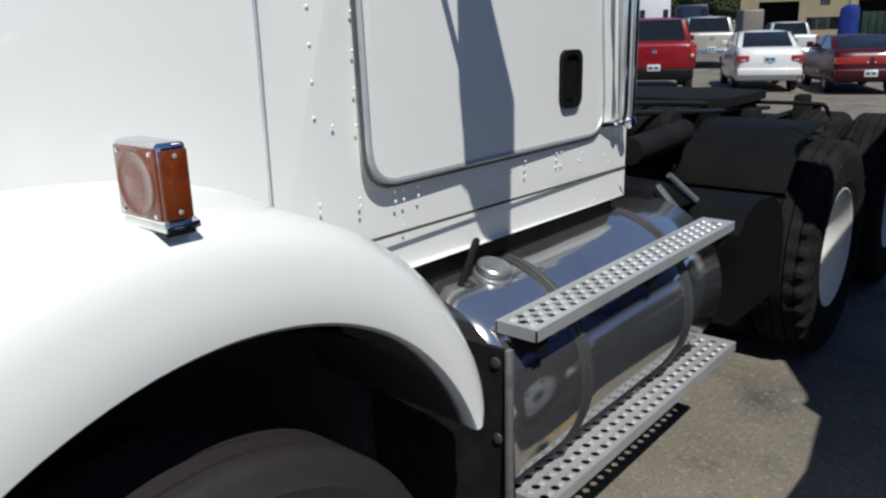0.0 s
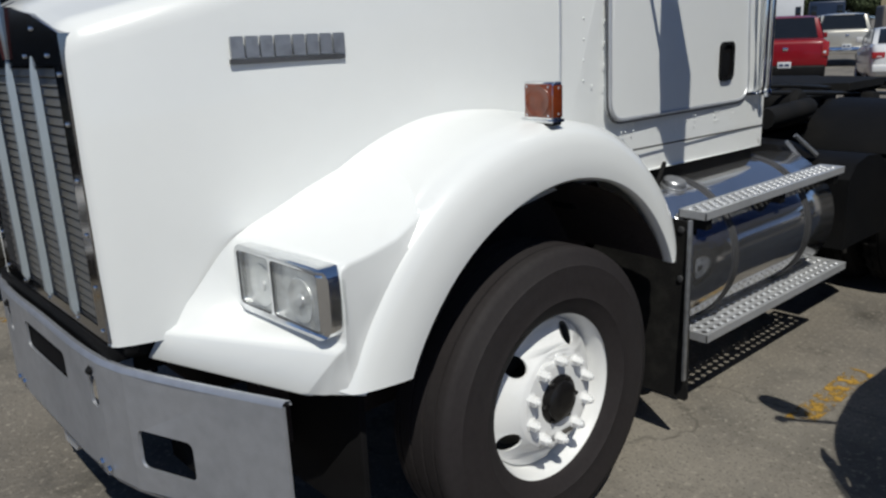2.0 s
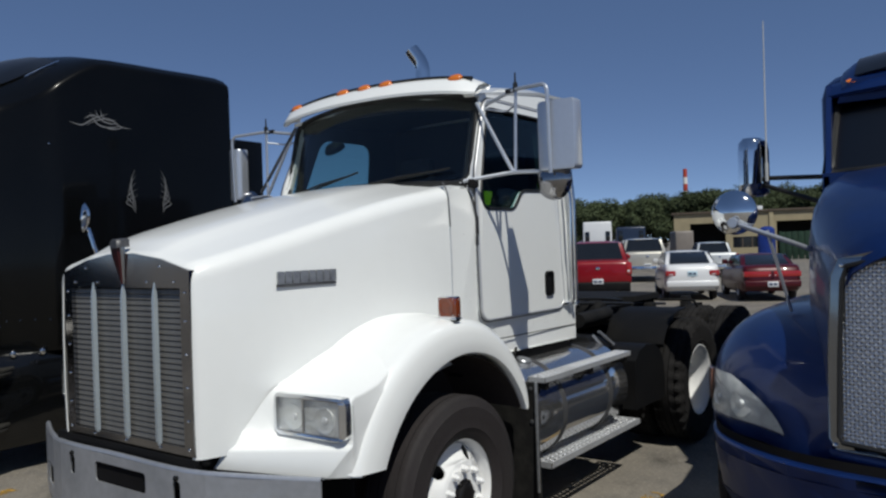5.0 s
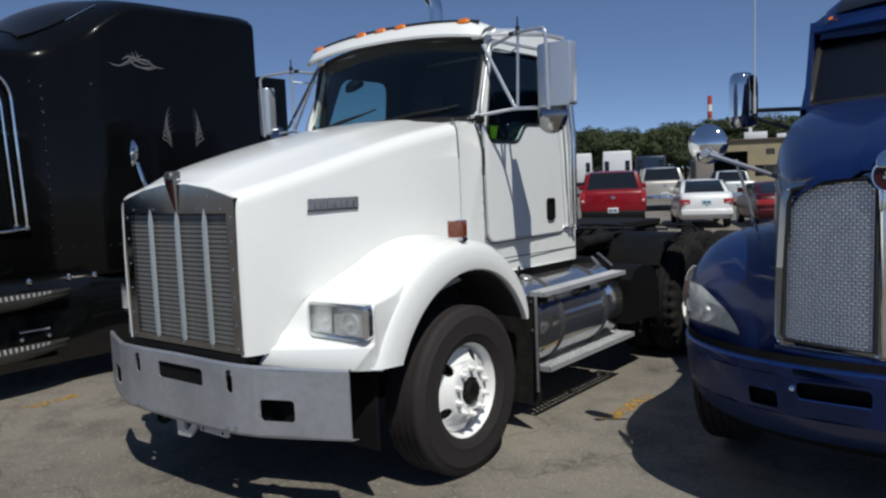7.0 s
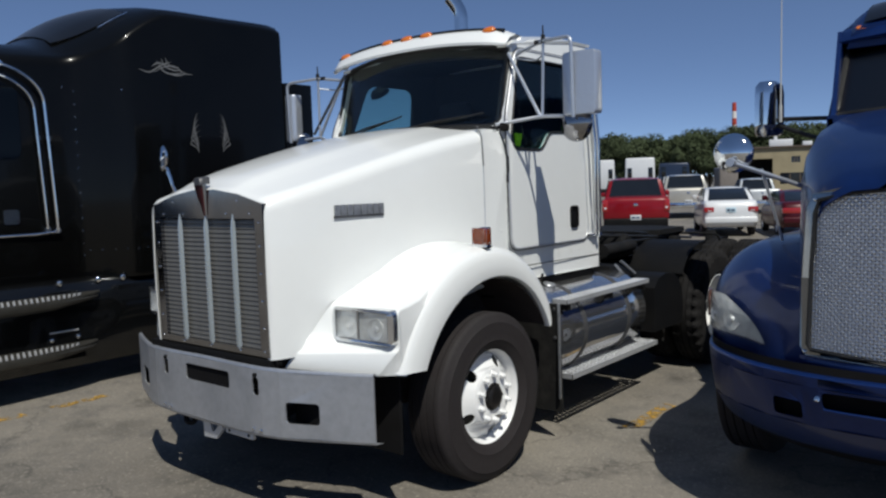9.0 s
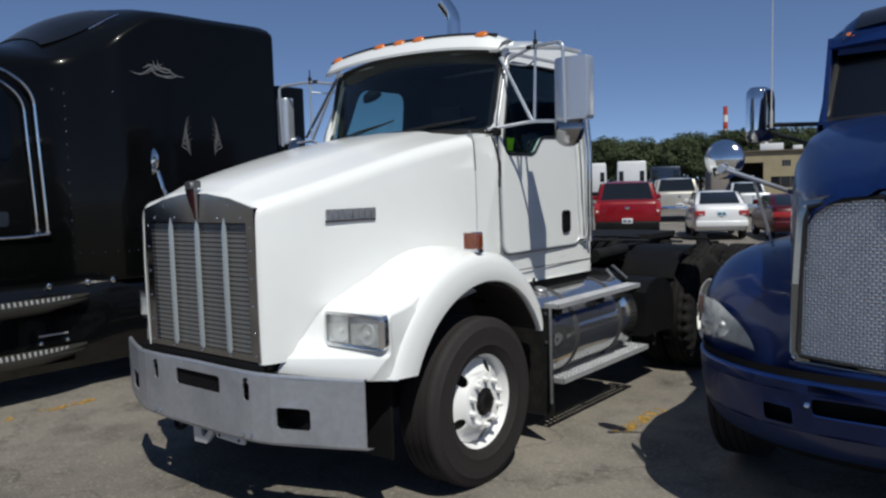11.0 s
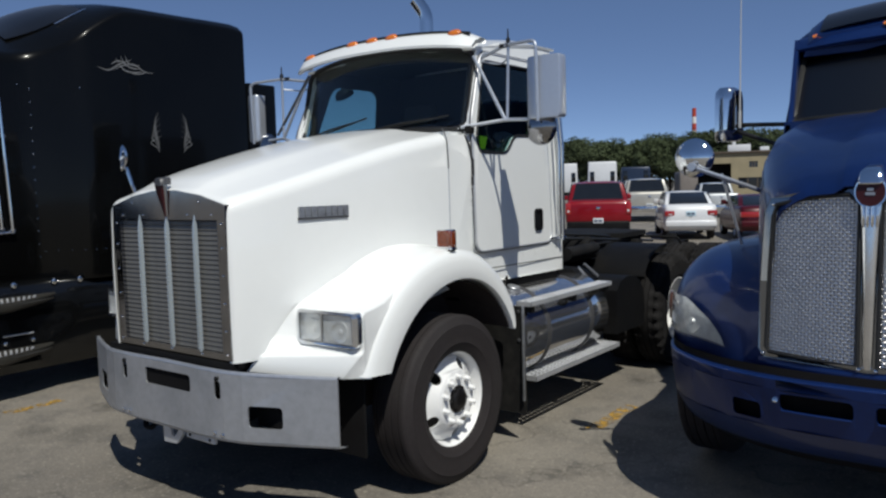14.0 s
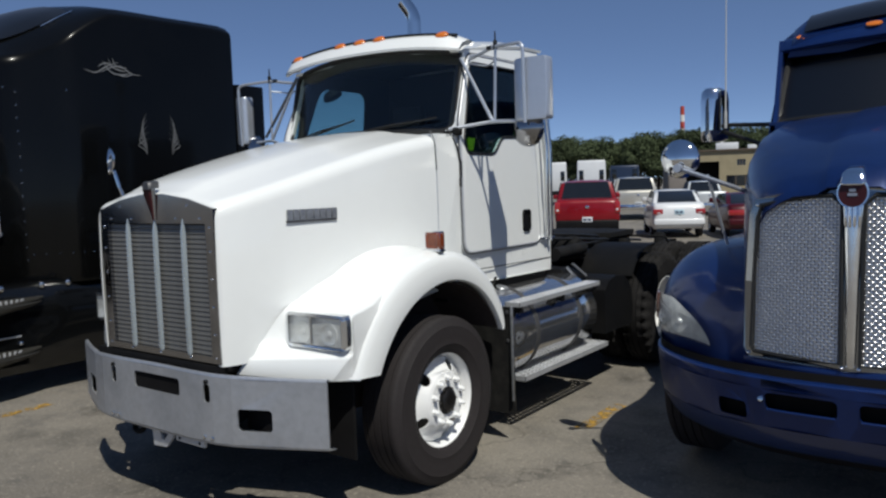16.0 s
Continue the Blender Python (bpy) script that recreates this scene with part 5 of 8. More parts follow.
# rivets on the cab side
bm = BM()
lathe(bm, [(0.0075, 0), (0.007, 0.002), (0.004, 0.0045), (0.001, 0.005)], (0, 0, 0), (1, 0, 0), 8)
rivet = mesh_of("rivet", bm, WHITE)
spots = [(0.478, z) for z in (1.25, 1.265, 1.44, 1.51, 1.58, 1.65, 1.72, 1.79, 1.86, 1.93)] + [(0.577, z) for z in (1.245, 1.262, 1.415, 1.49, 1.565, 1.64, 1.71, 1.78, 1.85, 1.92)]
spots += [(y, z) for y in (0.685, 0.712, 0.762) for z in (1.235, 1.258, 1.282)] + [(y, z) for y in (1.055, 1.20, 1.36) for z in (1.212, 1.232, 1.252)]
spots += [(1.13, 1.232), (1.385, 1.212), (1.385, 1.252), (1.49, 1.212), (1.51, 1.232), (1.64, 1.21), (1.67, 1.18), (0.52, 1.42)]
spots += [(0.71, 1.175), (1.05, 1.168), (1.30, 1.160), (1.59, 1.072)] + [(1.762, z) for z in span(1.12, 2.6, 14)]
for y, z in spots:
    shared("rivet", rivet, cab, (side_x(z) - cowl_in(y) - 0.0008, y, z), (0, 0, 0), 0.56)

# cab inside: dash, wheel, seats
bm = BM()
hexa(bm, [(-0.76, 0.50, 1.55), (0.76, 0.50, 1.55), (0.76, 0.82, 1.60), (-0.76, 0.82, 1.60), (-0.74, 0.50, 2.03), (0.74, 0.50, 2.03), (0.74, 0.78, 2.00), (-0.74, 0.78, 2.00)], 0.03)
part("dashboard", bm, INTERIOR, cab, "dark dashboard")
bm = BM()
c = Vector((0.38, 0.98, 2.02))
u, v, d = basis((0, -0.75, 0.66))
tube(bm, [c + (u * math.cos(a) + v * math.sin(a)) * 0.22 for a in span(0, 2 * math.pi, 33)[:-1]], 0.016, 8, True)
tube(bm, [c, c - d * 0.3], 0.03, 8)
tube(bm, [c - u * 0.21, c + u * 0.21], 0.012, 6)
part("steering_wheel", bm, PLASTIC, cab)
for x in (0.40, -0.40):
    bm = BM()
    box(bm, x - 0.24, x + 0.24, 1.20, 1.66, 1.45, 1.58, 0.04)
    box(bm, x - 0.23, x + 0.23, 1.56, 1.70, 1.55, 2.22, 0.05)
    box(bm, x - 0.15, x + 0.15, 1.57, 1.68, 2.22, 2.40, 0.04)
    box(bm, x - 0.10, x + 0.10, 1.30, 1.55, 1.11, 1.46, 0.02)
    part("seat", bm, SEAT, cab, "dark grey cloth cab seat")
bm = BM()
rows = []
for z in span(1.90, 2.05, 7):
    rows.append([(0.735 + 0.012 * math.sin(9 * t + 30 * z), 0.80 + 0.10 * t, z) for t in span(0, 1, 9)])
loft(bm, rows)
ve = part("safety_vest", bm, VEST, cab, "yellow-green safety cloth behind the side window", 80)
thicken(ve, 0.006)

# mirrors
for s in (1, -1):
    def S(p):
        return (s * p[0], p[1], p[2])
    wide = 1.0 if s > 0 else 0.5
    bm = BM()
    # curved back of the housing
    rows = []
    for z, k in ((2.118, 0.90), (2.126, 0.98), (2.14, 1.0), (2.47, 1.0), (2.484, 0.98), (2.492, 0.90)):
        rows.append([(s * (1.350 + a * k * wide), 0.625 + b, z) for a, b in ((-0.128, 0.075), (-0.128, 0.03), (-0.120, 0.008), (-0.09, -0.006), (-0.040, -0.016), (0.03, -0.013), (0.100, 0.0), (0.108, 0.012), (0.108, 0.075))])
    loft(bm, rows, True, (True, True))
    arm = part("mirror", bm, MIRROR_BACK, white, "brushed rectangular west-coast mirror", 40)
    b = BM()
    box(b, min(s * (1.350 - 0.1 * wide), s * (1.350 + 0.1 * wide)), max(s * (1.350 - 0.1 * wide), s * (1.350 + 0.1 * wide)), 0.698, 0.706, 2.13, 2.48)
    part("mirror_glass", b, CHROME, arm)
    b = BM()
    lathe(b, [(0.106, -0.012), (0.113, -0.006), (0.113, 0.006), (0.105, 0.026), (0.085, 0.047), (0.051, 0.063), (0.020, 0.069), (0.002, 0.070)], (s * 1.285, 0.70, 2.070), (-0.1 * s, -1, 0), 36)
    part("convex_mirror", b, SHELL, arm, "round satin steel convex mirror", 60)
    for pts, r in (([(0.80, 0.52, 2.090), (1.046, 0.672, 2.130), (1.36, 0.665, 2.112)], 0.011), ([(0.765, 0.80, 2.555), (1.055, 0.690, 2.600), (1.318, 0.585, 2.580), (1.318, 0.588, 2.45), (1.318, 0.600, 2.10)], 0.011),
                   ([(0.785, 0.70, 2.56), (1.040, 0.672, 2.130)], 0.011), ([(1.060, 0.692, 2.62), (1.050, 0.680, 2.128)], 0.009), ([(0.79, 0.78, 2.535), (0.93, 0.80, 2.50), (1.06, 0.70, 2.52)], 0.006)):
        b = BM()
        tube(b, rounded([S(p) for p in pts], 0.05), r, 8)
        part("mirror_arm", b, MIRROR_BACK, arm, "bright steel mirror arm")
    if s < 0:
        b = BM()
        tube(b, [(-0.745, 0.69, 2.59), (-1.12, 0.68, 2.16)], 0.011, 8)
        part("mirror_arm", b, STRAP, arm, "dull steel mirror arm")
    b = BM()
    lathe(b, [(0.014, 0), (0.014, 0.05), (0.006, 0.055), (0.004, 0.11)], S((1.060, 0.69, 2.585)), (0, 0, 1), 8)
    box(b, min(s * 0.99, s * 1.05), max(s * 0.99, s * 1.05), 0.69, 0.715, 2.585, 2.61, 0.004)
    part("antenna_mount", b, GASKET, arm)
    b = BM()
    box(b, min(s * 0.825, s * 0.862), max(s * 0.825, s * 0.862), 0.52, 0.59, 2.05, 2.10, 0.01)
    part("arm_foot", b, FRAME, arm)

# round fender mirror on the far side
bm = BM()
lathe(bm, [(0.002, -0.035), (0.05, -0.03), (0.088, -0.008), (0.092, 0.0), (0.086, 0.006), (0.0, 0.004)], (-1.22, -0.62, 1.965), (-0.75, -1, 0.1), 28)
fm = part("fender_mirror", bm, CHROME, white, "round chrome fender mirror on a stalk")
bm = BM()
tube(bm, rounded([(-1.21, -0.60, 1.90), (-1.15, -0.58, 1.72), (-1.02, -0.45, 1.24)], 0.1), 0.012, 8)
tube(bm, [(-1.15, -0.58, 1.72), (-0.85, -0.30, 1.34)], 0.008, 8)
part("stalk", bm, CHROME, fm)

# exhaust stack
bm = BM()
tube(bm, rounded([(-0.683, 2.10, 1.0), (-0.683, 2.10, 3.27), (-0.765, 2.06, 3.40)], 0.12, 8), 0.063, 24, caps=False)
st = part("exhaust_stack", bm, CHROME, white, "chrome exhaust stack with a curved tip", 60)
thicken(st, 0.004)
bm = BM()
lathe(bm, [(0.08, 0), (0.11, 0.02), (0.11, 1.08), (0.08, 1.10)], (-0.66, 2.10, 1.35), (0, 0, 1), 28)
part("muffler", bm, CHROME, st, "chrome muffler guard")

# ---- black sleeper truck ----
BX = -3.38
black = thing("sleeper_truck", "glossy black-green sleeper truck with chrome steps and silver scroll decals", "truck", (BX, 0, 0))


def black_row(y, w, e, c, low=1.06, inset=0.0):
    r = lerp([(-0.7, 0.12), (-0.45, 0.07)], y)
    half = [(w - 0.03, low), (w, low + 0.08), (w, low + 0.6), (w - 0.005, e - r)]
    for k in range(1, 6):
        a = radians(90 * k / 5)
        half.append((w - 0.005 - r + r * math.cos(a), e - r + r * math.sin(a) + (0.02 if k == 5 else 0)))
    for k in (0.62, 0.4, 0.2):
        half.append((w * k, c - (c - e) * k**2.2))
    return [(BX + x, y, z) for x, z in half] + [(BX, y, c)] + [(BX - x, y, z) for x, z in reversed(half)]


shape_w = [(-2.0, 0.80), (-1.2, 0.865), (-0.72, 0.885), (-0.60, 0.915), (-0.50, 0.99), (-0.38, 1.115), (-0.30, 1.165), (-0.22, 1.178), (0.15, 1.18), (1.15, 1.18), (1.26, 1.172)]
shape_e = [(-2.0, 2.75), (-1.2, 2.82), (-0.75, 2.845), (-0.62, 2.855), (-0.44, 2.905), (-0.235, 3.055), (-0.08, 3.16), (0.06, 3.222), (0.3, 3.238), (0.6, 3.242), (1.15, 3.25), (1.26, 3.235)]
shape_c = [(-2.0, 2.87), (-1.2, 2.955), (-0.82, 2.985), (-0.66, 3.065), (-0.40, 3.245), (-0.13, 3.355), (0.25, 3.40), (0.5, 3.41), (1.15, 3.37), (1.26, 3.33)]
bm = BM()
rows = [black_row(y, smooth(shape_w, y), smooth(shape_e, y), smooth(shape_c, y)) for y in span(-2.0, -0.8, 9) + span(-0.75, 0.3, 36) + span(0.36, 1.26, 10)]
rows.append(black_row(1.275, 1.155, 3.215, 3.31))
rows.append(black_row(1.285, 1.11, 3.14, 3.24))
loft(bm, rows, caps=(True, True))
body = part("body", bm, BLACK, black, "glossy black cab and sleeper shell", 40)
def roof_at(u, y):
    """A point on the raised roof: u runs from the centre line (0) to the edge (1)."""
    w, e, c = smooth(shape_w, y), smooth(shape_e, y), smooth(shape_c, y)
    return (BX + u * w, y, lerp([(0, c), (0.2, c - (c - e) * 0.2**2.2), (0.4, c - (c - e) * 0.4**2.2), (0.62, c - (c - e) * 0.62**2.2), (0.93, e + 0.02)], abs(u)))


bm = BM()
rows = []
for y in span(-0.66, -0.14, 9):
    rows.append([Vector(roof_at(u * 0.74, y)) + Vector((0, -0.006, 0.009)) for u in span(-1, 1, 15)])
loft(bm, rows)
w = part("roof_window", bm, DUSTY_GLASS, black, "dark window in the raised roof", 80)
thicken(w, 0.006)
for s in (1, -1):
    bm = BM()
    tube(bm, [Vector(roof_at(s * 0.77, y)) + Vector((0, -0.008, 0.012)) for y in span(-0.36, -0.12, 7)], 0.006, 6)
    part("window_trim", bm, BEZEL, w, "bright trim beside the roof window")
# side extender behind the sleeper
for s in (1, -1):
    bm = BM()
    box(bm, BX + s * 1.155 - 0.02, BX + s * 1.155 + 0.02, 1.275, 1.62, 1.1, 2.74, 0.015)
    part("side_extender", bm, BLACK, black, "black side extender")
    # chassis fairing with its rounded top
    bm = BM()
    rows = []
    for y, k, dx in ((-2.02, 0.0, -0.07), (-1.98, 1.0, -0.07), (-0.95, 1.0, -0.07), (-0.80, 1.0, -0.067), (-0.70, 1.0, -0.055), (-0.61, 1.0, -0.034), (-0.53, 1.0, -0.016), (-0.44, 1.0, -0.004), (-0.34, 1.0, 0.0), (0.4, 1.0, 0.0), (1.2, 1.0, 0.0), (1.25, 0.6, 0.0)):
        rows.append([(BX + s * (x + dx * (1.0 if z > 0.5 else 0.1)), y, z) for x, z in ((0.80, 1.085), (0.97 + 0.02 * k, 1.08), (1.025 + 0.03 * k, 1.068), (1.060 + 0.03 * k, 1.045), (1.085 + 0.03 * k, 1.00), (1.104 + 0.03 * k, 0.92), (1.120 + 0.03 * k, 0.80), (1.130 + 0.02 * k, 0.62), (1.115, 0.48), (1.07, 0.41), (0.80, 0.40))])
    loft(bm, rows, caps=(True, True))
    part("chassis_fairing", bm, FAIRING, black, "black chassis fairing", 40)
    # tapered chrome steps with tread holes
    for z, y1 in ((0.955, -0.62), (0.572, -0.66)):
        def tread(u, v, d, z=z):
            return (BX + s * u, v, z + 0.22 * (1.235 - u) - d)
        bm = BM()
        plate(bm, [(1.10, -2.0), (1.235, -2.0), (1.235, y1 - 0.50), (1.215, y1 - 0.28), (1.16, y1 - 0.08), (1.12, y1), (1.10, y1), (1.10, -2.0)][:-1], [], tread, 0.012)
        st_ = part("step", bm, STEP_LIP, black, "dull tread step with bright ridges")
        bm = BM()
        for k in range(33):
            v = -1.96 + k * 0.040
            end = lerp([(y1 - 0.50, 1.222), (y1 - 0.28, 1.200), (y1 - 0.08, 1.145), (y1, 1.09)], v)
            if v < y1 - 0.06 and end > 1.165:
                hexa(bm, [tread(1.15, v, -0.001), tread(end, v - 0.022, -0.001), tread(end, v - 0.002, -0.001), tread(1.15, v + 0.020, -0.001), tread(1.15, v + 0.003, -0.012), tread(end, v - 0.019, -0.012), tread(end, v - 0.005, -0.012), tread(1.15, v + 0.017, -0.012)])
        part("tread_ridges", bm, BRUSHED, st_, "bright slanted tread ridges")
        rim_pts = [(1.235, -2.0, 0.075), (1.235, y1 - 0.50, 0.070), (1.215, y1 - 0.28, 0.052), (1.16, y1 - 0.08, 0.030), (1.10, y1, 0.012)]
        rim_pts = [tuple(smooth([(k, p[j]) for k, p in enumerate(rim_pts)], t) for j in range(3)) for t in span(0, 4, 17)]
        bm = BM()
        loft(bm, [[(BX + s * (u + a), v, z - 0.004 - b * h) for a, b in ((-0.02, 0.0), (0.004, 0.0), (0.010, 0.25), (0.002, 0.7), (-0.03, 1.0))] for u, v, h in rim_pts])
        thicken(part("step_lip", bm, STEP_LIP, st_, "dull rolled lip of the step", 60), 0.003)
    # front and rear tyres
    drive_wheel(black, BX + s * 1.16, 2.4, 0.52, s, CHROME)
    drive_wheel(black, BX + s * 1.16, 3.72, 0.52, s, CHROME)
    front_wheel(black, BX + s * 1.12, -2.75, 0.489, s)
    bm = BM()
    plate(bm, [(-3.3, 0.75), (4.6, 0.75), (4.6, 1.0), (-3.3, 0.95)], [], lambda u, v, d: (BX + s * (0.43 - d), u, v), 0.02)
    part("frame_rail", bm, FRAME, black)
for y in (2.4, 3.72, -2.75):
    bm = BM()
    cyl(bm, (BX - 0.8, y, 0.52), (BX + 0.8, y, 0.52), 0.08)
    part("axle", bm, FRAME, black)
bm = BM()
box(bm, BX - 0.40, BX + 0.40, -3.2, 1.3, 0.50, 1.06, 0.05)
part("underbody", bm, FRAME, black)
# sloping nose
bm = BM()
rows = []
for y, w, zc in ((-1.99, 0.80, 2.02), (-2.6, 0.74, 1.90), (-3.2, 0.62, 1.75), (-3.55, 0.50, 1.62), (-3.62, 0.46, 1.5)):
    half = [(w + 0.02, 0.95), (w, 1.4), (w - 0.02, zc - 0.14), (w - 0.10, zc - 0.04), (w * 0.5, zc - 0.01)]
    rows.append([(BX + x, y, z) for x, z in half] + [(BX, y, zc)] + [(BX - x, y, z) for x, z in reversed(half)])
loft(bm, rows, caps=(True, True))
part("hood", bm, BLACK, black, "black sloping hood", 40)
for s in (1, -1):
    bm = BM()
    rows = []
    for th in span(15, 165, 22):
        a = radians(th)
        rows.append([(BX + s * x, -2.75 + r * math.cos(a), 0.52 + r * math.sin(a)) for x, r in ((0.62, 0.90), (0.85, 0.80), (1.12, 0.74), (1.16, 0.68), (1.15, 0.62))])
    loft(bm, rows)
    f = part("fender", bm, BLACK, black, "black wheel-arch fender", 60)
    thicken(f, 0.01)
    # door outline, window, handle and rails
    SX = BX + s * 0.889
    def bside(u, v, d, s=s):
        return (BX + s * (smooth(shape_w, u) + 0.006 - d), u, v)
    bm = BM()
    plate(bm, [(p.x, p.y) for p in rounded([(-1.85, 2.02, 0), (-1.03, 2.02, 0), (-1.03, 2.56, 0), (-1.60, 2.55, 0)], 0.08, 5, True)], [], bside, 0.004)
    part("side_window", bm, DARK_GLASS, black, "dark tinted side window")
    bm = BM()
    for pts, r in (([(-1.95, 2.70), (-1.10, 2.725), (-0.86, 2.56), (-0.82, 1.465)], 0.0115), ([(-1.95, 2.625), (-1.14, 2.65), (-0.935, 2.50), (-0.895, 1.48)], 0.0095)):
        tube(bm, rounded([bside(u, v, -0.035) for u, v in pts], 0.16, 7), r, 8)
    tube(bm, [bside(-1.95, 1.445, -0.02), bside(-0.98, 1.445, -0.02), bside(-0.81, 1.46, -0.03)], 0.010, 8)
    for u, v in ((-0.82, 1.465), (-0.84, 2.18), (-0.915, 2.18), (-0.895, 1.48), (-1.15, 2.72)):
        lathe(bm, [(0.022, -0.01), (0.026, 0.0), (0.022, 0.03)], bside(u, v, -0.005), (s, 0, 0), 10)
    part("door_rail", bm, CHROME, black, "chrome grab rail round the door edge")
    bm = BM()
    plate(bm, rrect(-1.19, -1.08, 1.53, 1.64, 0.02), [], bside, 0.02)
    part("door_handle", bm, DARK_SHELL, black, "dark chrome door handle")
    # chrome domes low on the fairing, added to give its sun glints
    for y, dx in ((-0.885, -0.068), (-0.60, -0.032), (-0.41, -0.002)):
        b = BM()
        lathe(b, [(0.024, 0), (0.024, 0.012), (0.021, 0.024), (0.014, 0.033), (0.006, 0.037), (0.001, 0.038)], (BX + s * (1.092 + dx), y, 1.056), (s * 0.6, -0.3, 0.75), 20)
        part("marker_lamp", b, CHROME, black, "small chrome dome shaped to give a sun glint", 80)
    for y in (-1.00, -0.80):
        b = BM()
        lathe(b, [(0.018, 0), (0.018, 0.01), (0.012, 0.022), (0.001, 0.027)], (BX + s * 1.092, y, 0.640), (s * 0.7, -0.3, 0.65), 16)
        part("marker_lamp", b, CHROME, black, "small chrome dome shaped to give a sun glint", 80)
    # solid bar in place of a pale reflection on the fairing
    b = BM()
    box(b, min(BX + s * 1.07, BX + s * 1.092), max(BX + s * 1.07, BX + s * 1.092), -1.01, -0.79, 0.690, 0.703, 0.004)
    part("reflection_bar", b, BRUSHED, black, "dull bright strip standing in for a reflection above the lower step")
bm = BM()
lathe(bm, [(0.007, 0), (0.006, 0.003), (0.001, 0.005)], (0, 0, 0), (1, 0, 0), 8)
rv = mesh_of("rivet", bm, CHROME)
for z in span(1.25, 2.55, 14):
    shared("rivet", rv, black, (BX + smooth(shape_w, -0.62), -0.62, z), scale=0.8)
for y in span(-0.58, -0.15, 7):
    shared("rivet", rv, black, (BX + smooth(shape_w, y), y, 1.29), scale=0.8)
for y, z in ((-0.70, 2.58), (-0.34, 2.56)):
    shared("rivet", rv, black, (BX + smooth(shape_w, y), y, z), scale=0.9)


def decal_curve(bm, pts, w0, n=26):
    """A thin tapering brush stroke of vinyl on the sleeper side."""
    ts = list(range(len(pts)))
    rows = []
    for i in range(n + 1):
        t = (len(pts) - 1) * i / n
        y, z = smooth([(k, p[0]) for k, p in zip(ts, pts)], t), smooth([(k, p[1]) for k, p in zip(ts, pts)], t)
        t2 = min(t + 0.05, len(pts) - 1)
        dy, dz = smooth([(k, p[0]) for k, p in zip(ts, pts)], t2) - y, smooth([(k, p[1]) for k, p in zip(ts, pts)], t2) - z
        ln = math.hypot(dy, dz) or 1
        w = w0 * math.sin(math.pi * min(max(i / n, 0.03), 0.97)) ** 0.7
        x = BX + smooth(shape_w, y) + 0.003
        rows.append([(x, y - dz / ln * w, z + dy / ln * w), (x, y + dz / ln * w, z - dy / ln * w)])
    loft(bm, rows)


bm = BM()
for pts in ([(-0.30, 2.72), (-0.15, 2.70), (0.0, 2.77), (0.18, 2.83)], [(-0.10, 2.70), (0.05, 2.76), (0.20, 2.78), (0.34, 2.72), (0.48, 2.71)], [(-0.05, 2.82), (0.05, 2.72), (0.2, 2.70), (0.34, 2.73)],
            [(0.02, 2.85), (0.08, 2.77), (0.2, 2.74), (0.30, 2.75)], [(0.08, 2.86), (0.12, 2.79), (0.22, 2.77), (0.28, 2.78)], [(0.10, 2.70), (0.25, 2.69), (0.38, 2.72)], [(-0.12, 2.76), (-0.02, 2.80), (0.10, 2.78)]):
    decal_curve(bm, [(0.045 + (y - 0.09) * 0.64, 2.765 + (z - 2.76) * 0.80) for y, z in pts], 0.006)
part("scroll_decal", bm, DECAL, black, "silver scroll decal")
for y0, s in ((0.315, 1), (0.545, -1)):
    bm = BM()
    for k in range(5):
        decal_curve(bm, [(y0 + s * 0.005 * k, 2.41 - 0.05 * k), (y0 - s * (0.035 + 0.012 * k), 2.33 - 0.045 * k), (y0 - s * 0.03, 2.23 - 0.03 * k), (y0, 2.14 - 0.02 * k)], 0.004)
    part("wing_decal", bm, DECAL, black, "silver wing decal")
bm = BM()
box(bm, BX + 1.178, BX + 1.184, 0.15, 0.36, 1.17, 1.20)
part("small_badge", bm, DECAL, black)
# exhaust stack and its twin behind the sleeper stay out of sight; cab windshield
def bshield(u, v, d):
    return (BX + 0.70 * u, -2.02 + 0.14 * u * u - d, 2.06 + 0.48 * v)


bm = grid(BM(), bshield, 12, 4, 0.01)
w = part("windshield", bm, DARK_GLASS, black, "dark windshield", 80)
thicken(w, 0.006)

# the truck is a little over its drawn size; its wheels stand on the ground
black.scale = (1.10, 1.148, 1.148)
black.location = (-4.371, 0.524, 0)
for ob in list(black.children):
    if ob.name.startswith(("wheel", "inner_wheel", "axle")):
        ob.scale = (0.97, 0.87, 0.87)
    else:
        ob.location.z -= 0.2233

# ---- blue truck ----
UX = 3.19
POLE_WHITE = mat("white_fibreglass", (0.42, 0.43, 0.44), 0.4, vary=0.05)
blue = thing("semi_truck", "metallic blue truck with a chrome mesh grille and aerodynamic nose", "truck", (UX, 0, 0))


def curve(pts, n):
    """Points resampled smoothly."""
    ts = list(range(len(pts)))
    tabs = [[(t, p[k]) for t, p in zip(ts, pts)] for k in range(len(pts[0]))]
    return [tuple(smooth(tab, t) for tab in tabs) for t in span(0, len(pts) - 1, n)]


def arch_z(y):
    d = abs(y - 1.32)
    return 0.52 + math.sqrt(max(0.0, 0.62**2 - d * d)) if d < 0.62 else 0.0


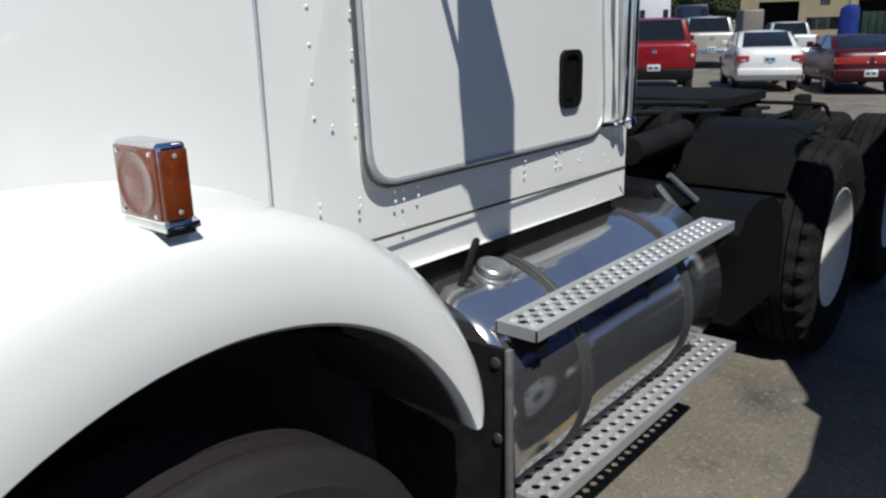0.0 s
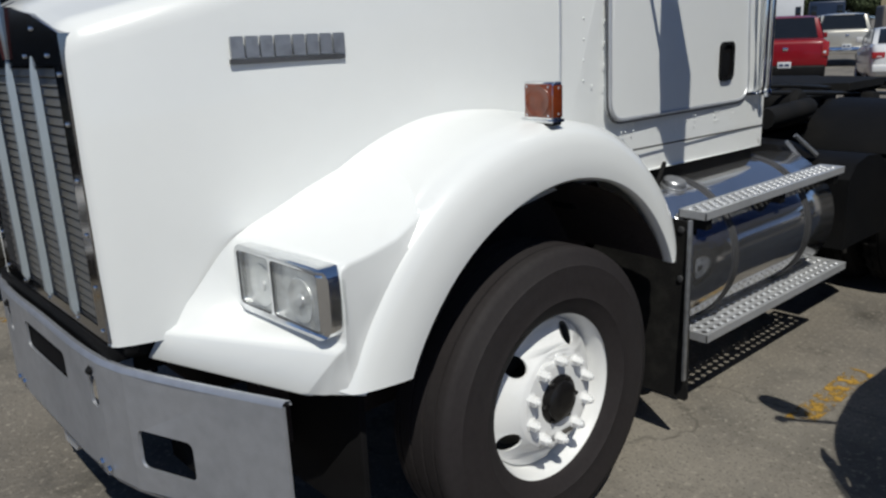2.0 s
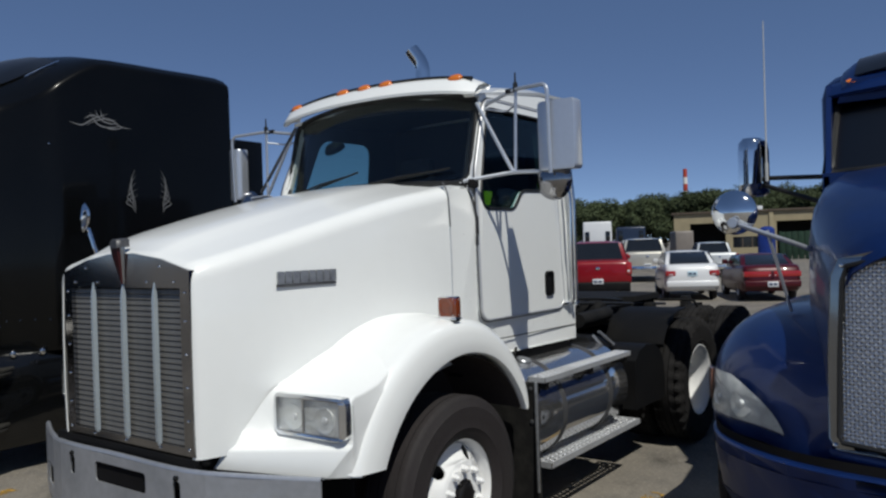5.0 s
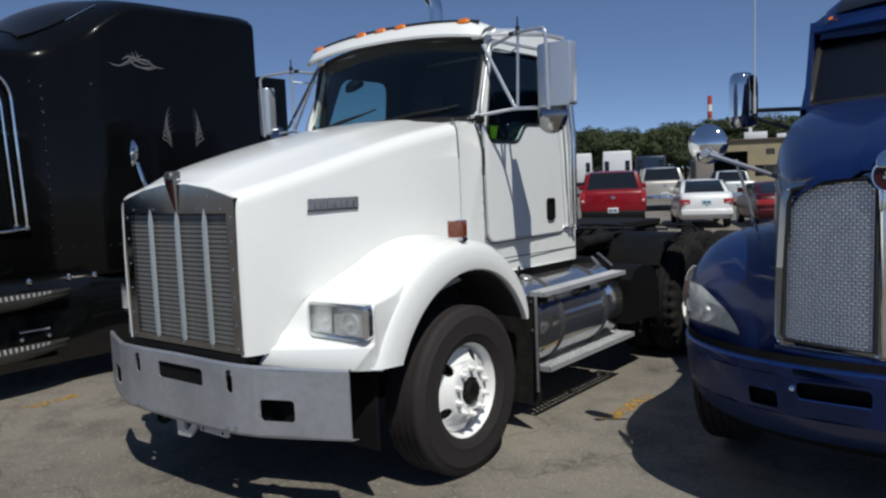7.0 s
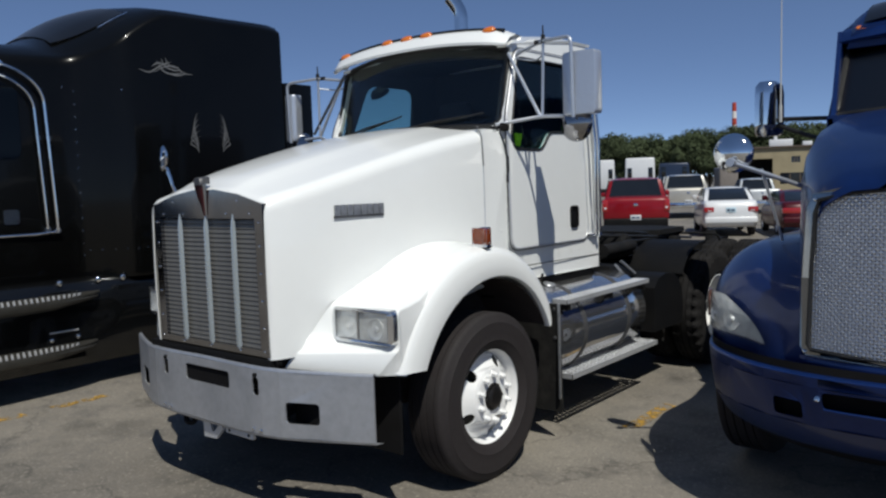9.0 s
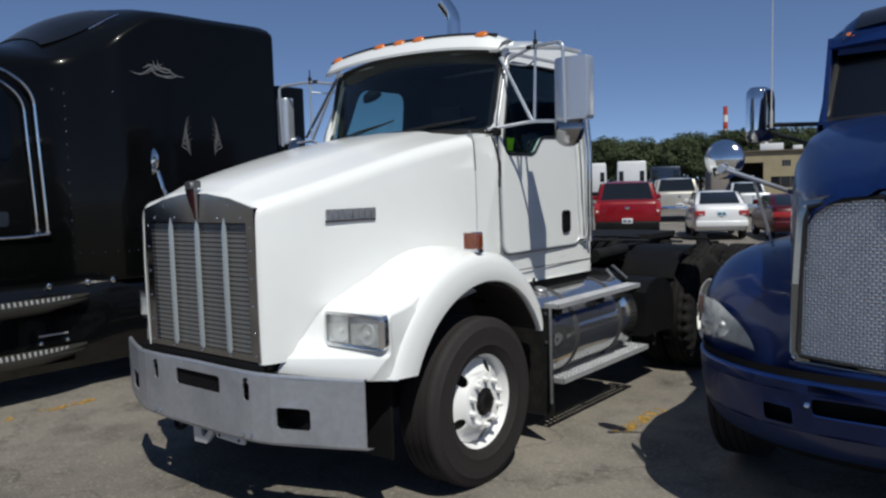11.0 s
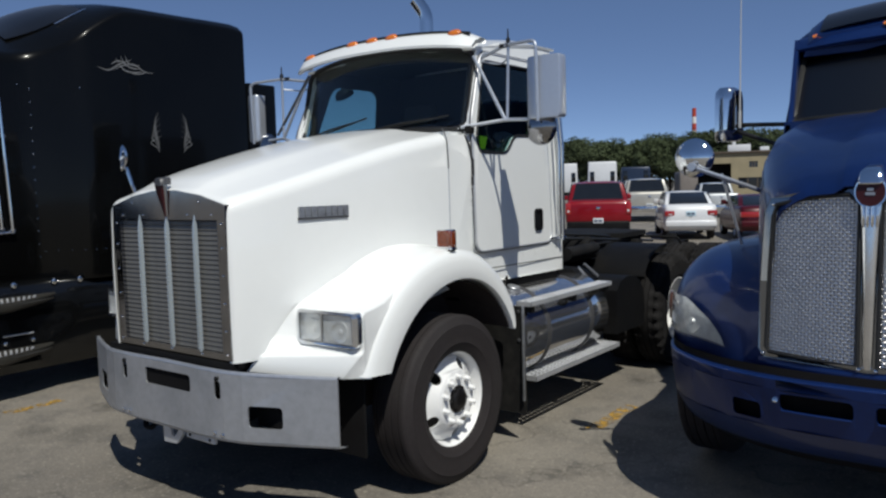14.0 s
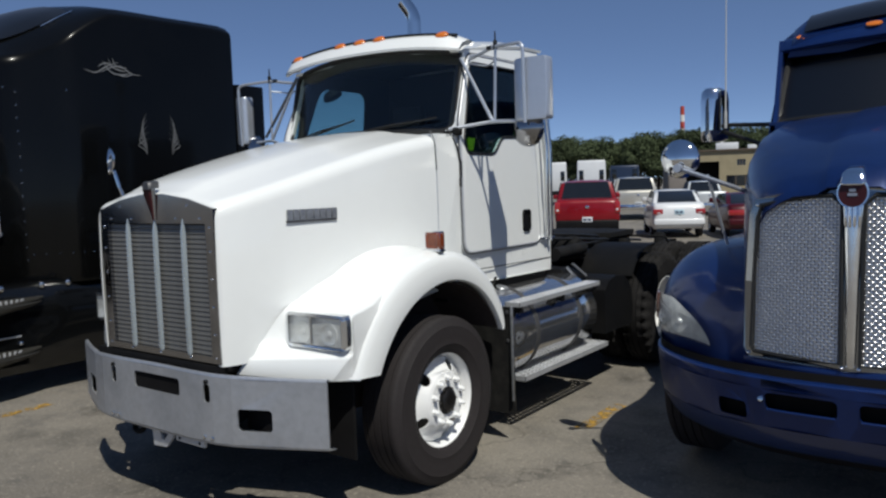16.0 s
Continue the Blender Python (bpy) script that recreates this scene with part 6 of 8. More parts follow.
HW = [(0.02, 0.435), (0.12, 0.470), (0.5, 0.575), (1.2, 0.715), (1.95, 0.80)]
HT = [(0.02, 1.650), (0.045, 1.682), (0.08, 1.712), (0.14, 1.748), (0.5, 1.872), (1.2, 2.02), (1.95, 2.115)]
bm = BM()
rows = []
def nose(x, z, y):
    """Bends the hood's front edge to the plan of the grille shell."""
    fade = max(0.0, 1.0 - max(0.0, y - 0.06) / 0.9)
    tuck = 0.045 * max(0.0, 1.0 - max(0.0, y - 0.022) / 0.12) * lerp([(0.34, 0.0), (0.42, 1.0)], abs(x)) * lerp([(1.50, 1.0), (1.66, 0.0)], z)
    return y + tuck + fade * (0.055 * (min(z, 1.72) - 0.9) + 0.10 * min(1.2, abs(x) / 0.45) ** 2 - 0.01)


for y in [0.022, 0.028, 0.038, 0.05, 0.065, 0.085, 0.11] + span(0.14, 1.95, 24):
    w_, t_ = smooth(HW, y), smooth(HT, y)
    half = [(w_ + 0.02, 0.92), (w_ + 0.005, 1.25), (w_, t_ - 0.30), (w_ - 0.02, t_ - 0.18), (w_ - 0.07, t_ - 0.085), (w_ - 0.15, t_ - 0.035), (w_ * 0.55, t_ - 0.015), (w_ * 0.32, t_ - 0.006), (w_ * 0.26, t_ + 0.012), (0.10, t_ + 0.022)]
    rows.append([(UX + x, nose(x, z, y), z) for x, z in half] + [(UX, nose(0, t_, y), t_ + 0.024)] + [(UX - x, nose(x, z, y), z) for x, z in reversed(half)])
loft(bm, rows)
h = part("hood", bm, BLUE, blue, "metallic blue sloping hood", 40)
thicken(h, 0.006)
for s in (1, -1):
    levels = [
        (0.840, [(0.455, 0.165), (0.60, 0.225), (0.76, 0.36), (0.94, 0.50), (1.06, 0.68), (1.13, 0.92), (1.16, 1.3), (1.16, 1.7), (1.15, 2.0)]),
        (1.00, [(0.455, 0.172), (0.60, 0.235), (0.76, 0.37), (0.94, 0.51), (1.07, 0.69), (1.14, 0.93), (1.17, 1.3), (1.17, 1.7), (1.16, 2.0)]),
        (1.10, [(0.455, 0.20), (0.60, 0.275), (0.76, 0.40), (0.92, 0.53), (1.055, 0.71), (1.13, 0.95), (1.16, 1.3), (1.16, 1.7), (1.15, 2.0)]),
        (1.20, [(0.47, 0.30), (0.60, 0.36), (0.75, 0.46), (0.89, 0.58), (1.02, 0.76), (1.10, 0.98), (1.13, 1.3), (1.13, 1.7), (1.12, 2.0)]),
        (1.29, [(0.50, 0.46), (0.61, 0.50), (0.73, 0.58), (0.85, 0.70), (0.96, 0.86), (1.03, 1.05), (1.06, 1.35), (1.06, 1.7), (1.05, 2.0)]),
        (1.345, [(0.53, 0.62), (0.62, 0.66), (0.71, 0.73), (0.80, 0.84), (0.88, 0.98), (0.93, 1.14), (0.96, 1.4), (0.96, 1.7), (0.95, 2.0)]),
        (1.37, [(0.56, 0.80), (0.62, 0.84), (0.67, 0.90), (0.72, 0.99), (0.76, 1.10), (0.79, 1.24), (0.82, 1.45), (0.82, 1.7), (0.80, 2.0)]),
        (1.385, [(0.58, 0.95), (0.60, 0.98), (0.61, 1.03), (0.62, 1.10), (0.63, 1.2), (0.64, 1.3), (0.66, 1.5), (0.68, 1.7), (0.70, 2.0)]),
    ]
    bm = BM()
    rows = []
    for i in range(22):
        t = (len(levels) - 1) * i / 21
        z = smooth([(k, lv[0]) for k, lv in enumerate(levels)], t)
        row = []
        for j in range(9):
            row.append((smooth([(k, lv[1][j][0]) for k, lv in enumerate(levels)], t), smooth([(k, lv[1][j][1]) for k, lv in enumerate(levels)], t), z))
        rows.append([(UX + s * x, y, max(zz, min(arch_z(y), 1.30) + 0.002 * i)) for x, y, zz in curve(row, 34)])
    loft(bm, rows)
    inner = [v for v in bm.verts if not any(len(e.link_faces) == 1 for e in v.link_edges)]
    for _ in range(14):
        bmesh.ops.smooth_vert(bm, verts=inner, factor=0.5, use_axis_x=True, use_axis_y=True, use_axis_z=True)
    f = part("fender", bm, BLUE, blue, "metallic blue flowing fender", 60)
    thicken(f, 0.006)
    # headlamp let into the fender corner
    bm = BM()
    rows = []
    for t in span(0, 1, 9):
        z = 0.905 + (1.105 - 0.905) * t
        a0, a1 = 0.64 + 0.28 * t**1.6, 1.075 - 0.02 * t
        row = []
        for u in span(0, 1, 13):
            x = a0 + (a1 - a0) * u
            y = smooth([(0.44, 0.07), (0.60, 0.21), (0.76, 0.365), (0.94, 0.505), (1.065, 0.685), (1.14, 0.93)], x) + 0.30 * max(0.0, z - 1.05) - 0.032 - 0.02 * math.sin(math.pi * u) * math.sin(math.pi * t)
            row.append((UX + s * x, y, z))
        rows.append(row)
    loft(bm, rows)
    lamp = part("headlamp", bm, LENS, blue, "clear swept-back headlamp", 80)
    thicken(lamp, 0.004)
    bm = BM()
    rows = []
    for t in span(0.02, 0.98, 9):
        z = 0.905 + (1.105 - 0.905) * t
        a0, a1 = 0.645 + 0.28 * t**1.6, 1.07 - 0.02 * t
        rows.append([(UX + s * x, smooth([(0.44, 0.07), (0.60, 0.21), (0.76, 0.365), (0.94, 0.505), (1.065, 0.685), (1.14, 0.93)], x) + 0.30 * max(0.0, z - 1.05) - 0.020, z) for x in span(a0, a1, 13)])
    loft(bm, rows)
    part("reflector", bm, REFLECTOR, lamp, "silver reflector", 80)
    for x, z, r in ((0.86, 0.985, 0.055), (0.985, 0.985, 0.04)):
        b = BM()
        y = smooth([(0.60, 0.21), (0.76, 0.365), (0.94, 0.505), (1.065, 0.685)], x)
        lathe(b, [(r * 1.15, 0.0), (r * 1.1, 0.006), (r * 0.7, 0.003), (r * 0.3, 0.004), (r * 0.22, 0.016), (0.004, 0.018)], (UX + s * x, y - 0.018, z), (s * 0.5, -0.85, 0.1), 20)
        part("projector", b, REFLECTOR, lamp)
    b = BM()
    loft(b, [[(UX + s * x, smooth([(0.94, 0.505), (1.065, 0.685), (1.14, 0.93)], x) - 0.056 + 0.30 * max(0.0, z - 1.05), z) for x in span(1.050, 1.083, 4)] for z in span(0.96, 1.10, 6)])
    thicken(part("corner_lens", b, DULL_AMBER, lamp, "dull amber corner of the headlamp", 80), 0.008)
    front_wheel(blue, UX + s * 1.10, 1.32, 0.52, s)
    bm = BM()
    box(bm, UX + s * 0.62 - 0.03, UX + s * 0.62 + 0.03, 0.78, 2.1, 0.45, 1.30)
    part("wheel_well", bm, PLASTIC, blue)
# chrome grille shell and woven mesh
def gface(u, v, d):
    return (UX + u, 0.035 + (v - 0.9) * 0.055 + 0.10 * (abs(u) / 0.45) ** 2 + d, v)


def gpane(s):
    return [(s * 0.038, 0.925), (s * 0.235, 0.925), (s * 0.408, 0.932), (s * 0.422, 0.955), (s * 0.415, 1.25), (s * 0.402, 1.54), (s * 0.383, 1.598), (s * 0.235, 1.630), (s * 0.085, 1.642), (s * 0.040, 1.60)]


bm = BM()
out = [(0.0, 0.897), (0.25, 0.897), (0.435, 0.902), (0.462, 0.94), (0.460, 1.25), (0.446, 1.56), (0.418, 1.625), (0.25, 1.660), (0.0, 1.672)]
for s in (1, -1):
    loop = [(s * x, z) for x, z in out]
    plate(bm, loop if s > 0 else loop[::-1], [gpane(s) if s < 0 else gpane(s)[::-1]], gface, 0.03)
bmesh.ops.remove_doubles(bm, verts=bm.verts, dist=0.0005)
bmesh.ops.bevel(bm, geom=[e for e in bm.edges if len(e.link_faces) == 2 and e.calc_face_angle(0) > 1.2], offset=0.008, segments=2, affect="EDGES", profile=0.5, clamp_overlap=True)
gr = part("grille", bm, DARK_SHELL, blue, "satin chrome grille shell with a bright woven mesh")
for s in (1, -1):
    bm = BM()
    x0, x1, z0, z1 = 0.040, 0.424, 0.926, 1.645

    def inside(x, z):
        return x < lerp([(0.92, 0.408), (0.96, 0.424), (1.25, 0.417), (1.54, 0.404), (1.60, 0.383), (1.632, 0.22), (1.645, 0.06)], z)
    PITCH, HALF = 0.0146, 0.0054
    for i in range(27):
        x = x0 + i * PITCH
        top_ = max([z for z in span(z0, z1, 60) if inside(x, z)] or [z0])
        zs = [z0 + 0.5 * PITCH * k for k in range(2 + int((top_ - z0) / (0.5 * PITCH)))]
        loft(bm, [[gface(s * (x + q * HALF), min(z, top_), 0.008 - 0.0035 * (1 - q * q) + 0.0022 * math.cos(math.pi * (k / 2 + i))) for q in (-1, -0.5, 0, 0.5, 1)] for k, z in enumerate(zs)])
    for k in range(52):
        z = z0 + k * PITCH
        if z > z1:
            break
        far = max([x for x in span(x0, x1, 40) if inside(x, z)] or [x0])
        xs_ = [x0 + 0.5 * PITCH * i for i in range(2 + int((far - x0) / (0.5 * PITCH)))]
        loft(bm, [[gface(s * min(x, far), z + q * HALF, 0.008 - 0.0035 * (1 - q * q) - 0.0022 * math.cos(math.pi * (i / 2 + k))) for q in (-1, -0.5, 0, 0.5, 1)] for i, x in enumerate(xs_)])
    part("woven_mesh", bm, MESH_WIRE, gr, "bright woven wire mesh", 80)
    bm = BM()
    plate(bm, gpane(s) if s > 0 else gpane(s)[::-1], [], lambda u, v, d: gface(u, v, 0.05 + d), 0.004)
    part("radiator", bm, GREASE, gr)
    bm = BM()
    tube(bm, [gface(u, v, -0.002) for u, v in gpane(s)], 0.010, 8, True)
    part("mesh_gasket", bm, GASKET, gr, "black rubber edge round the mesh")
bm = BM()
for k in (-0.026, -0.009, 0.009, 0.026):
    tube(bm, [gface(k, z, -0.031 + 14 * k * k) for z in (1.505, 1.515, 1.56, 1.60)], [0.002, 0.0065, 0.0065, 0.006], 8)
loft(bm, [[gface(math.sin(a) * w, z, 0.004 - 0.032 * q * math.cos(a)) for a in span(-1.57, 1.57, 13)] for z, w, q in ((0.905, 0.020, 0.1), (0.95, 0.021, 0.7), (1.3, 0.029, 0.9), (1.50, 0.036, 1), (1.585, 0.044, 1.0), (1.605, 0.047, 0.8))])
part("centre_bar", bm, BEZEL, gr, "chrome centre bar", 60)
for s in (1, -1):
    for u, v in ((0.437, 0.918), (0.032, 0.910), (0.40, 1.60)):
        b = BM()
        lathe(b, [(0.010, 0), (0.009, 0.006), (0.005, 0.010), (0.001, 0.011)], gface(s * u, v, -0.001), (0, -1, 0.1), 12)
        part("bolt", b, CHROME, gr, "", 80)
def oval(r0, r1, d0, d1):
    bm = BM()
    plate(bm, ring(0, 1.652, r0 * 0.76, 32, r0 * 0.84), [], lambda u, v, d: gface(u, v, d0 + d), d1)
    return bm


em = part("emblem", oval(0.080, 0.07, -0.034, 0.040), CHROME, gr, "oval emblem in chrome and dark red")
part("badge_face", oval(0.071, 0.05, -0.040, 0.012), RED_ENAMEL, em, "dark red emblem face")
for dz, hw in ((0.006, 0.012), (-0.012, 0.018)):
    bm = BM()
    plate(bm, rrect(-hw, hw, 1.650 + dz, 1.662 + dz, 0.003, 2), [], lambda u, v, d: gface(u, v, -0.0425 + d), 0.004)
    part("emblem_bar", bm, BADGE, em, "dull metal bar on the emblem")
bm = BM()
hexa(bm, [(UX - 0.052, 0.018, 1.680), (UX + 0.052, 0.018, 1.680), (UX + 0.046, 0.17, 1.690), (UX - 0.046, 0.17, 1.690), (UX - 0.042, 0.050, 1.742), (UX + 0.042, 0.050, 1.742), (UX + 0.036, 0.17, 1.770), (UX - 0.036, 0.17, 1.770)], 0.018, 3)
part("hood_ornament", bm, CHROME, gr)
# bumper: a wrap-round plan with slots
plan = curve([(0.0, -0.015), (0.30, -0.002), (0.58, 0.075), (0.80, 0.215), (0.955, 0.39), (1.045, 0.60), (1.085, 0.86)], 60)
cum = [0.0]
for p, q in zip(plan, plan[1:]):
    cum.append(cum[-1] + math.hypot(q[0] - p[0], q[1] - p[1]))
L = cum[-1]


def on_plan(u, v, d):
    s, a = (1 if u >= 0 else -1), abs(u)
    x, y = lerp(list(zip(cum, [p[0] for p in plan])), a), lerp(list(zip(cum, [p[1] for p in plan])), a)
    k = 0.20 * max(0.0, 0.82 - v) + 0.70 * max(0.0, 0.61 - v) + 0.12 * max(0.0, v - 0.82)
    k *= 1 - 0.7 * (a / L) ** 2
    return (UX + s * x * (1 - 0.5 * k), y + k + d * 0.9, v)


bm = BM()
cuts = [-L] + [-1.15, -1.0, -0.85, -0.62, -0.40, -0.355, -0.03, 0.03, 0.355, 0.40, 0.62, 0.85, 1.0, 1.15] + [L]
for a, b in zip(cuts, cuts[1:]):
    hs, m_ = [], abs((a + b) / 2)
    if 0.1 < m_ < 0.3 and b - a > 0.2:
        hs = [rrect(a + 0.012, b - 0.012, 0.690, 0.770, 0.022, 4)[::-1]]
    if 0.45 < m_ < 0.6:
        hs = [rrect(a + 0.04, b - 0.035, 0.625, 0.708, 0.02, 4)[::-1]]
    for v0, v1 in ((0.60, 0.785), (0.785, 0.830)):
        fine = span(a, b, max(2, round((b - a) / 0.035) + 1))
        plate(bm, [(u, v0) for u in fine] + [(u, v1) for u in fine[::-1]], hs if v0 == 0.60 else [], on_plan, 0.012)
# rounded top edge, tucked-under lower lip
along = sorted({round(u, 6) for a, b in zip(cuts, cuts[1:]) for u in span(a, b, max(2, round((b - a) / 0.035) + 1))})
loft(bm, [[on_plan(u, 0.830 + dz, dy) for u in along] for dz, dy in ((0.0, 0.0), (0.006, 0.006), (0.009, 0.016), (0.009, 0.05))])
loft(bm, [[on_plan(u, z, dy) for u in along] for z, dy in ((0.60, 0.0), (0.56, 0.0), (0.52, 0.003), (0.485, 0.010), (0.462, 0.024), (0.448, 0.045), (0.444, 0.08))])
bmesh.ops.remove_doubles(bm, verts=bm.verts, dist=0.0008)
bb = part("bumper", bm, BLUE, blue, "blue wrap-round bumper with air slots", 50)
bm = BM()
loft(bm, [[on_plan(u, 0.450 - 0.09 * t, 0.06 + 0.10 * t) for u in span(-L + 0.03, L - 0.03, 50)] for t in (0.0, 0.5, 1.0)])
thicken(part("valance", bm, PLASTIC, bb, "black valance under the bumper", 60), 0.006)
# dark sheet that paints the shade seen through the slots
bm = BM()
loft(bm, [[on_plan(u, v, 0.06) for u in span(-1.25, 1.25, 40)] for v in (0.60, 0.70, 0.82)])
part("slot_backing", bm, SHADOW_BOX, bb)
# dark band painted in for the shaded gap above the bumper
bm = BM()
loft(bm, [[on_plan(u, v, 0.045) for u in span(-L + 0.05, L - 0.05, 50)] for v in (0.82, 0.875)])
g_ = part("bumper_gap_filler", bm, SHADOW_BOX, bb)
for s in (1, -1):
    b = BM()
    tube(b, curve([on_plan(s * u, 0.690 + 0.0 * u, -0.004) for u in (0.05, 0.15, 0.25, 0.335)], 14), 0.007, 6)
    part("slot_trim", b, BLUE, bb)
    b = BM()
    lathe(b, [(0.014, 0), (0.012, 0.01), (0.002, 0.014)], on_plan(s * 0.360, 0.735, -0.002), (0, -1, 0.4), 10)
    part("bolt", b, CHROME, bb)
# blue apron between the grille and the bumper
bm = BM()
loft(bm, [[gface(u, v, d) for u in span(-0.46, 0.46, 21)] for v, d in ((0.845, 0.035), (0.848, 0.012), (0.858, 0.004), (0.885, 0.0), (0.900, 0.006))])
thicken(part("apron", bm, BLUE, blue, "blue apron under the grille", 60), 0.006)
# cab, visor, roof fairing and sleeper
bm = BM()
for s in (1, -1):
    plate(bm, [(1.93, 1.05), (3.35, 1.05), (3.35, 2.78), (2.42, 2.68), (2.03, 2.10), (1.93, 2.06)], [[(2.27, 2.08), (2.56, 2.56), (3.05, 2.58), (3.05, 2.08)]], lambda u, v, d: (UX + s * (0.770 + 0.06 * min(1, max(0, u - 1.95)) + 0.045 * max(0, v - 2.0) - d), u, v), 0.03)
box(bm, UX - 0.78, UX + 0.78, 1.93, 1.97, 1.05, 2.08)
cab2 = part("cab", bm, BLUE, blue, "metallic blue cab")
bm = BM()
box(bm, UX - 0.74, UX + 0.74, 2.4, 3.3, 1.1, 1.15)
box(bm, UX - 0.74, UX + 0.74, 3.28, 3.33, 1.1, 2.7)
box(bm, UX - 0.72, UX + 0.72, 2.05, 2.35, 1.7, 2.05, 0.03)
part("cab_lining", bm, INTERIOR, cab2)


def ushield(u, v, d):
    return (UX + (0.765 + 0.005 * v) * u, 1.99 + 0.10 * u * u + 0.40 * v - d, 2.085 + 0.02 * (1 - u * u) + 0.525 * v)


bm = grid(BM(), ushield, 16, 6)
w = part("windshield", bm, DUSTY_GLASS, cab2, "dark reflective windshield", 80)
thicken(w, 0.006)
bm = BM()
tube(bm, [ushield(u, 0, 0) for u in span(-1, 1, 17)] + [ushield(1, v, 0) for v in span(0.1, 1, 7)] + [ushield(u, 1, 0) for u in span(0.95, -1, 17)] + [ushield(-1, v, 0) for v in span(0.95, 0.1, 7)], 0.022, 8, True)
part("gasket", bm, GASKET, w)
for s in (1, -1):
    bm = BM()
    tube(bm, [ushield(s * 1.035, 0, -0.03), ushield(s * 1.035, 1, -0.035)], 0.026, 8)
    part("pillar", bm, GASKET, cab2, "black windshield pillar trim")
bm = BM()
rows = []
for dy, z in ((-0.02, 2.590), (-0.10, 2.585), (-0.115, 2.602), (-0.06, 2.665), (0.02, 2.70)):
    rows.append([(UX + 0.81 * u, 2.36 + 0.12 * u * u + dy, z + 0.02 * (1 - u * u)) for u in span(-1, 1, 21)])
loft(bm, rows)
vz = part("sun_visor", bm, BLUE, cab2, "blue sun visor", 60)
thicken(vz, 0.012)
for x in (-0.66, -0.22, 0.0, 0.22, 0.66):
    b = BM()
    u = x / 0.80
    y, z = 2.36 + 0.12 * u * u - 0.055, 2.672 + 0.03 * (1 - u * u)
    lathe(b, [(0.050, 0), (0.048, 0.014), (0.03, 0.022), (0.003, 0.025)], (UX + x, y, z), (0, -0.6, 0.8), 18)
    bmesh.ops.scale(b, vec=(1, 0.6, 0.6), space=Matrix.Translation((-UX - x, -y, -z)), verts=b.verts)
    part("marker_lamp", b, AMBER_LAMP, vz, "amber marker lamp")
bm = BM()
rows = []
for y, w_, e, c in ((2.36, 0.76, 2.69, 2.745), (2.46, 0.775, 2.76, 2.815), (2.60, 0.79, 2.825, 2.885), (2.80, 0.81, 2.875, 2.945), (3.1, 0.85, 2.915, 3.005), (3.36, 0.90, 2.935, 3.045), (3.46, 1.03, 2.91, 3.05), (3.52, 1.055, 2.92, 3.06), (5.2, 1.08, 2.98, 3.12)):
    half = [(w_, 2.55 if y < 3.3 else 1.05), (w_, e - 0.15), (w_ - 0.03, e - 0.05), (w_ - 0.10, e), (w_ * 0.5, c - 0.04)]
    rows.append([(UX + x, y, z) for x, z in half] + [(UX, y, c)] + [(UX - x, y, z) for x, z in reversed(half)])
loft(bm, rows, caps=(True, True))
part("sleeper", bm, BLUE, cab2, "blue sleeper with a sloped roof fairing", 40)
bm = BM()
rows = []
for t in span(0, 1, 6):
    y = 2.375 + 0.36 * t
    rows.append([(UX + (0.655 + 0.02 * t) * u, y - 0.010, lerp([(2.36, 2.745), (2.46, 2.815), (2.60, 2.885), (2.80, 2.945)], y) + 0.010 - 0.052 * u * u) for u in span(-1, 1, 13)])
loft(bm, rows)
w = part("skylight", bm, DUSTY_GLASS, cab2, "dark skylight in the roof fairing", 80)
thicken(w, 0.006)
# mirrors
for s in (-1, 1):
    bm = BM()
    rows = []
    for z, k in ((2.02, 0.75), (2.04, 0.95), (2.10, 1.0), (2.30, 1.0), (2.36, 0.92), (2.385, 0.6)):
        rows.append([(UX + s * (1.355 + 0.98 * a * k), 2.58 + 1.1 * b * k, 1.735 + (z - 0.045 - 1.735) * 1.12) for a, b in ((-0.10, 0.10), (-0.10, 0.03), (-0.07, -0.03), (0.0, -0.06), (0.07, -0.03), (0.10, 0.03), (0.10, 0.10))])
    loft(bm, rows, True, (True, True))
    mr = part("mirror", bm, CHROME, blue, "tall chrome aerodynamic mirror", 50)
    for pts, r in (([(0.85, 2.50, 2.10), (1.33, 2.62, 2.13)], 0.016), ([(0.85, 2.42, 1.92), (1.28, 2.60, 2.08)], 0.016)):
        b = BM()
        tube(b, [(UX + s * x, y, z) for x, y, z in pts], r, 8)
        part("mirror_arm", b, GASKET, mr, "black mirror arm")
    b = BM()
    lathe(b, [(0.011, 0.0), (0.011, 0.12), (0.006, 0.14), (0.0036, 1.10), (0.002, 1.12)], (UX + s * 1.245, 2.56, 2.10), (0.0, 0.02, 1), 8)
    if s < 0:
        part("antenna", b, POLE_WHITE, mr, "thin white whip antenna")
    b = BM()
    lathe(b, [(0.100, 0.03), (0.105, 0.008), (0.102, -0.004), (0.085, -0.020), (0.055, -0.036), (0.025, -0.044), (0.002, -0.046)], (UX + s * 0.925, 0.62, 1.835), (0, 1, 0), 36)
    fm2 = part("fender_mirror", b, CHROME, blue, "round chrome convex fender mirror on a tripod", 60)
    b = BM()
    tube(b, [(UX + s * 0.905, 0.535, 1.785), (UX + s * 0.69, 0.76, 1.68), (UX + s * 0.62, 0.86, 1.64)], 0.012, 8)
    tube(b, [(UX + s * 0.79, 0.66, 1.745), (UX + s * 0.73, 0.82, 1.36)], 0.008, 8)
    lathe(b, [(0.022, -0.02), (0.026, 0.0), (0.022, 0.02)], (UX + s * 0.905, 0.535, 1.785), (0, -1, 0), 10)
    part("stalk", b, MIRROR_BACK, fm2, "bright steel mirror stalk")
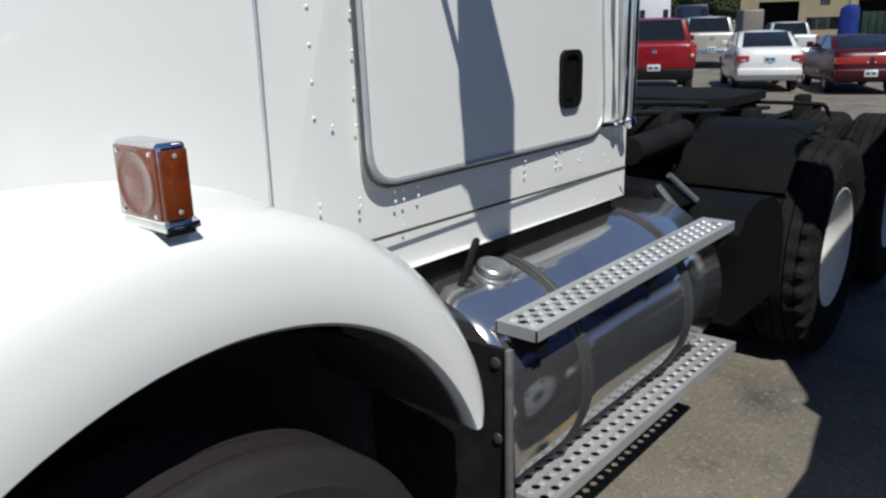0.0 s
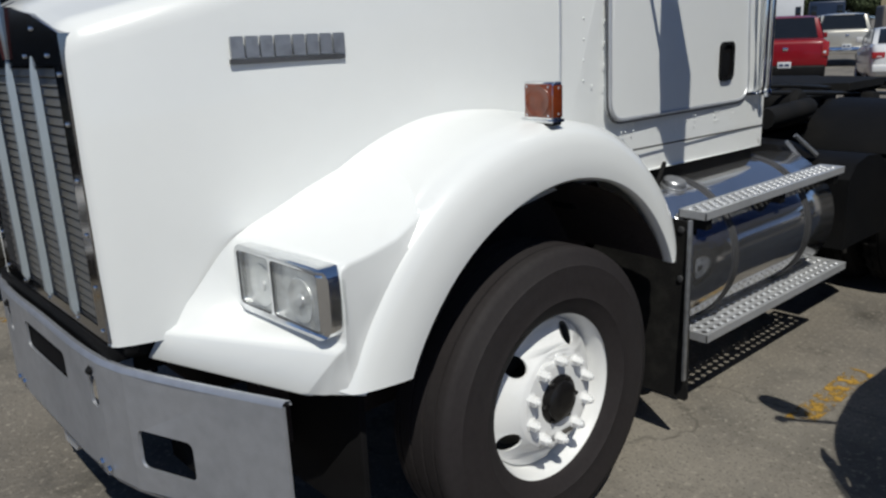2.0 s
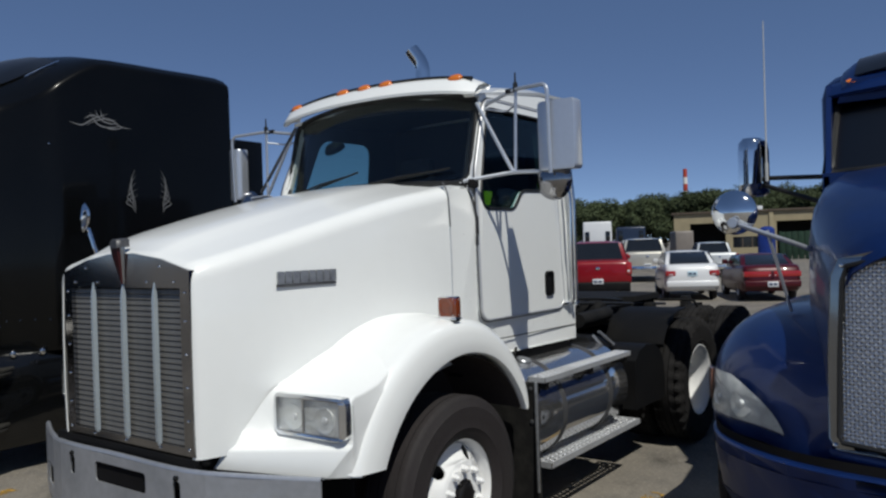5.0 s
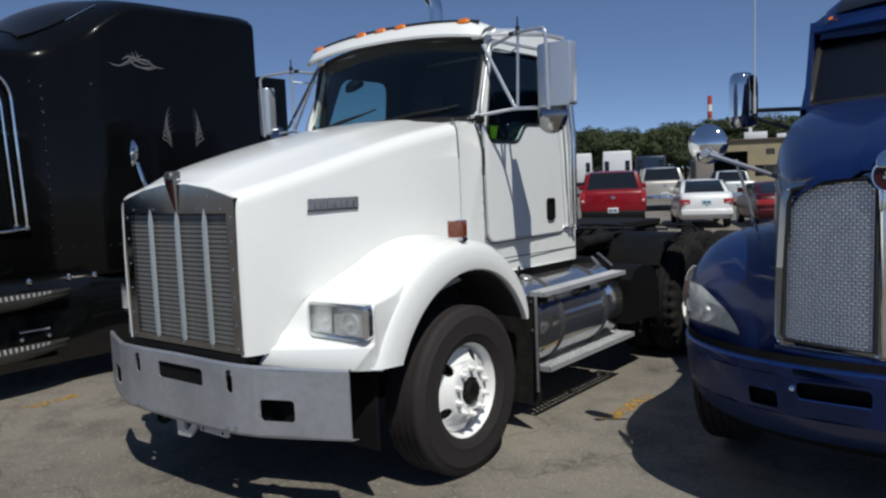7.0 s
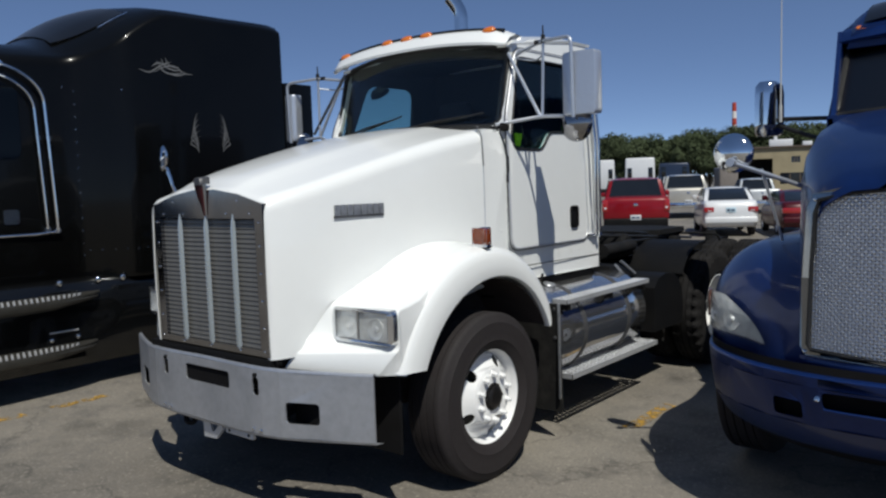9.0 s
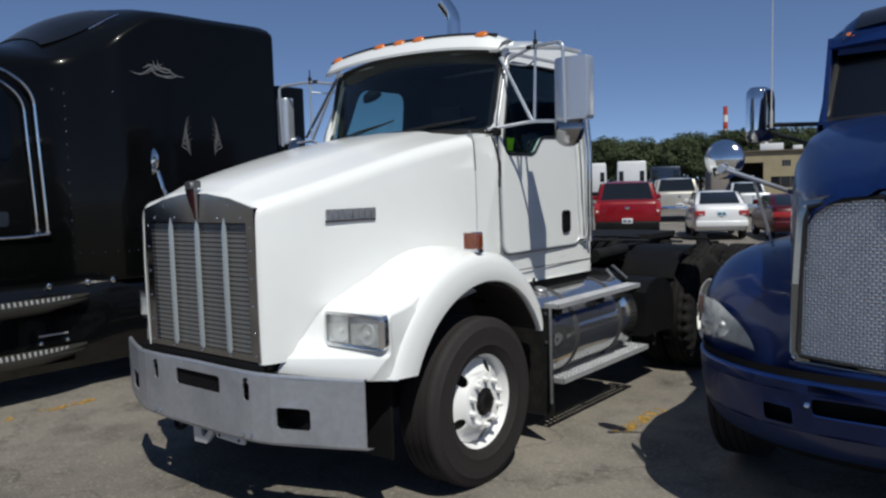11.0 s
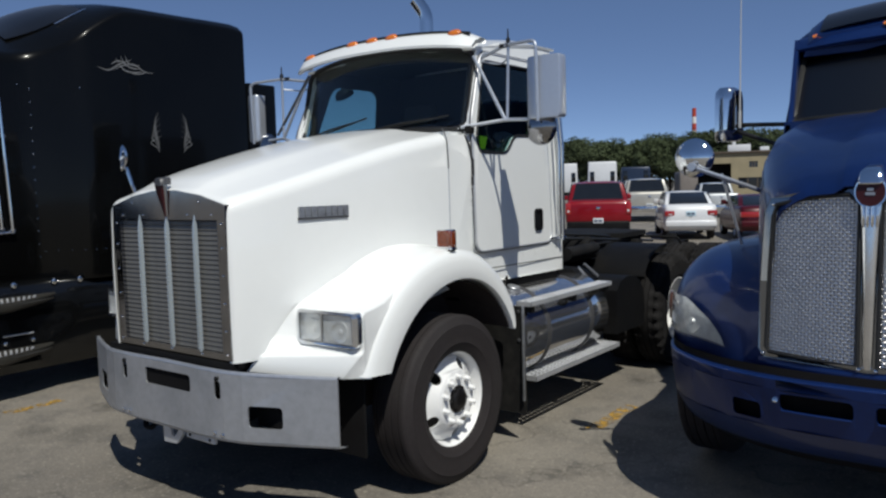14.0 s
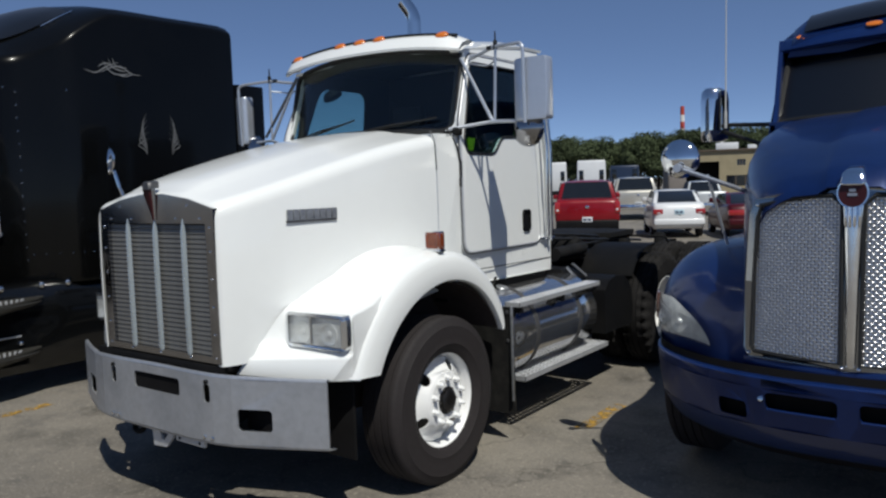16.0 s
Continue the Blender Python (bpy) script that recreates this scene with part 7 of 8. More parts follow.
# chassis under and behind
for s in (1, -1):
    bm = BM()
    plate(bm, [(0.3, 0.75), (8.6, 0.75), (8.6, 1.0), (0.3, 0.95)], [], lambda u, v, d: (UX + s * (0.43 - d), u, v), 0.02)
    part("frame_rail", bm, FRAME, blue)
    bm = BM()
    lathe(bm, [(0.05, 0.0), (0.285, 0.022), (0.31, 0.05), (0.31, 1.7), (0.285, 1.73), (0.05, 1.75)], (UX + s * 0.82, 2.3, 0.70), (0, 1, 0), 40)
    part("fuel_tank", bm, POLISHED, blue, "polished fuel tank")
    for y in (6.3, 7.62):
        drive_wheel(blue, UX + s * 1.16, y, 0.52, s, POLISHED)
for y in (1.32, 6.3, 7.62):
    bm = BM()
    cyl(bm, (UX - 0.8, y, 0.52), (UX + 0.8, y, 0.52), 0.08)
    part("axle", bm, FRAME, blue)
bm = BM()
box(bm, UX - 0.42, UX + 0.42, 0.25, 3.4, 0.48, 1.05, 0.04)
part("underbody", bm, FRAME, blue)

# ---- parked vehicles behind ----
YAW = 26.0
RED = mat("red_car_paint", (0.215, 0.004, 0.010), 0.35, 0.0, spec=0.3, coat=0.35, vary=0.08, scale=3)
MAROON = mat("maroon_car_paint", (0.060, 0.004, 0.008), 0.35, 0.1, spec=0.3, coat=0.35, vary=0.1, scale=3)
SILVER = mat("silver_beige_car_paint", (0.48, 0.46, 0.41), 0.35, 0.35, coat=0.8, vary=0.05, scale=3)
CARWHITE = mat("white_car_paint", (0.663, 0.671, 0.680), 0.35, 0.0, coat=0.8, vary=0.03, scale=3)
GREYBLUE = mat("pale_grey_car_paint", (0.55, 0.57, 0.58), 0.35, 0.2, coat=0.8, vary=0.05, scale=3)
NAVY = mat("navy_truck_paint", (0.014, 0.024, 0.050), 0.35, 0.1, coat=0.8, vary=0.1, scale=3)
PLATE = mat("number_plate", (0.45, 0.60, 0.68), 0.5, vary=0.1, scale=10)
PLATE_W = mat("pale_plate", (0.62, 0.64, 0.66), 0.5, vary=0.1, scale=10)
BAR = mat("dark_plate_bars", (0.04, 0.06, 0.12), 0.6, vary=0.1)
CAR_GLASS = mat("dark_car_glass", (0.012, 0.014, 0.016), 0.08, 0.0, coat=0.6, vary=0.1, scale=3)


def car_wheel(car, x, y, s, r=0.33, w=0.21):
    bm = BM()
    lathe(bm, [(r * 0.62, w * 0.40), (r * 0.75, w * 0.5), (r * 0.93, w * 0.48), (r, w * 0.36), (r, -w * 0.36), (r * 0.93, -w * 0.48), (r * 0.62, -w * 0.45)], (x, y, r), (s, 0, 0), 28, caps=False)
    wh = part("wheel", bm, RUBBER, car)
    bm = BM()
    lathe(bm, [(r * 0.64, w * 0.42), (r * 0.60, w * 0.40), (r * 0.56, w * 0.22), (r * 0.2, w * 0.30), (0.01, w * 0.32)], (x, y, r), (s, 0, 0), 20, caps=False)
    part("rim", bm, BRUSHED, wh)


def car(name, label, paint, at, profile, roof, width, wheels, lights, plate_mat, wheel_r=0.33, cab=None, bumper_mat=None, yaw=YAW, size=0.92, tall=1.0):
    """A car or pickup with its rear at y = 0, driving to +y.
    profile: rows of (y, low, belt, half width); roof: rear base, rear top, front top, front base (y), belt z, top z, half widths."""
    c = thing(name, label, "car" if name == "car" else "pickup truck", (0, 0, 0), "parked cars")
    bm = BM()
    rows = []
    for y, lo, hi, w in profile:
        r = min(0.10, (hi - lo) * 0.4)
        half = [(w * 0.90, lo), (w * 0.985, lo + 0.10), (w, lo + (hi - lo) * 0.45), (w * 0.985, hi - r), (w * 0.955, hi - r * 0.4), (w * 0.90, hi), (w * 0.45, hi + 0.012)]
        rows.append([(x, y, z) for x, z in half] + [(-x, y, z) for x, z in reversed(half)])
    loft(bm, rows, True, (True, True))
    body = part("body", bm, paint, c, "", 35)
    y0, y1, y2, y3, zb, zt, wb, wt = roof
    bm = BM()
    lo = [(-wb, y0, zb), (wb, y0, zb), (wb, y3, zb), (-wb, y3, zb)]
    hi = [(-wt, y1, zt), (wt, y1, zt), (wt, y2, zt), (-wt, y2, zt)]
    gh = []
    for t, h in ((0.0, 0.0), (0.35, 0.38), (0.72, 0.76), (1.0, 0.95)):
        gh.append((y0 + (y1 - y0) * t, h))
    gh += [(y1 + (y2 - y1) * 0.3, 1.02), (y1 + (y2 - y1) * 0.7, 1.02)]
    gh += [(y2 + (y3 - y2) * (1 - t), h) for t, h in ((1.0, 0.95), (0.66, 0.68), (0.3, 0.32), (0.0, 0.0))]
    sect = []
    for y, h in gh:
        z, w = zb + (zt - zb) * h, wb + (wt - wb) * h
        half = [(wb, zb - 0.06), (wb + (w - wb) * 0.5, zb + (z - zb) * 0.5), (w + 0.015, zb + (z - zb) * 0.80), (w + 0.002, z - 0.075 * h), (w - 0.05, z - 0.028 * h), (w * 0.72, z - 0.004 * h), (w * 0.35, z + 0.014 * h)]
        sect.append([(x, y, zz) for x, zz in half] + [(-x, y, zz) for x, zz in reversed(half)])
    loft(bm, sect, True, (True, True))
    part("roof", bm, paint, c, "", 50)
    # glazing, set just proud of the roof sides
    def pane(a, b, c_, d, name, out, k=0.10):
        pts = [Vector(p) for p in (a, b, c_, d)]
        m = sum(pts, Vector()) / 4
        pts = [p + (m - p) * k + Vector(out) * 0.032 for p in pts]
        b_ = BM()
        back = [p - Vector(out) * 0.03 for p in pts]
        hexa(b_, back + pts, 0.01, 1)
        part(name, b_, CAR_GLASS, c)
    pane(lo[0], lo[1], hi[1], hi[0], "rear_window", (0, -1, 0.5), 0.17 if name == "car" else 0.14)
    pane(lo[2], lo[3], hi[3], hi[2], "windshield", (0, 1, 0.5), 0.12)
    for s, (a, b, e, f) in ((1, (lo[1], lo[2], hi[2], hi[1])), (-1, (lo[3], lo[0], hi[0], hi[3]))):
        a, b, e, f = Vector(a), Vector(b), Vector(e), Vector(f)
        mid0, mid1 = (a + b) / 2, (e + f) / 2
        pane(a, mid0, mid1, f, "side_window", (s, 0, 0.25), 0.12)
        pane(mid0, b, e, mid1, "side_window", (s, 0, 0.25), 0.12)
    for s in (1, -1):
        x, w_, z0, z1, dep = lights
        b = BM()
        box(b, min(s * (x - w_), s * x), max(s * (x - w_), s * x), -0.055, dep, z0, z1, 0.03)
        part("tail_lamp", b, RED_LENS, c, "red tail lamp")
        if w_ > 0.5:
            w_ = 0.10
            x = x - 0.70
        b = BM()
        box(b, min(s * (x - w_ * 0.75), s * (x - w_ * 0.35)), max(s * (x - w_ * 0.75), s * (x - w_ * 0.35)), -0.060, 0.0, z0 + (z1 - z0) * 0.22, z0 + (z1 - z0) * 0.38, 0.005)
        part("reverse_lamp", b, PLATE_W, c)
        b = BM()
        yb = y3 - 0.45
        box(b, min(s * (wb + 0.02), s * (wb + 0.20)), max(s * (wb + 0.02), s * (wb + 0.20)), yb, yb + 0.09, zb + 0.02, zb + 0.17, 0.03)
        part("door_mirror", b, paint, c)
        for y in wheels:
            car_wheel(c, s * (width - 0.11), y, s, wheel_r)
    lo_, hi_ = profile[1][1], profile[1][2]
    b = BM()
    z_b = lo_ + (0.02 if name == "car" else -0.18)
    box(b, -width * 0.95, width * 0.95, -0.10, 0.12, z_b, z_b + (0.20 if name == "car" else 0.28), 0.05, 3)
    part("rear_bumper", b, bumper_mat or paint, c)
    b = BM()
    zp = plate_mat[1]
    box(b, -0.155, 0.155, -0.118 if zp < lo_ + 0.24 else -0.060, -0.0, zp, zp + 0.15, 0.01)
    pl = part("number_plate", b, plate_mat[0], c)
    for k in range(2):
        b = BM()
        yb = -0.122 if zp < lo_ + 0.24 else -0.064
        box(b, -0.12 + 0.13 * k, -0.02 + 0.13 * k, yb, yb + 0.005, zp + 0.045, zp + 0.105)
        part("plate_bar", b, BAR, pl)
    b = BM()
    box(b, -0.06, 0.06, -0.050, 0.0, hi_ - 0.20, hi_ - 0.12, 0.01)
    part("boot_badge", b, CHROME, c)
    c.matrix_basis = pose(*at, 0, 0, yaw) @ Matrix.Diagonal((size, size, size * tall, 1))
    return c


def pickup(label, paint, at, chrome, size=0.94):
    W = 0.98
    prof = [(-0.03, 0.70, 1.22, W * 0.93), (0.0, 0.62, 1.28, W * 0.975), (0.05, 0.60, 1.32, W), (0.9, 0.50, 1.33, W), (1.9, 0.48, 1.33, W), (2.0, 0.45, 1.30, W), (3.9, 0.45, 1.28, W), (4.3, 0.45, 1.26, W), (5.2, 0.46, 1.18, W * 0.97), (5.55, 0.5, 1.05, W * 0.88), (5.62, 0.6, 0.9, W * 0.8)]
    p = car("pickup_truck", label, paint, at, prof, (1.95, 2.13, 3.55, 4.25, 1.27, 1.90, W * 0.975, W * 0.83), W, (1.05, 4.55), (W + 0.004, 0.17, 0.92, 1.28, 0.10), (PLATE_W, 0.66), 0.39, bumper_mat=chrome, size=size)
    return p


def sedan(label, paint, at, plate_mat, low=0.0, size=0.92):
    W = 0.87
    prof = [(-0.05, 0.44, 0.74, W * 0.72), (-0.02, 0.38, 0.88, W * 0.85), (0.02, 0.34, 0.97, W * 0.91), (0.09, 0.30, 1.045, W * 0.96), (0.20, 0.28, 1.075, W * 0.985), (0.40, 0.27, 1.085, W), (1.0, 0.24, 1.06, W), (2.6, 0.22, 0.98, W), (3.4, 0.22, 0.96, W), (4.0, 0.24, 0.86, W * 0.98), (4.45, 0.30, 0.72, W * 0.90), (4.60, 0.36, 0.60, W * 0.75)]
    prof = [(y, lo, hi - low * 0.4, w) for y, lo, hi, w in prof]
    return car("car", label, paint, at, prof, (0.60, 1.25, 2.45, 3.35, 1.05 - low * 0.4, 1.46 - low, W * 0.90, W * 0.78), W, (0.95, 3.65), (W * 0.965, 0.80 if low else 0.32, 0.74 - low * 0.3, 0.90 - low * 0.3, 0.22), (plate_mat, 0.42 if low else 0.73), 0.32, size=size, tall=1.10)


pickup("bright red pickup truck with tinted rear window, parked", RED, (-5.63, 15.88, 0), PLASTIC, 0.90)
pickup("silver-beige crew pickup truck parked in the lot", SILVER, (-8.75, 27.2, 0), CHROME)
pickup("pale grey pickup truck parked behind the sedans", GREYBLUE, (-7.0, 31.0, 0), CHROME, 0.80)
sedan("white four-door sedan with red tail lamps", CARWHITE, (-3.87, 18.15, 0), PLATE, 0.0, 0.85)
sedan("dark maroon coupe with red reflector band", MAROON, (-1.82, 18.3, 0), PLATE_W, 0.14, 0.85)

# far white trucks and a navy one
def far_truck(label, paint, at, yaw, h=2.7):
    t = thing("semi_truck", label, "truck", (0, 0, 0), "far trucks")
    bm = BM()
    hexa(bm, [(-1.05, 0, 0.9), (1.05, 0, 0.9), (1.05, 2.4, 0.9), (-1.05, 2.4, 0.9), (-1.0, 0.05, h), (1.0, 0.05, h), (0.95, 1.9, h), (-0.95, 1.9, h)], 0.10, 3)
    part("cab", bm, paint, t)
    bm = BM()
    hexa(bm, [(-0.85, 2.35, 0.9), (0.85, 2.35, 0.9), (0.6, 4.0, 0.9), (-0.6, 4.0, 0.9), (-0.80, 2.35, 1.85), (0.80, 2.35, 1.85), (0.55, 3.95, 1.6), (-0.55, 3.95, 1.6)], 0.08, 3)
    part("hood", bm, paint, t)
    for s in (1, -1):
        b = BM()
        box(b, s * 0.72 - 0.16, s * 0.72 + 0.16, -0.03, 0.06, 1.75, 2.45, 0.03)
        part("rear_window", b, CAR_GLASS, t)
        b = BM()
        box(b, s * 1.02 - 0.03, s * 1.02 + 0.03, 1.0, 1.75, 1.8, 2.4, 0.02)
        part("side_window", b, CAR_GLASS, t)
        for y in (3.2, -2.2, -3.5):
            b = BM()
            lathe(b, [(0.28, 0.12), (0.46, 0.14), (0.51, 0.10), (0.51, -0.10), (0.28, -0.14)], (s * 1.0, y, 0.51), (s, 0, 0), 22)
            part("wheel", b, RUBBER, t)
    b = BM()
    box(b, -0.45, 0.45, -4.2, 3.9, 0.72, 0.98, 0.02)
    part("frame_rail", b, FRAME, t)
    t.matrix_basis = pose(*at, 0, 0, yaw)


far_truck("white tractor truck parked far back in the lot", CARWHITE, (-20.7, 48.0, 0), YAW, 3.15)
far_truck("white tractor truck parked far back in the lot", CARWHITE, (-24.6, 49.5, 0), YAW, 3.15)
far_truck("navy blue tractor truck parked far back in the lot", NAVY, (-18.6, 49.0, 0), YAW, 2.7)

# workshop building
WALL = mat("beige_block_wall", (0.32, 0.27, 0.17), 0.85, vary=0.12, scale=0.8, bump=0.2, bump_scale=12)
DOORDARK = mat("dark_bay", (0.012, 0.012, 0.013), 0.8, vary=0.2)
TRIM = mat("brown_roof_trim", (0.10, 0.075, 0.055), 0.7, vary=0.1, scale=2)
bld = thing("workshop", "long low beige workshop with open dark bay doors", "building", (0, 0, 0))
bm = BM()
bays = [(1.4, 4.4), (8.6, 12.4), (15.4, 19.2), (22.5, 26.0)]
wins = [(5.0, 7.4, 0.9, 2.0), (5.9, 6.6, 3.0, 3.6), (13.0, 14.2, 2.6, 3.2)]
holes = [[(a, 0.02), (b, 0.02), (b, 3.45), (a, 3.45)][::-1] for a, b in bays] + [[(a, z0), (b, z0), (b, z1), (a, z1)][::-1] for a, b, z0, z1 in wins]
plate(bm, [(0, 0), (34, 0), (34, 4.45), (0, 4.45)], holes, lambda u, v, d: (u, d, v), 0.3)
box(bm, 0, 0.3, 0.3, 14, 0, 4.45)
box(bm, 33.7, 34, 0.3, 14, 0, 4.45)
box(bm, 0, 34, 13.7, 14, 0, 4.45)
part("wall", bm, WALL, bld, "beige painted block wall")
bm = BM()
box(bm, -0.2, 34.2, -0.2, 14.2, 4.45, 4.65, 0.03)
rf = part("roof", bm, TRIM, bld, "flat roof with a brown edge")
bm = BM()
box(bm, 4.2, 6.2, 4, 5.5, 4.65, 5.5, 0.05)
box(bm, 4.6, 4.9, 4.4, 4.7, 5.5, 6.1, 0.03)
box(bm, 7.0, 7.8, 4, 5.0, 4.65, 5.2, 0.05)
part("roof_unit", bm, CARWHITE, rf, "white air-conditioning units")
for a, b in bays:
    bm = BM()
    box(bm, a - 0.4, b + 0.4, 4.0, 4.1, 0, 4.0)
    box(bm, a - 0.4, a - 0.3, 0.3, 4.0, 0, 4.0)
    box(bm, b + 0.3, b + 0.4, 0.3, 4.0, 0, 4.0)
    part("bay", bm, DOORDARK, bld, "dark open bay")
for a, b, z0, z1 in wins:
    bm = BM()
    box(bm, a, b, 0.10, 0.14, z0, z1)
    w = part("window", bm, CAR_GLASS, bld)
    for k in range(1, 3):
        b_ = BM()
        x = a + (b - a) * k / 3
        box(b_, x - 0.04, x + 0.04, 0.06, 0.16, z0, z1)
        part("mullion", b_, TRIM, w)
for k in range(5):
    bm = BM()
    box(bm, 8.0 + k * 6.6, 8.35 + k * 6.6, -0.12, 0.0, 0, 4.45, 0.02)
    part("pilaster", bm, WALL, bld)
bld.matrix_basis = pose(-21.6, 66.0, 0, 0, 0, 18) @ Matrix.Diagonal((1, 1, 0.88, 1))

# blue tarpaulin over a stack in front of a bay
TARP = mat("blue_tarpaulin", (0.010, 0.035, 0.22), 0.45, vary=0.25, scale=2, bump=0.5, bump_scale=4)
bm = BM()
rows = []
for z, k in ((0.0, 1.06), (0.5, 1.03), (1.2, 1.0), (1.9, 0.97), (2.15, 0.90), (2.27, 0.62), (2.30, 0.2)):
    rows.append([(k * (0.45 + 0.02 * math.sin(7 * a)) * math.copysign(abs(math.cos(a)) ** 0.5, math.cos(a)), k * 0.5 * math.copysign(abs(math.sin(a)) ** 0.5, math.sin(a)), z + 0.03 * math.sin(3 * a) * (z > 0)) for a in span(0, 2 * math.pi, 33)[:-1]])
loft(bm, [[(x - 8.85, y + 46.5, z) for x, y, z in r] for r in rows], True, (True, True))
solo("tarpaulin", bm, TARP, "blue tarpaulin draped over a tall stack by the workshop", "tarpaulin", at=(-8.85, 46.5, 0))

# green waste containers
GREEN = mat("green_container_paint", (0.02, 0.17, 0.10), 0.5, vary=0.2, scale=2)
for x, y in ((-5.7, 56.0), (-3.0, 56.6)):
    bm = BM()
    hexa(bm, [(x - 0.9, y - 0.7, 0.2), (x + 0.9, y - 0.7, 0.2), (x + 0.9, y + 0.7, 0.2), (x - 0.9, y + 0.7, 0.2), (x - 1.15, y - 0.9, 1.9), (x + 1.15, y - 0.9, 1.9), (x + 1.15, y + 0.9, 1.9), (x - 1.15, y + 0.9, 1.9)], 0.03)
    for k in range(5):
        box(bm, x - 0.9 + 0.42 * k, x - 0.82 + 0.42 * k, y - 0.95, y - 0.75, 0.3, 1.8, 0.01)
    box(bm, x - 0.8, x + 0.8, y - 0.6, y + 0.6, 0.0, 0.22)
    solo("waste_container", bm, GREEN, "green ribbed steel waste container", "container", "waste containers", at=(x, y, 0))
DKGREEN = mat("dark_green_hedge_screen", (0.02, 0.05, 0.03), 0.8, vary=0.2, scale=2)
fence = thing("screen_fence", "dark green slatted screen fence", "fence", (-8.4, 56, 0))
for k in range(9):
    bm = BM()
    box(bm, -10.3 + 0.42 * k, -9.92 + 0.42 * k, 55.95, 56.0, 0.05, 2.0, 0.01)
    part("slat", bm, DKGREEN, fence)
for z in (0.3, 1.6):
    bm = BM()
    box(bm, -10.3, -6.6, 56.0, 56.04, z, z + 0.12)
    part("rail", bm, DKGREEN, fence)
for k in range(3):
    bm = BM()
    box(bm, -10.3 + 1.8 * k, -10.2 + 1.8 * k, 56.0, 56.1, 0, 2.05)
    part("post", bm, DKGREEN, fence)

# barrier and van beside the lot
CONCRETE = mat("pale_concrete", (0.26, 0.23, 0.19), 0.9, vary=0.2, scale=3, bump=0.3, bump_scale=25)
bm = BM()
loft(bm, [[(x, y, z) for x, z in ((-0.30, 0.0), (-0.30, 0.08), (-0.15, 0.30), (-0.09, 0.74), (0.09, 0.74), (0.15, 0.30), (0.30, 0.08), (0.30, 0.0))] for y in (-1.6, -1.58, 1.58, 1.6)], True, (True, True))
barrier = solo("road_barrier", bm, CONCRETE, "weathered concrete road barrier beside the maroon car", "barrier")
barrier.matrix_basis = pose(0.75, 19.6, 0, 0, 0, 55)
VANPAINT = mat("dull_beige_van_paint", (0.20, 0.175, 0.155), 0.5, vary=0.1, scale=2)
van = thing("box_van", "pale beige box van parked before the workshop", "van", (0, 0, 0))
bm = BM()
box(bm, -1.0, 1.0, 0.0, 4.2, 0.55, 2.55, 0.16, 3)
part("body", bm, VANPAINT, van)
bm = BM()
hexa(bm, [(-0.95, 4.2, 0.5), (0.95, 4.2, 0.5), (0.9, 5.6, 0.5), (-0.9, 5.6, 0.5), (-0.9, 4.2, 2.1), (0.9, 4.2, 2.1), (0.85, 4.8, 2.0), (-0.85, 4.8, 2.0)], 0.06, 2)
part("cab", bm, VANPAINT, van)
for s in (1, -1):
    for y in (0.9, 4.5):
        car_wheel(van, s * 0.9, y, s, 0.36)
    b = BM()
    box(b, s * 0.80 - 0.08, s * 0.80 + 0.08, -0.03, 0.02, 0.75, 1.0, 0.01)
    part("tail_lamp", b, RED_LENS, van, "red tail lamp")
van.matrix_basis = pose(-13.9, 46.5, 0, 0, 0, YAW) @ Matrix.Diagonal((0.58, 0.8, 0.88, 1))

# striped chimney
CH_R, CH_W = mat("chimney_red", (0.42, 0.05, 0.03), 0.8, vary=0.1, scale=0.2), mat("chimney_white", (0.7, 0.68, 0.66), 0.8, vary=0.1, scale=0.2)
chim = thing("chimney", "tall red and white banded chimney far behind the trees", "chimney", (-83.7, 250, 0))
bands = [0, 8, 11, 13.2, 15.4, 17.6, 19.8, 22, 24.8]
for k, (a, b) in enumerate(zip(bands, bands[1:])):
    bm = BM()
    lathe(bm, [(0.95 - 0.012 * a, a), (0.95 - 0.012 * b, b)], (-83.7, 250, 0), (0, 0, 1), 18)
    part("band", bm, CH_W if k % 2 == 0 else CH_R, chim)

# tree line
LEAF = mat("summer_leaves", (0.060, 0.077, 0.038), 0.8, vary=0.3, scale=0.6, per_object=0.2, spec=0.2, second=(0.036, 0.050, 0.022), second_amount=0.9)
BARK = mat("bark", (0.07, 0.05, 0.035), 0.9, vary=0.3, scale=3, bump=0.4, bump_scale=10)
rng = random.Random(7)


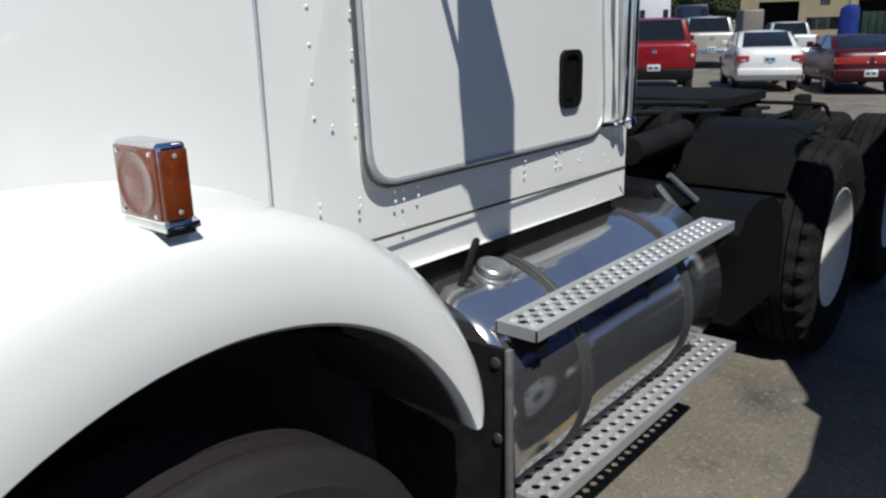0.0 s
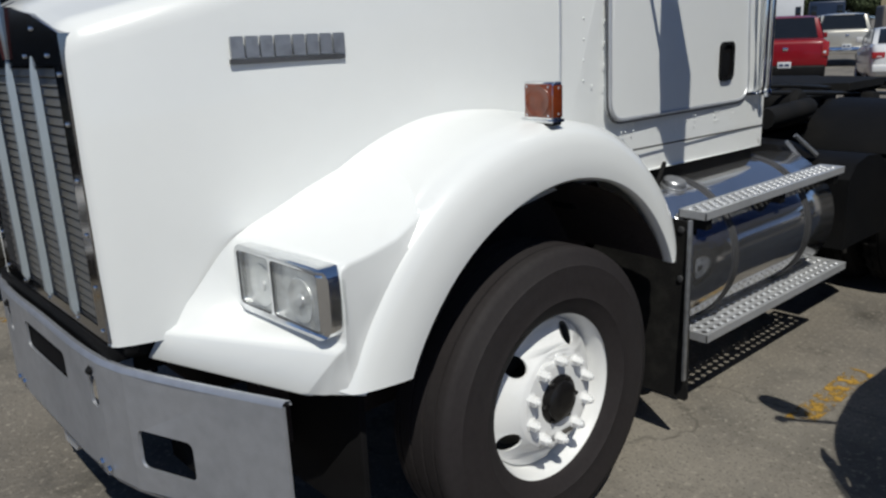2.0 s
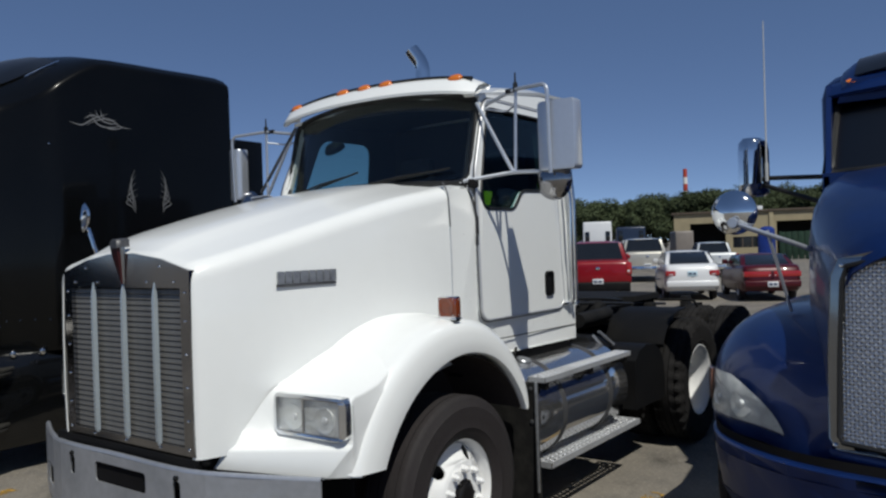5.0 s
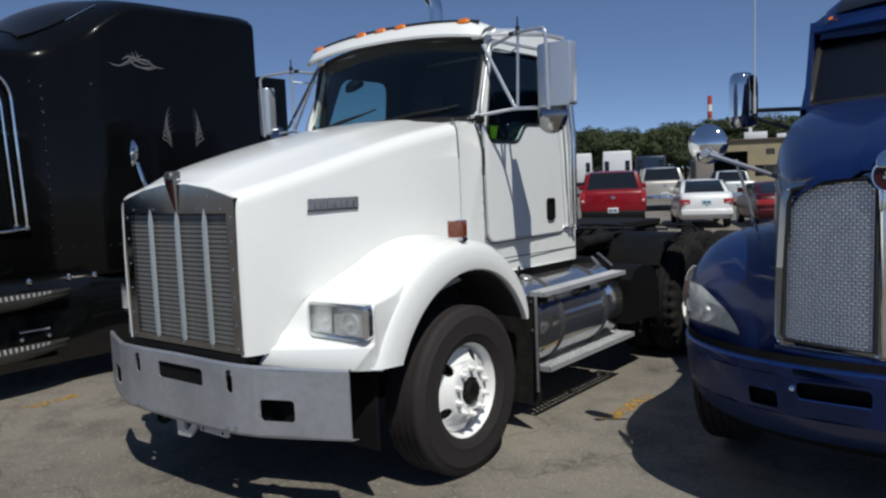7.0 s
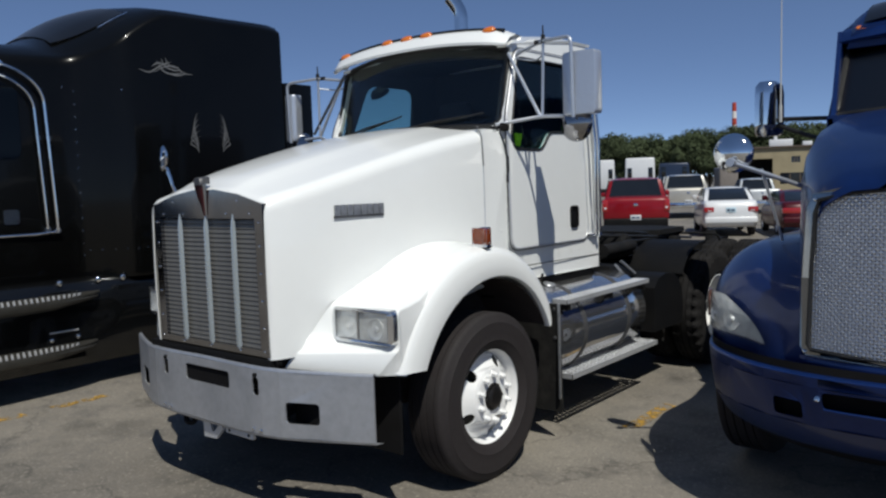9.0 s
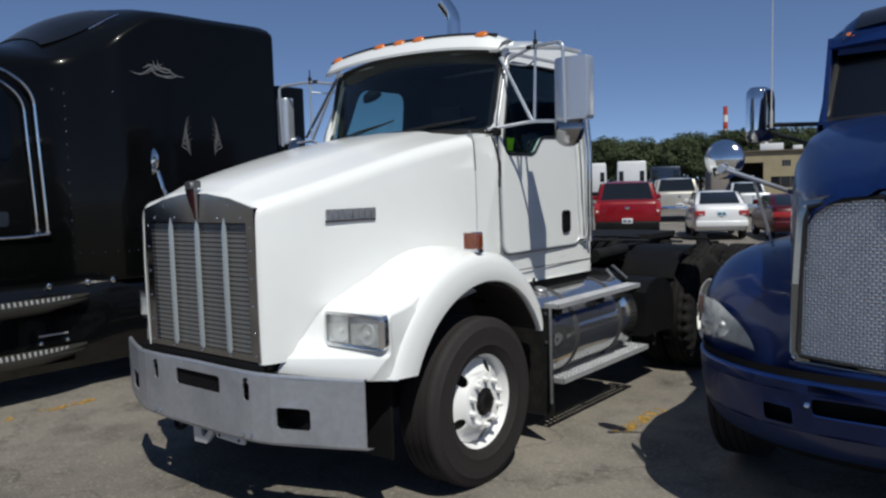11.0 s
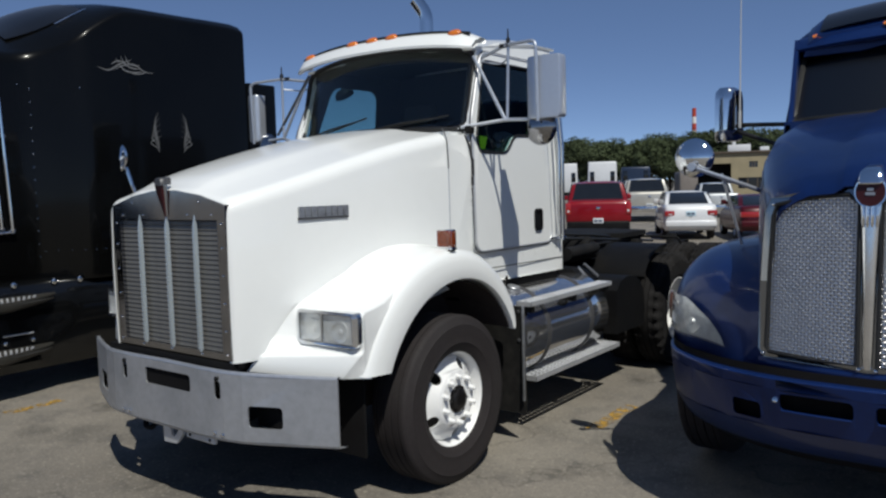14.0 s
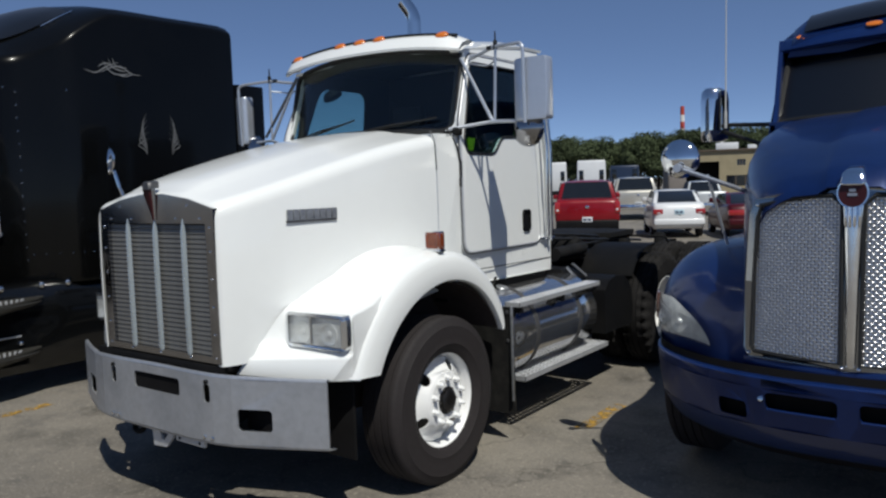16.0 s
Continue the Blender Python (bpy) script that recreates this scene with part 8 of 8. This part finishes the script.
def tree_parts(h, spread, seed, leaves=9000):
    r = random.Random(seed)
    bt = BM()
    tube(bt, [(0, 0, 0), (0.08, 0.02, h * 0.25), (0.0, 0.1, h * 0.5), (0.1, 0.0, h * 0.8)], [0.22, 0.17, 0.12, 0.05], 8)
    ends = []
    for k in range(9):
        a, z = r.uniform(0, 6.28), h * r.uniform(0.22, 0.6)
        e = Vector((math.cos(a) * spread * r.uniform(0.5, 0.85), math.sin(a) * spread * r.uniform(0.5, 0.85), z + h * r.uniform(0.08, 0.25)))
        tube(bt, [(0, 0.05, z), e * 0.5 + Vector((0, 0, z * 0.5 + 0.1)), e], [0.09, 0.06, 0.025], 6)
        ends.append(e)
    bl = BM()
    clumps = []
    tops = [Vector((spread * 0.5 * math.cos(k * 1.05), spread * 0.5 * math.sin(k * 1.05), h * r.uniform(0.74, 0.84))) for k in range(6)]
    for e in ends + tops + [Vector((0, 0, h * 0.80)), Vector((0.3, 0.2, h * 0.7)), Vector((-0.4, 0, h * 0.6))]:
        for _ in range(3):
            clumps.append((e + Vector((r.gauss(0, 0.5), r.gauss(0, 0.5), r.gauss(0, 0.5) - 0.3)), spread * r.uniform(0.22, 0.42)))
    for _ in range(leaves):
        c, rad = r.choice(clumps)
        d = Vector((r.gauss(0, 1), r.gauss(0, 1), r.gauss(0, 0.8)))
        p = c + d.normalized() * rad * r.uniform(0.4, 1.0) ** 0.5
        p.z = max(p.z, 0.6)
        n = (d.normalized() + Vector((r.gauss(0, 0.5), r.gauss(0, 0.5), r.gauss(0, 0.5) + 0.3))).normalized()
        u, v, _n = basis(n)
        s = r.uniform(0.07, 0.17)
        bl.faces.new([bl.verts.new(p + u * s * a_ + v * s * b_ + n * 0.05 * r.random()) for a_, b_ in ((-1, -0.2), (-0.2, -0.9), (0.9, -0.3), (0.3, 0.9))])
    return mesh_of("trunk", bt, BARK), mesh_of("crown", bl, LEAF, 80), h


kinds = [tree_parts(h, sp, 11 + i) for i, (h, sp) in enumerate(((7.6, 2.9), (8.4, 3.3), (6.8, 3.2), (9.0, 3.0)))]
i = 0
for row, (y0, count, x0, x1) in enumerate(((93, 34, -66, 4), (100, 32, -70, 2))):
    for k in range(count):
        x = x0 + (x1 - x0) * k / (count - 1) + rng.uniform(-0.9, 0.9)
        y = y0 + rng.uniform(-2.5, 2.5) + 0.12 * (x + 30)
        tk = kinds[rng.randrange(4)]
        t = thing("tree", "leafy green deciduous tree in a row behind the lot", "tree", (x, y, 0), "tree line")
        sc = rng.uniform(0.88, 1.07) * 7.9 / tk[2] * (0.90 if -44 < x < -36 else 1.0)
        rot = rng.uniform(0, 6.28)
        shared("trunk", tk[0], t, (x, y, 0), (0, 0, rot), sc)
        shared("crown", tk[1], t, (x, y, 0), (0, 0, rot), sc)
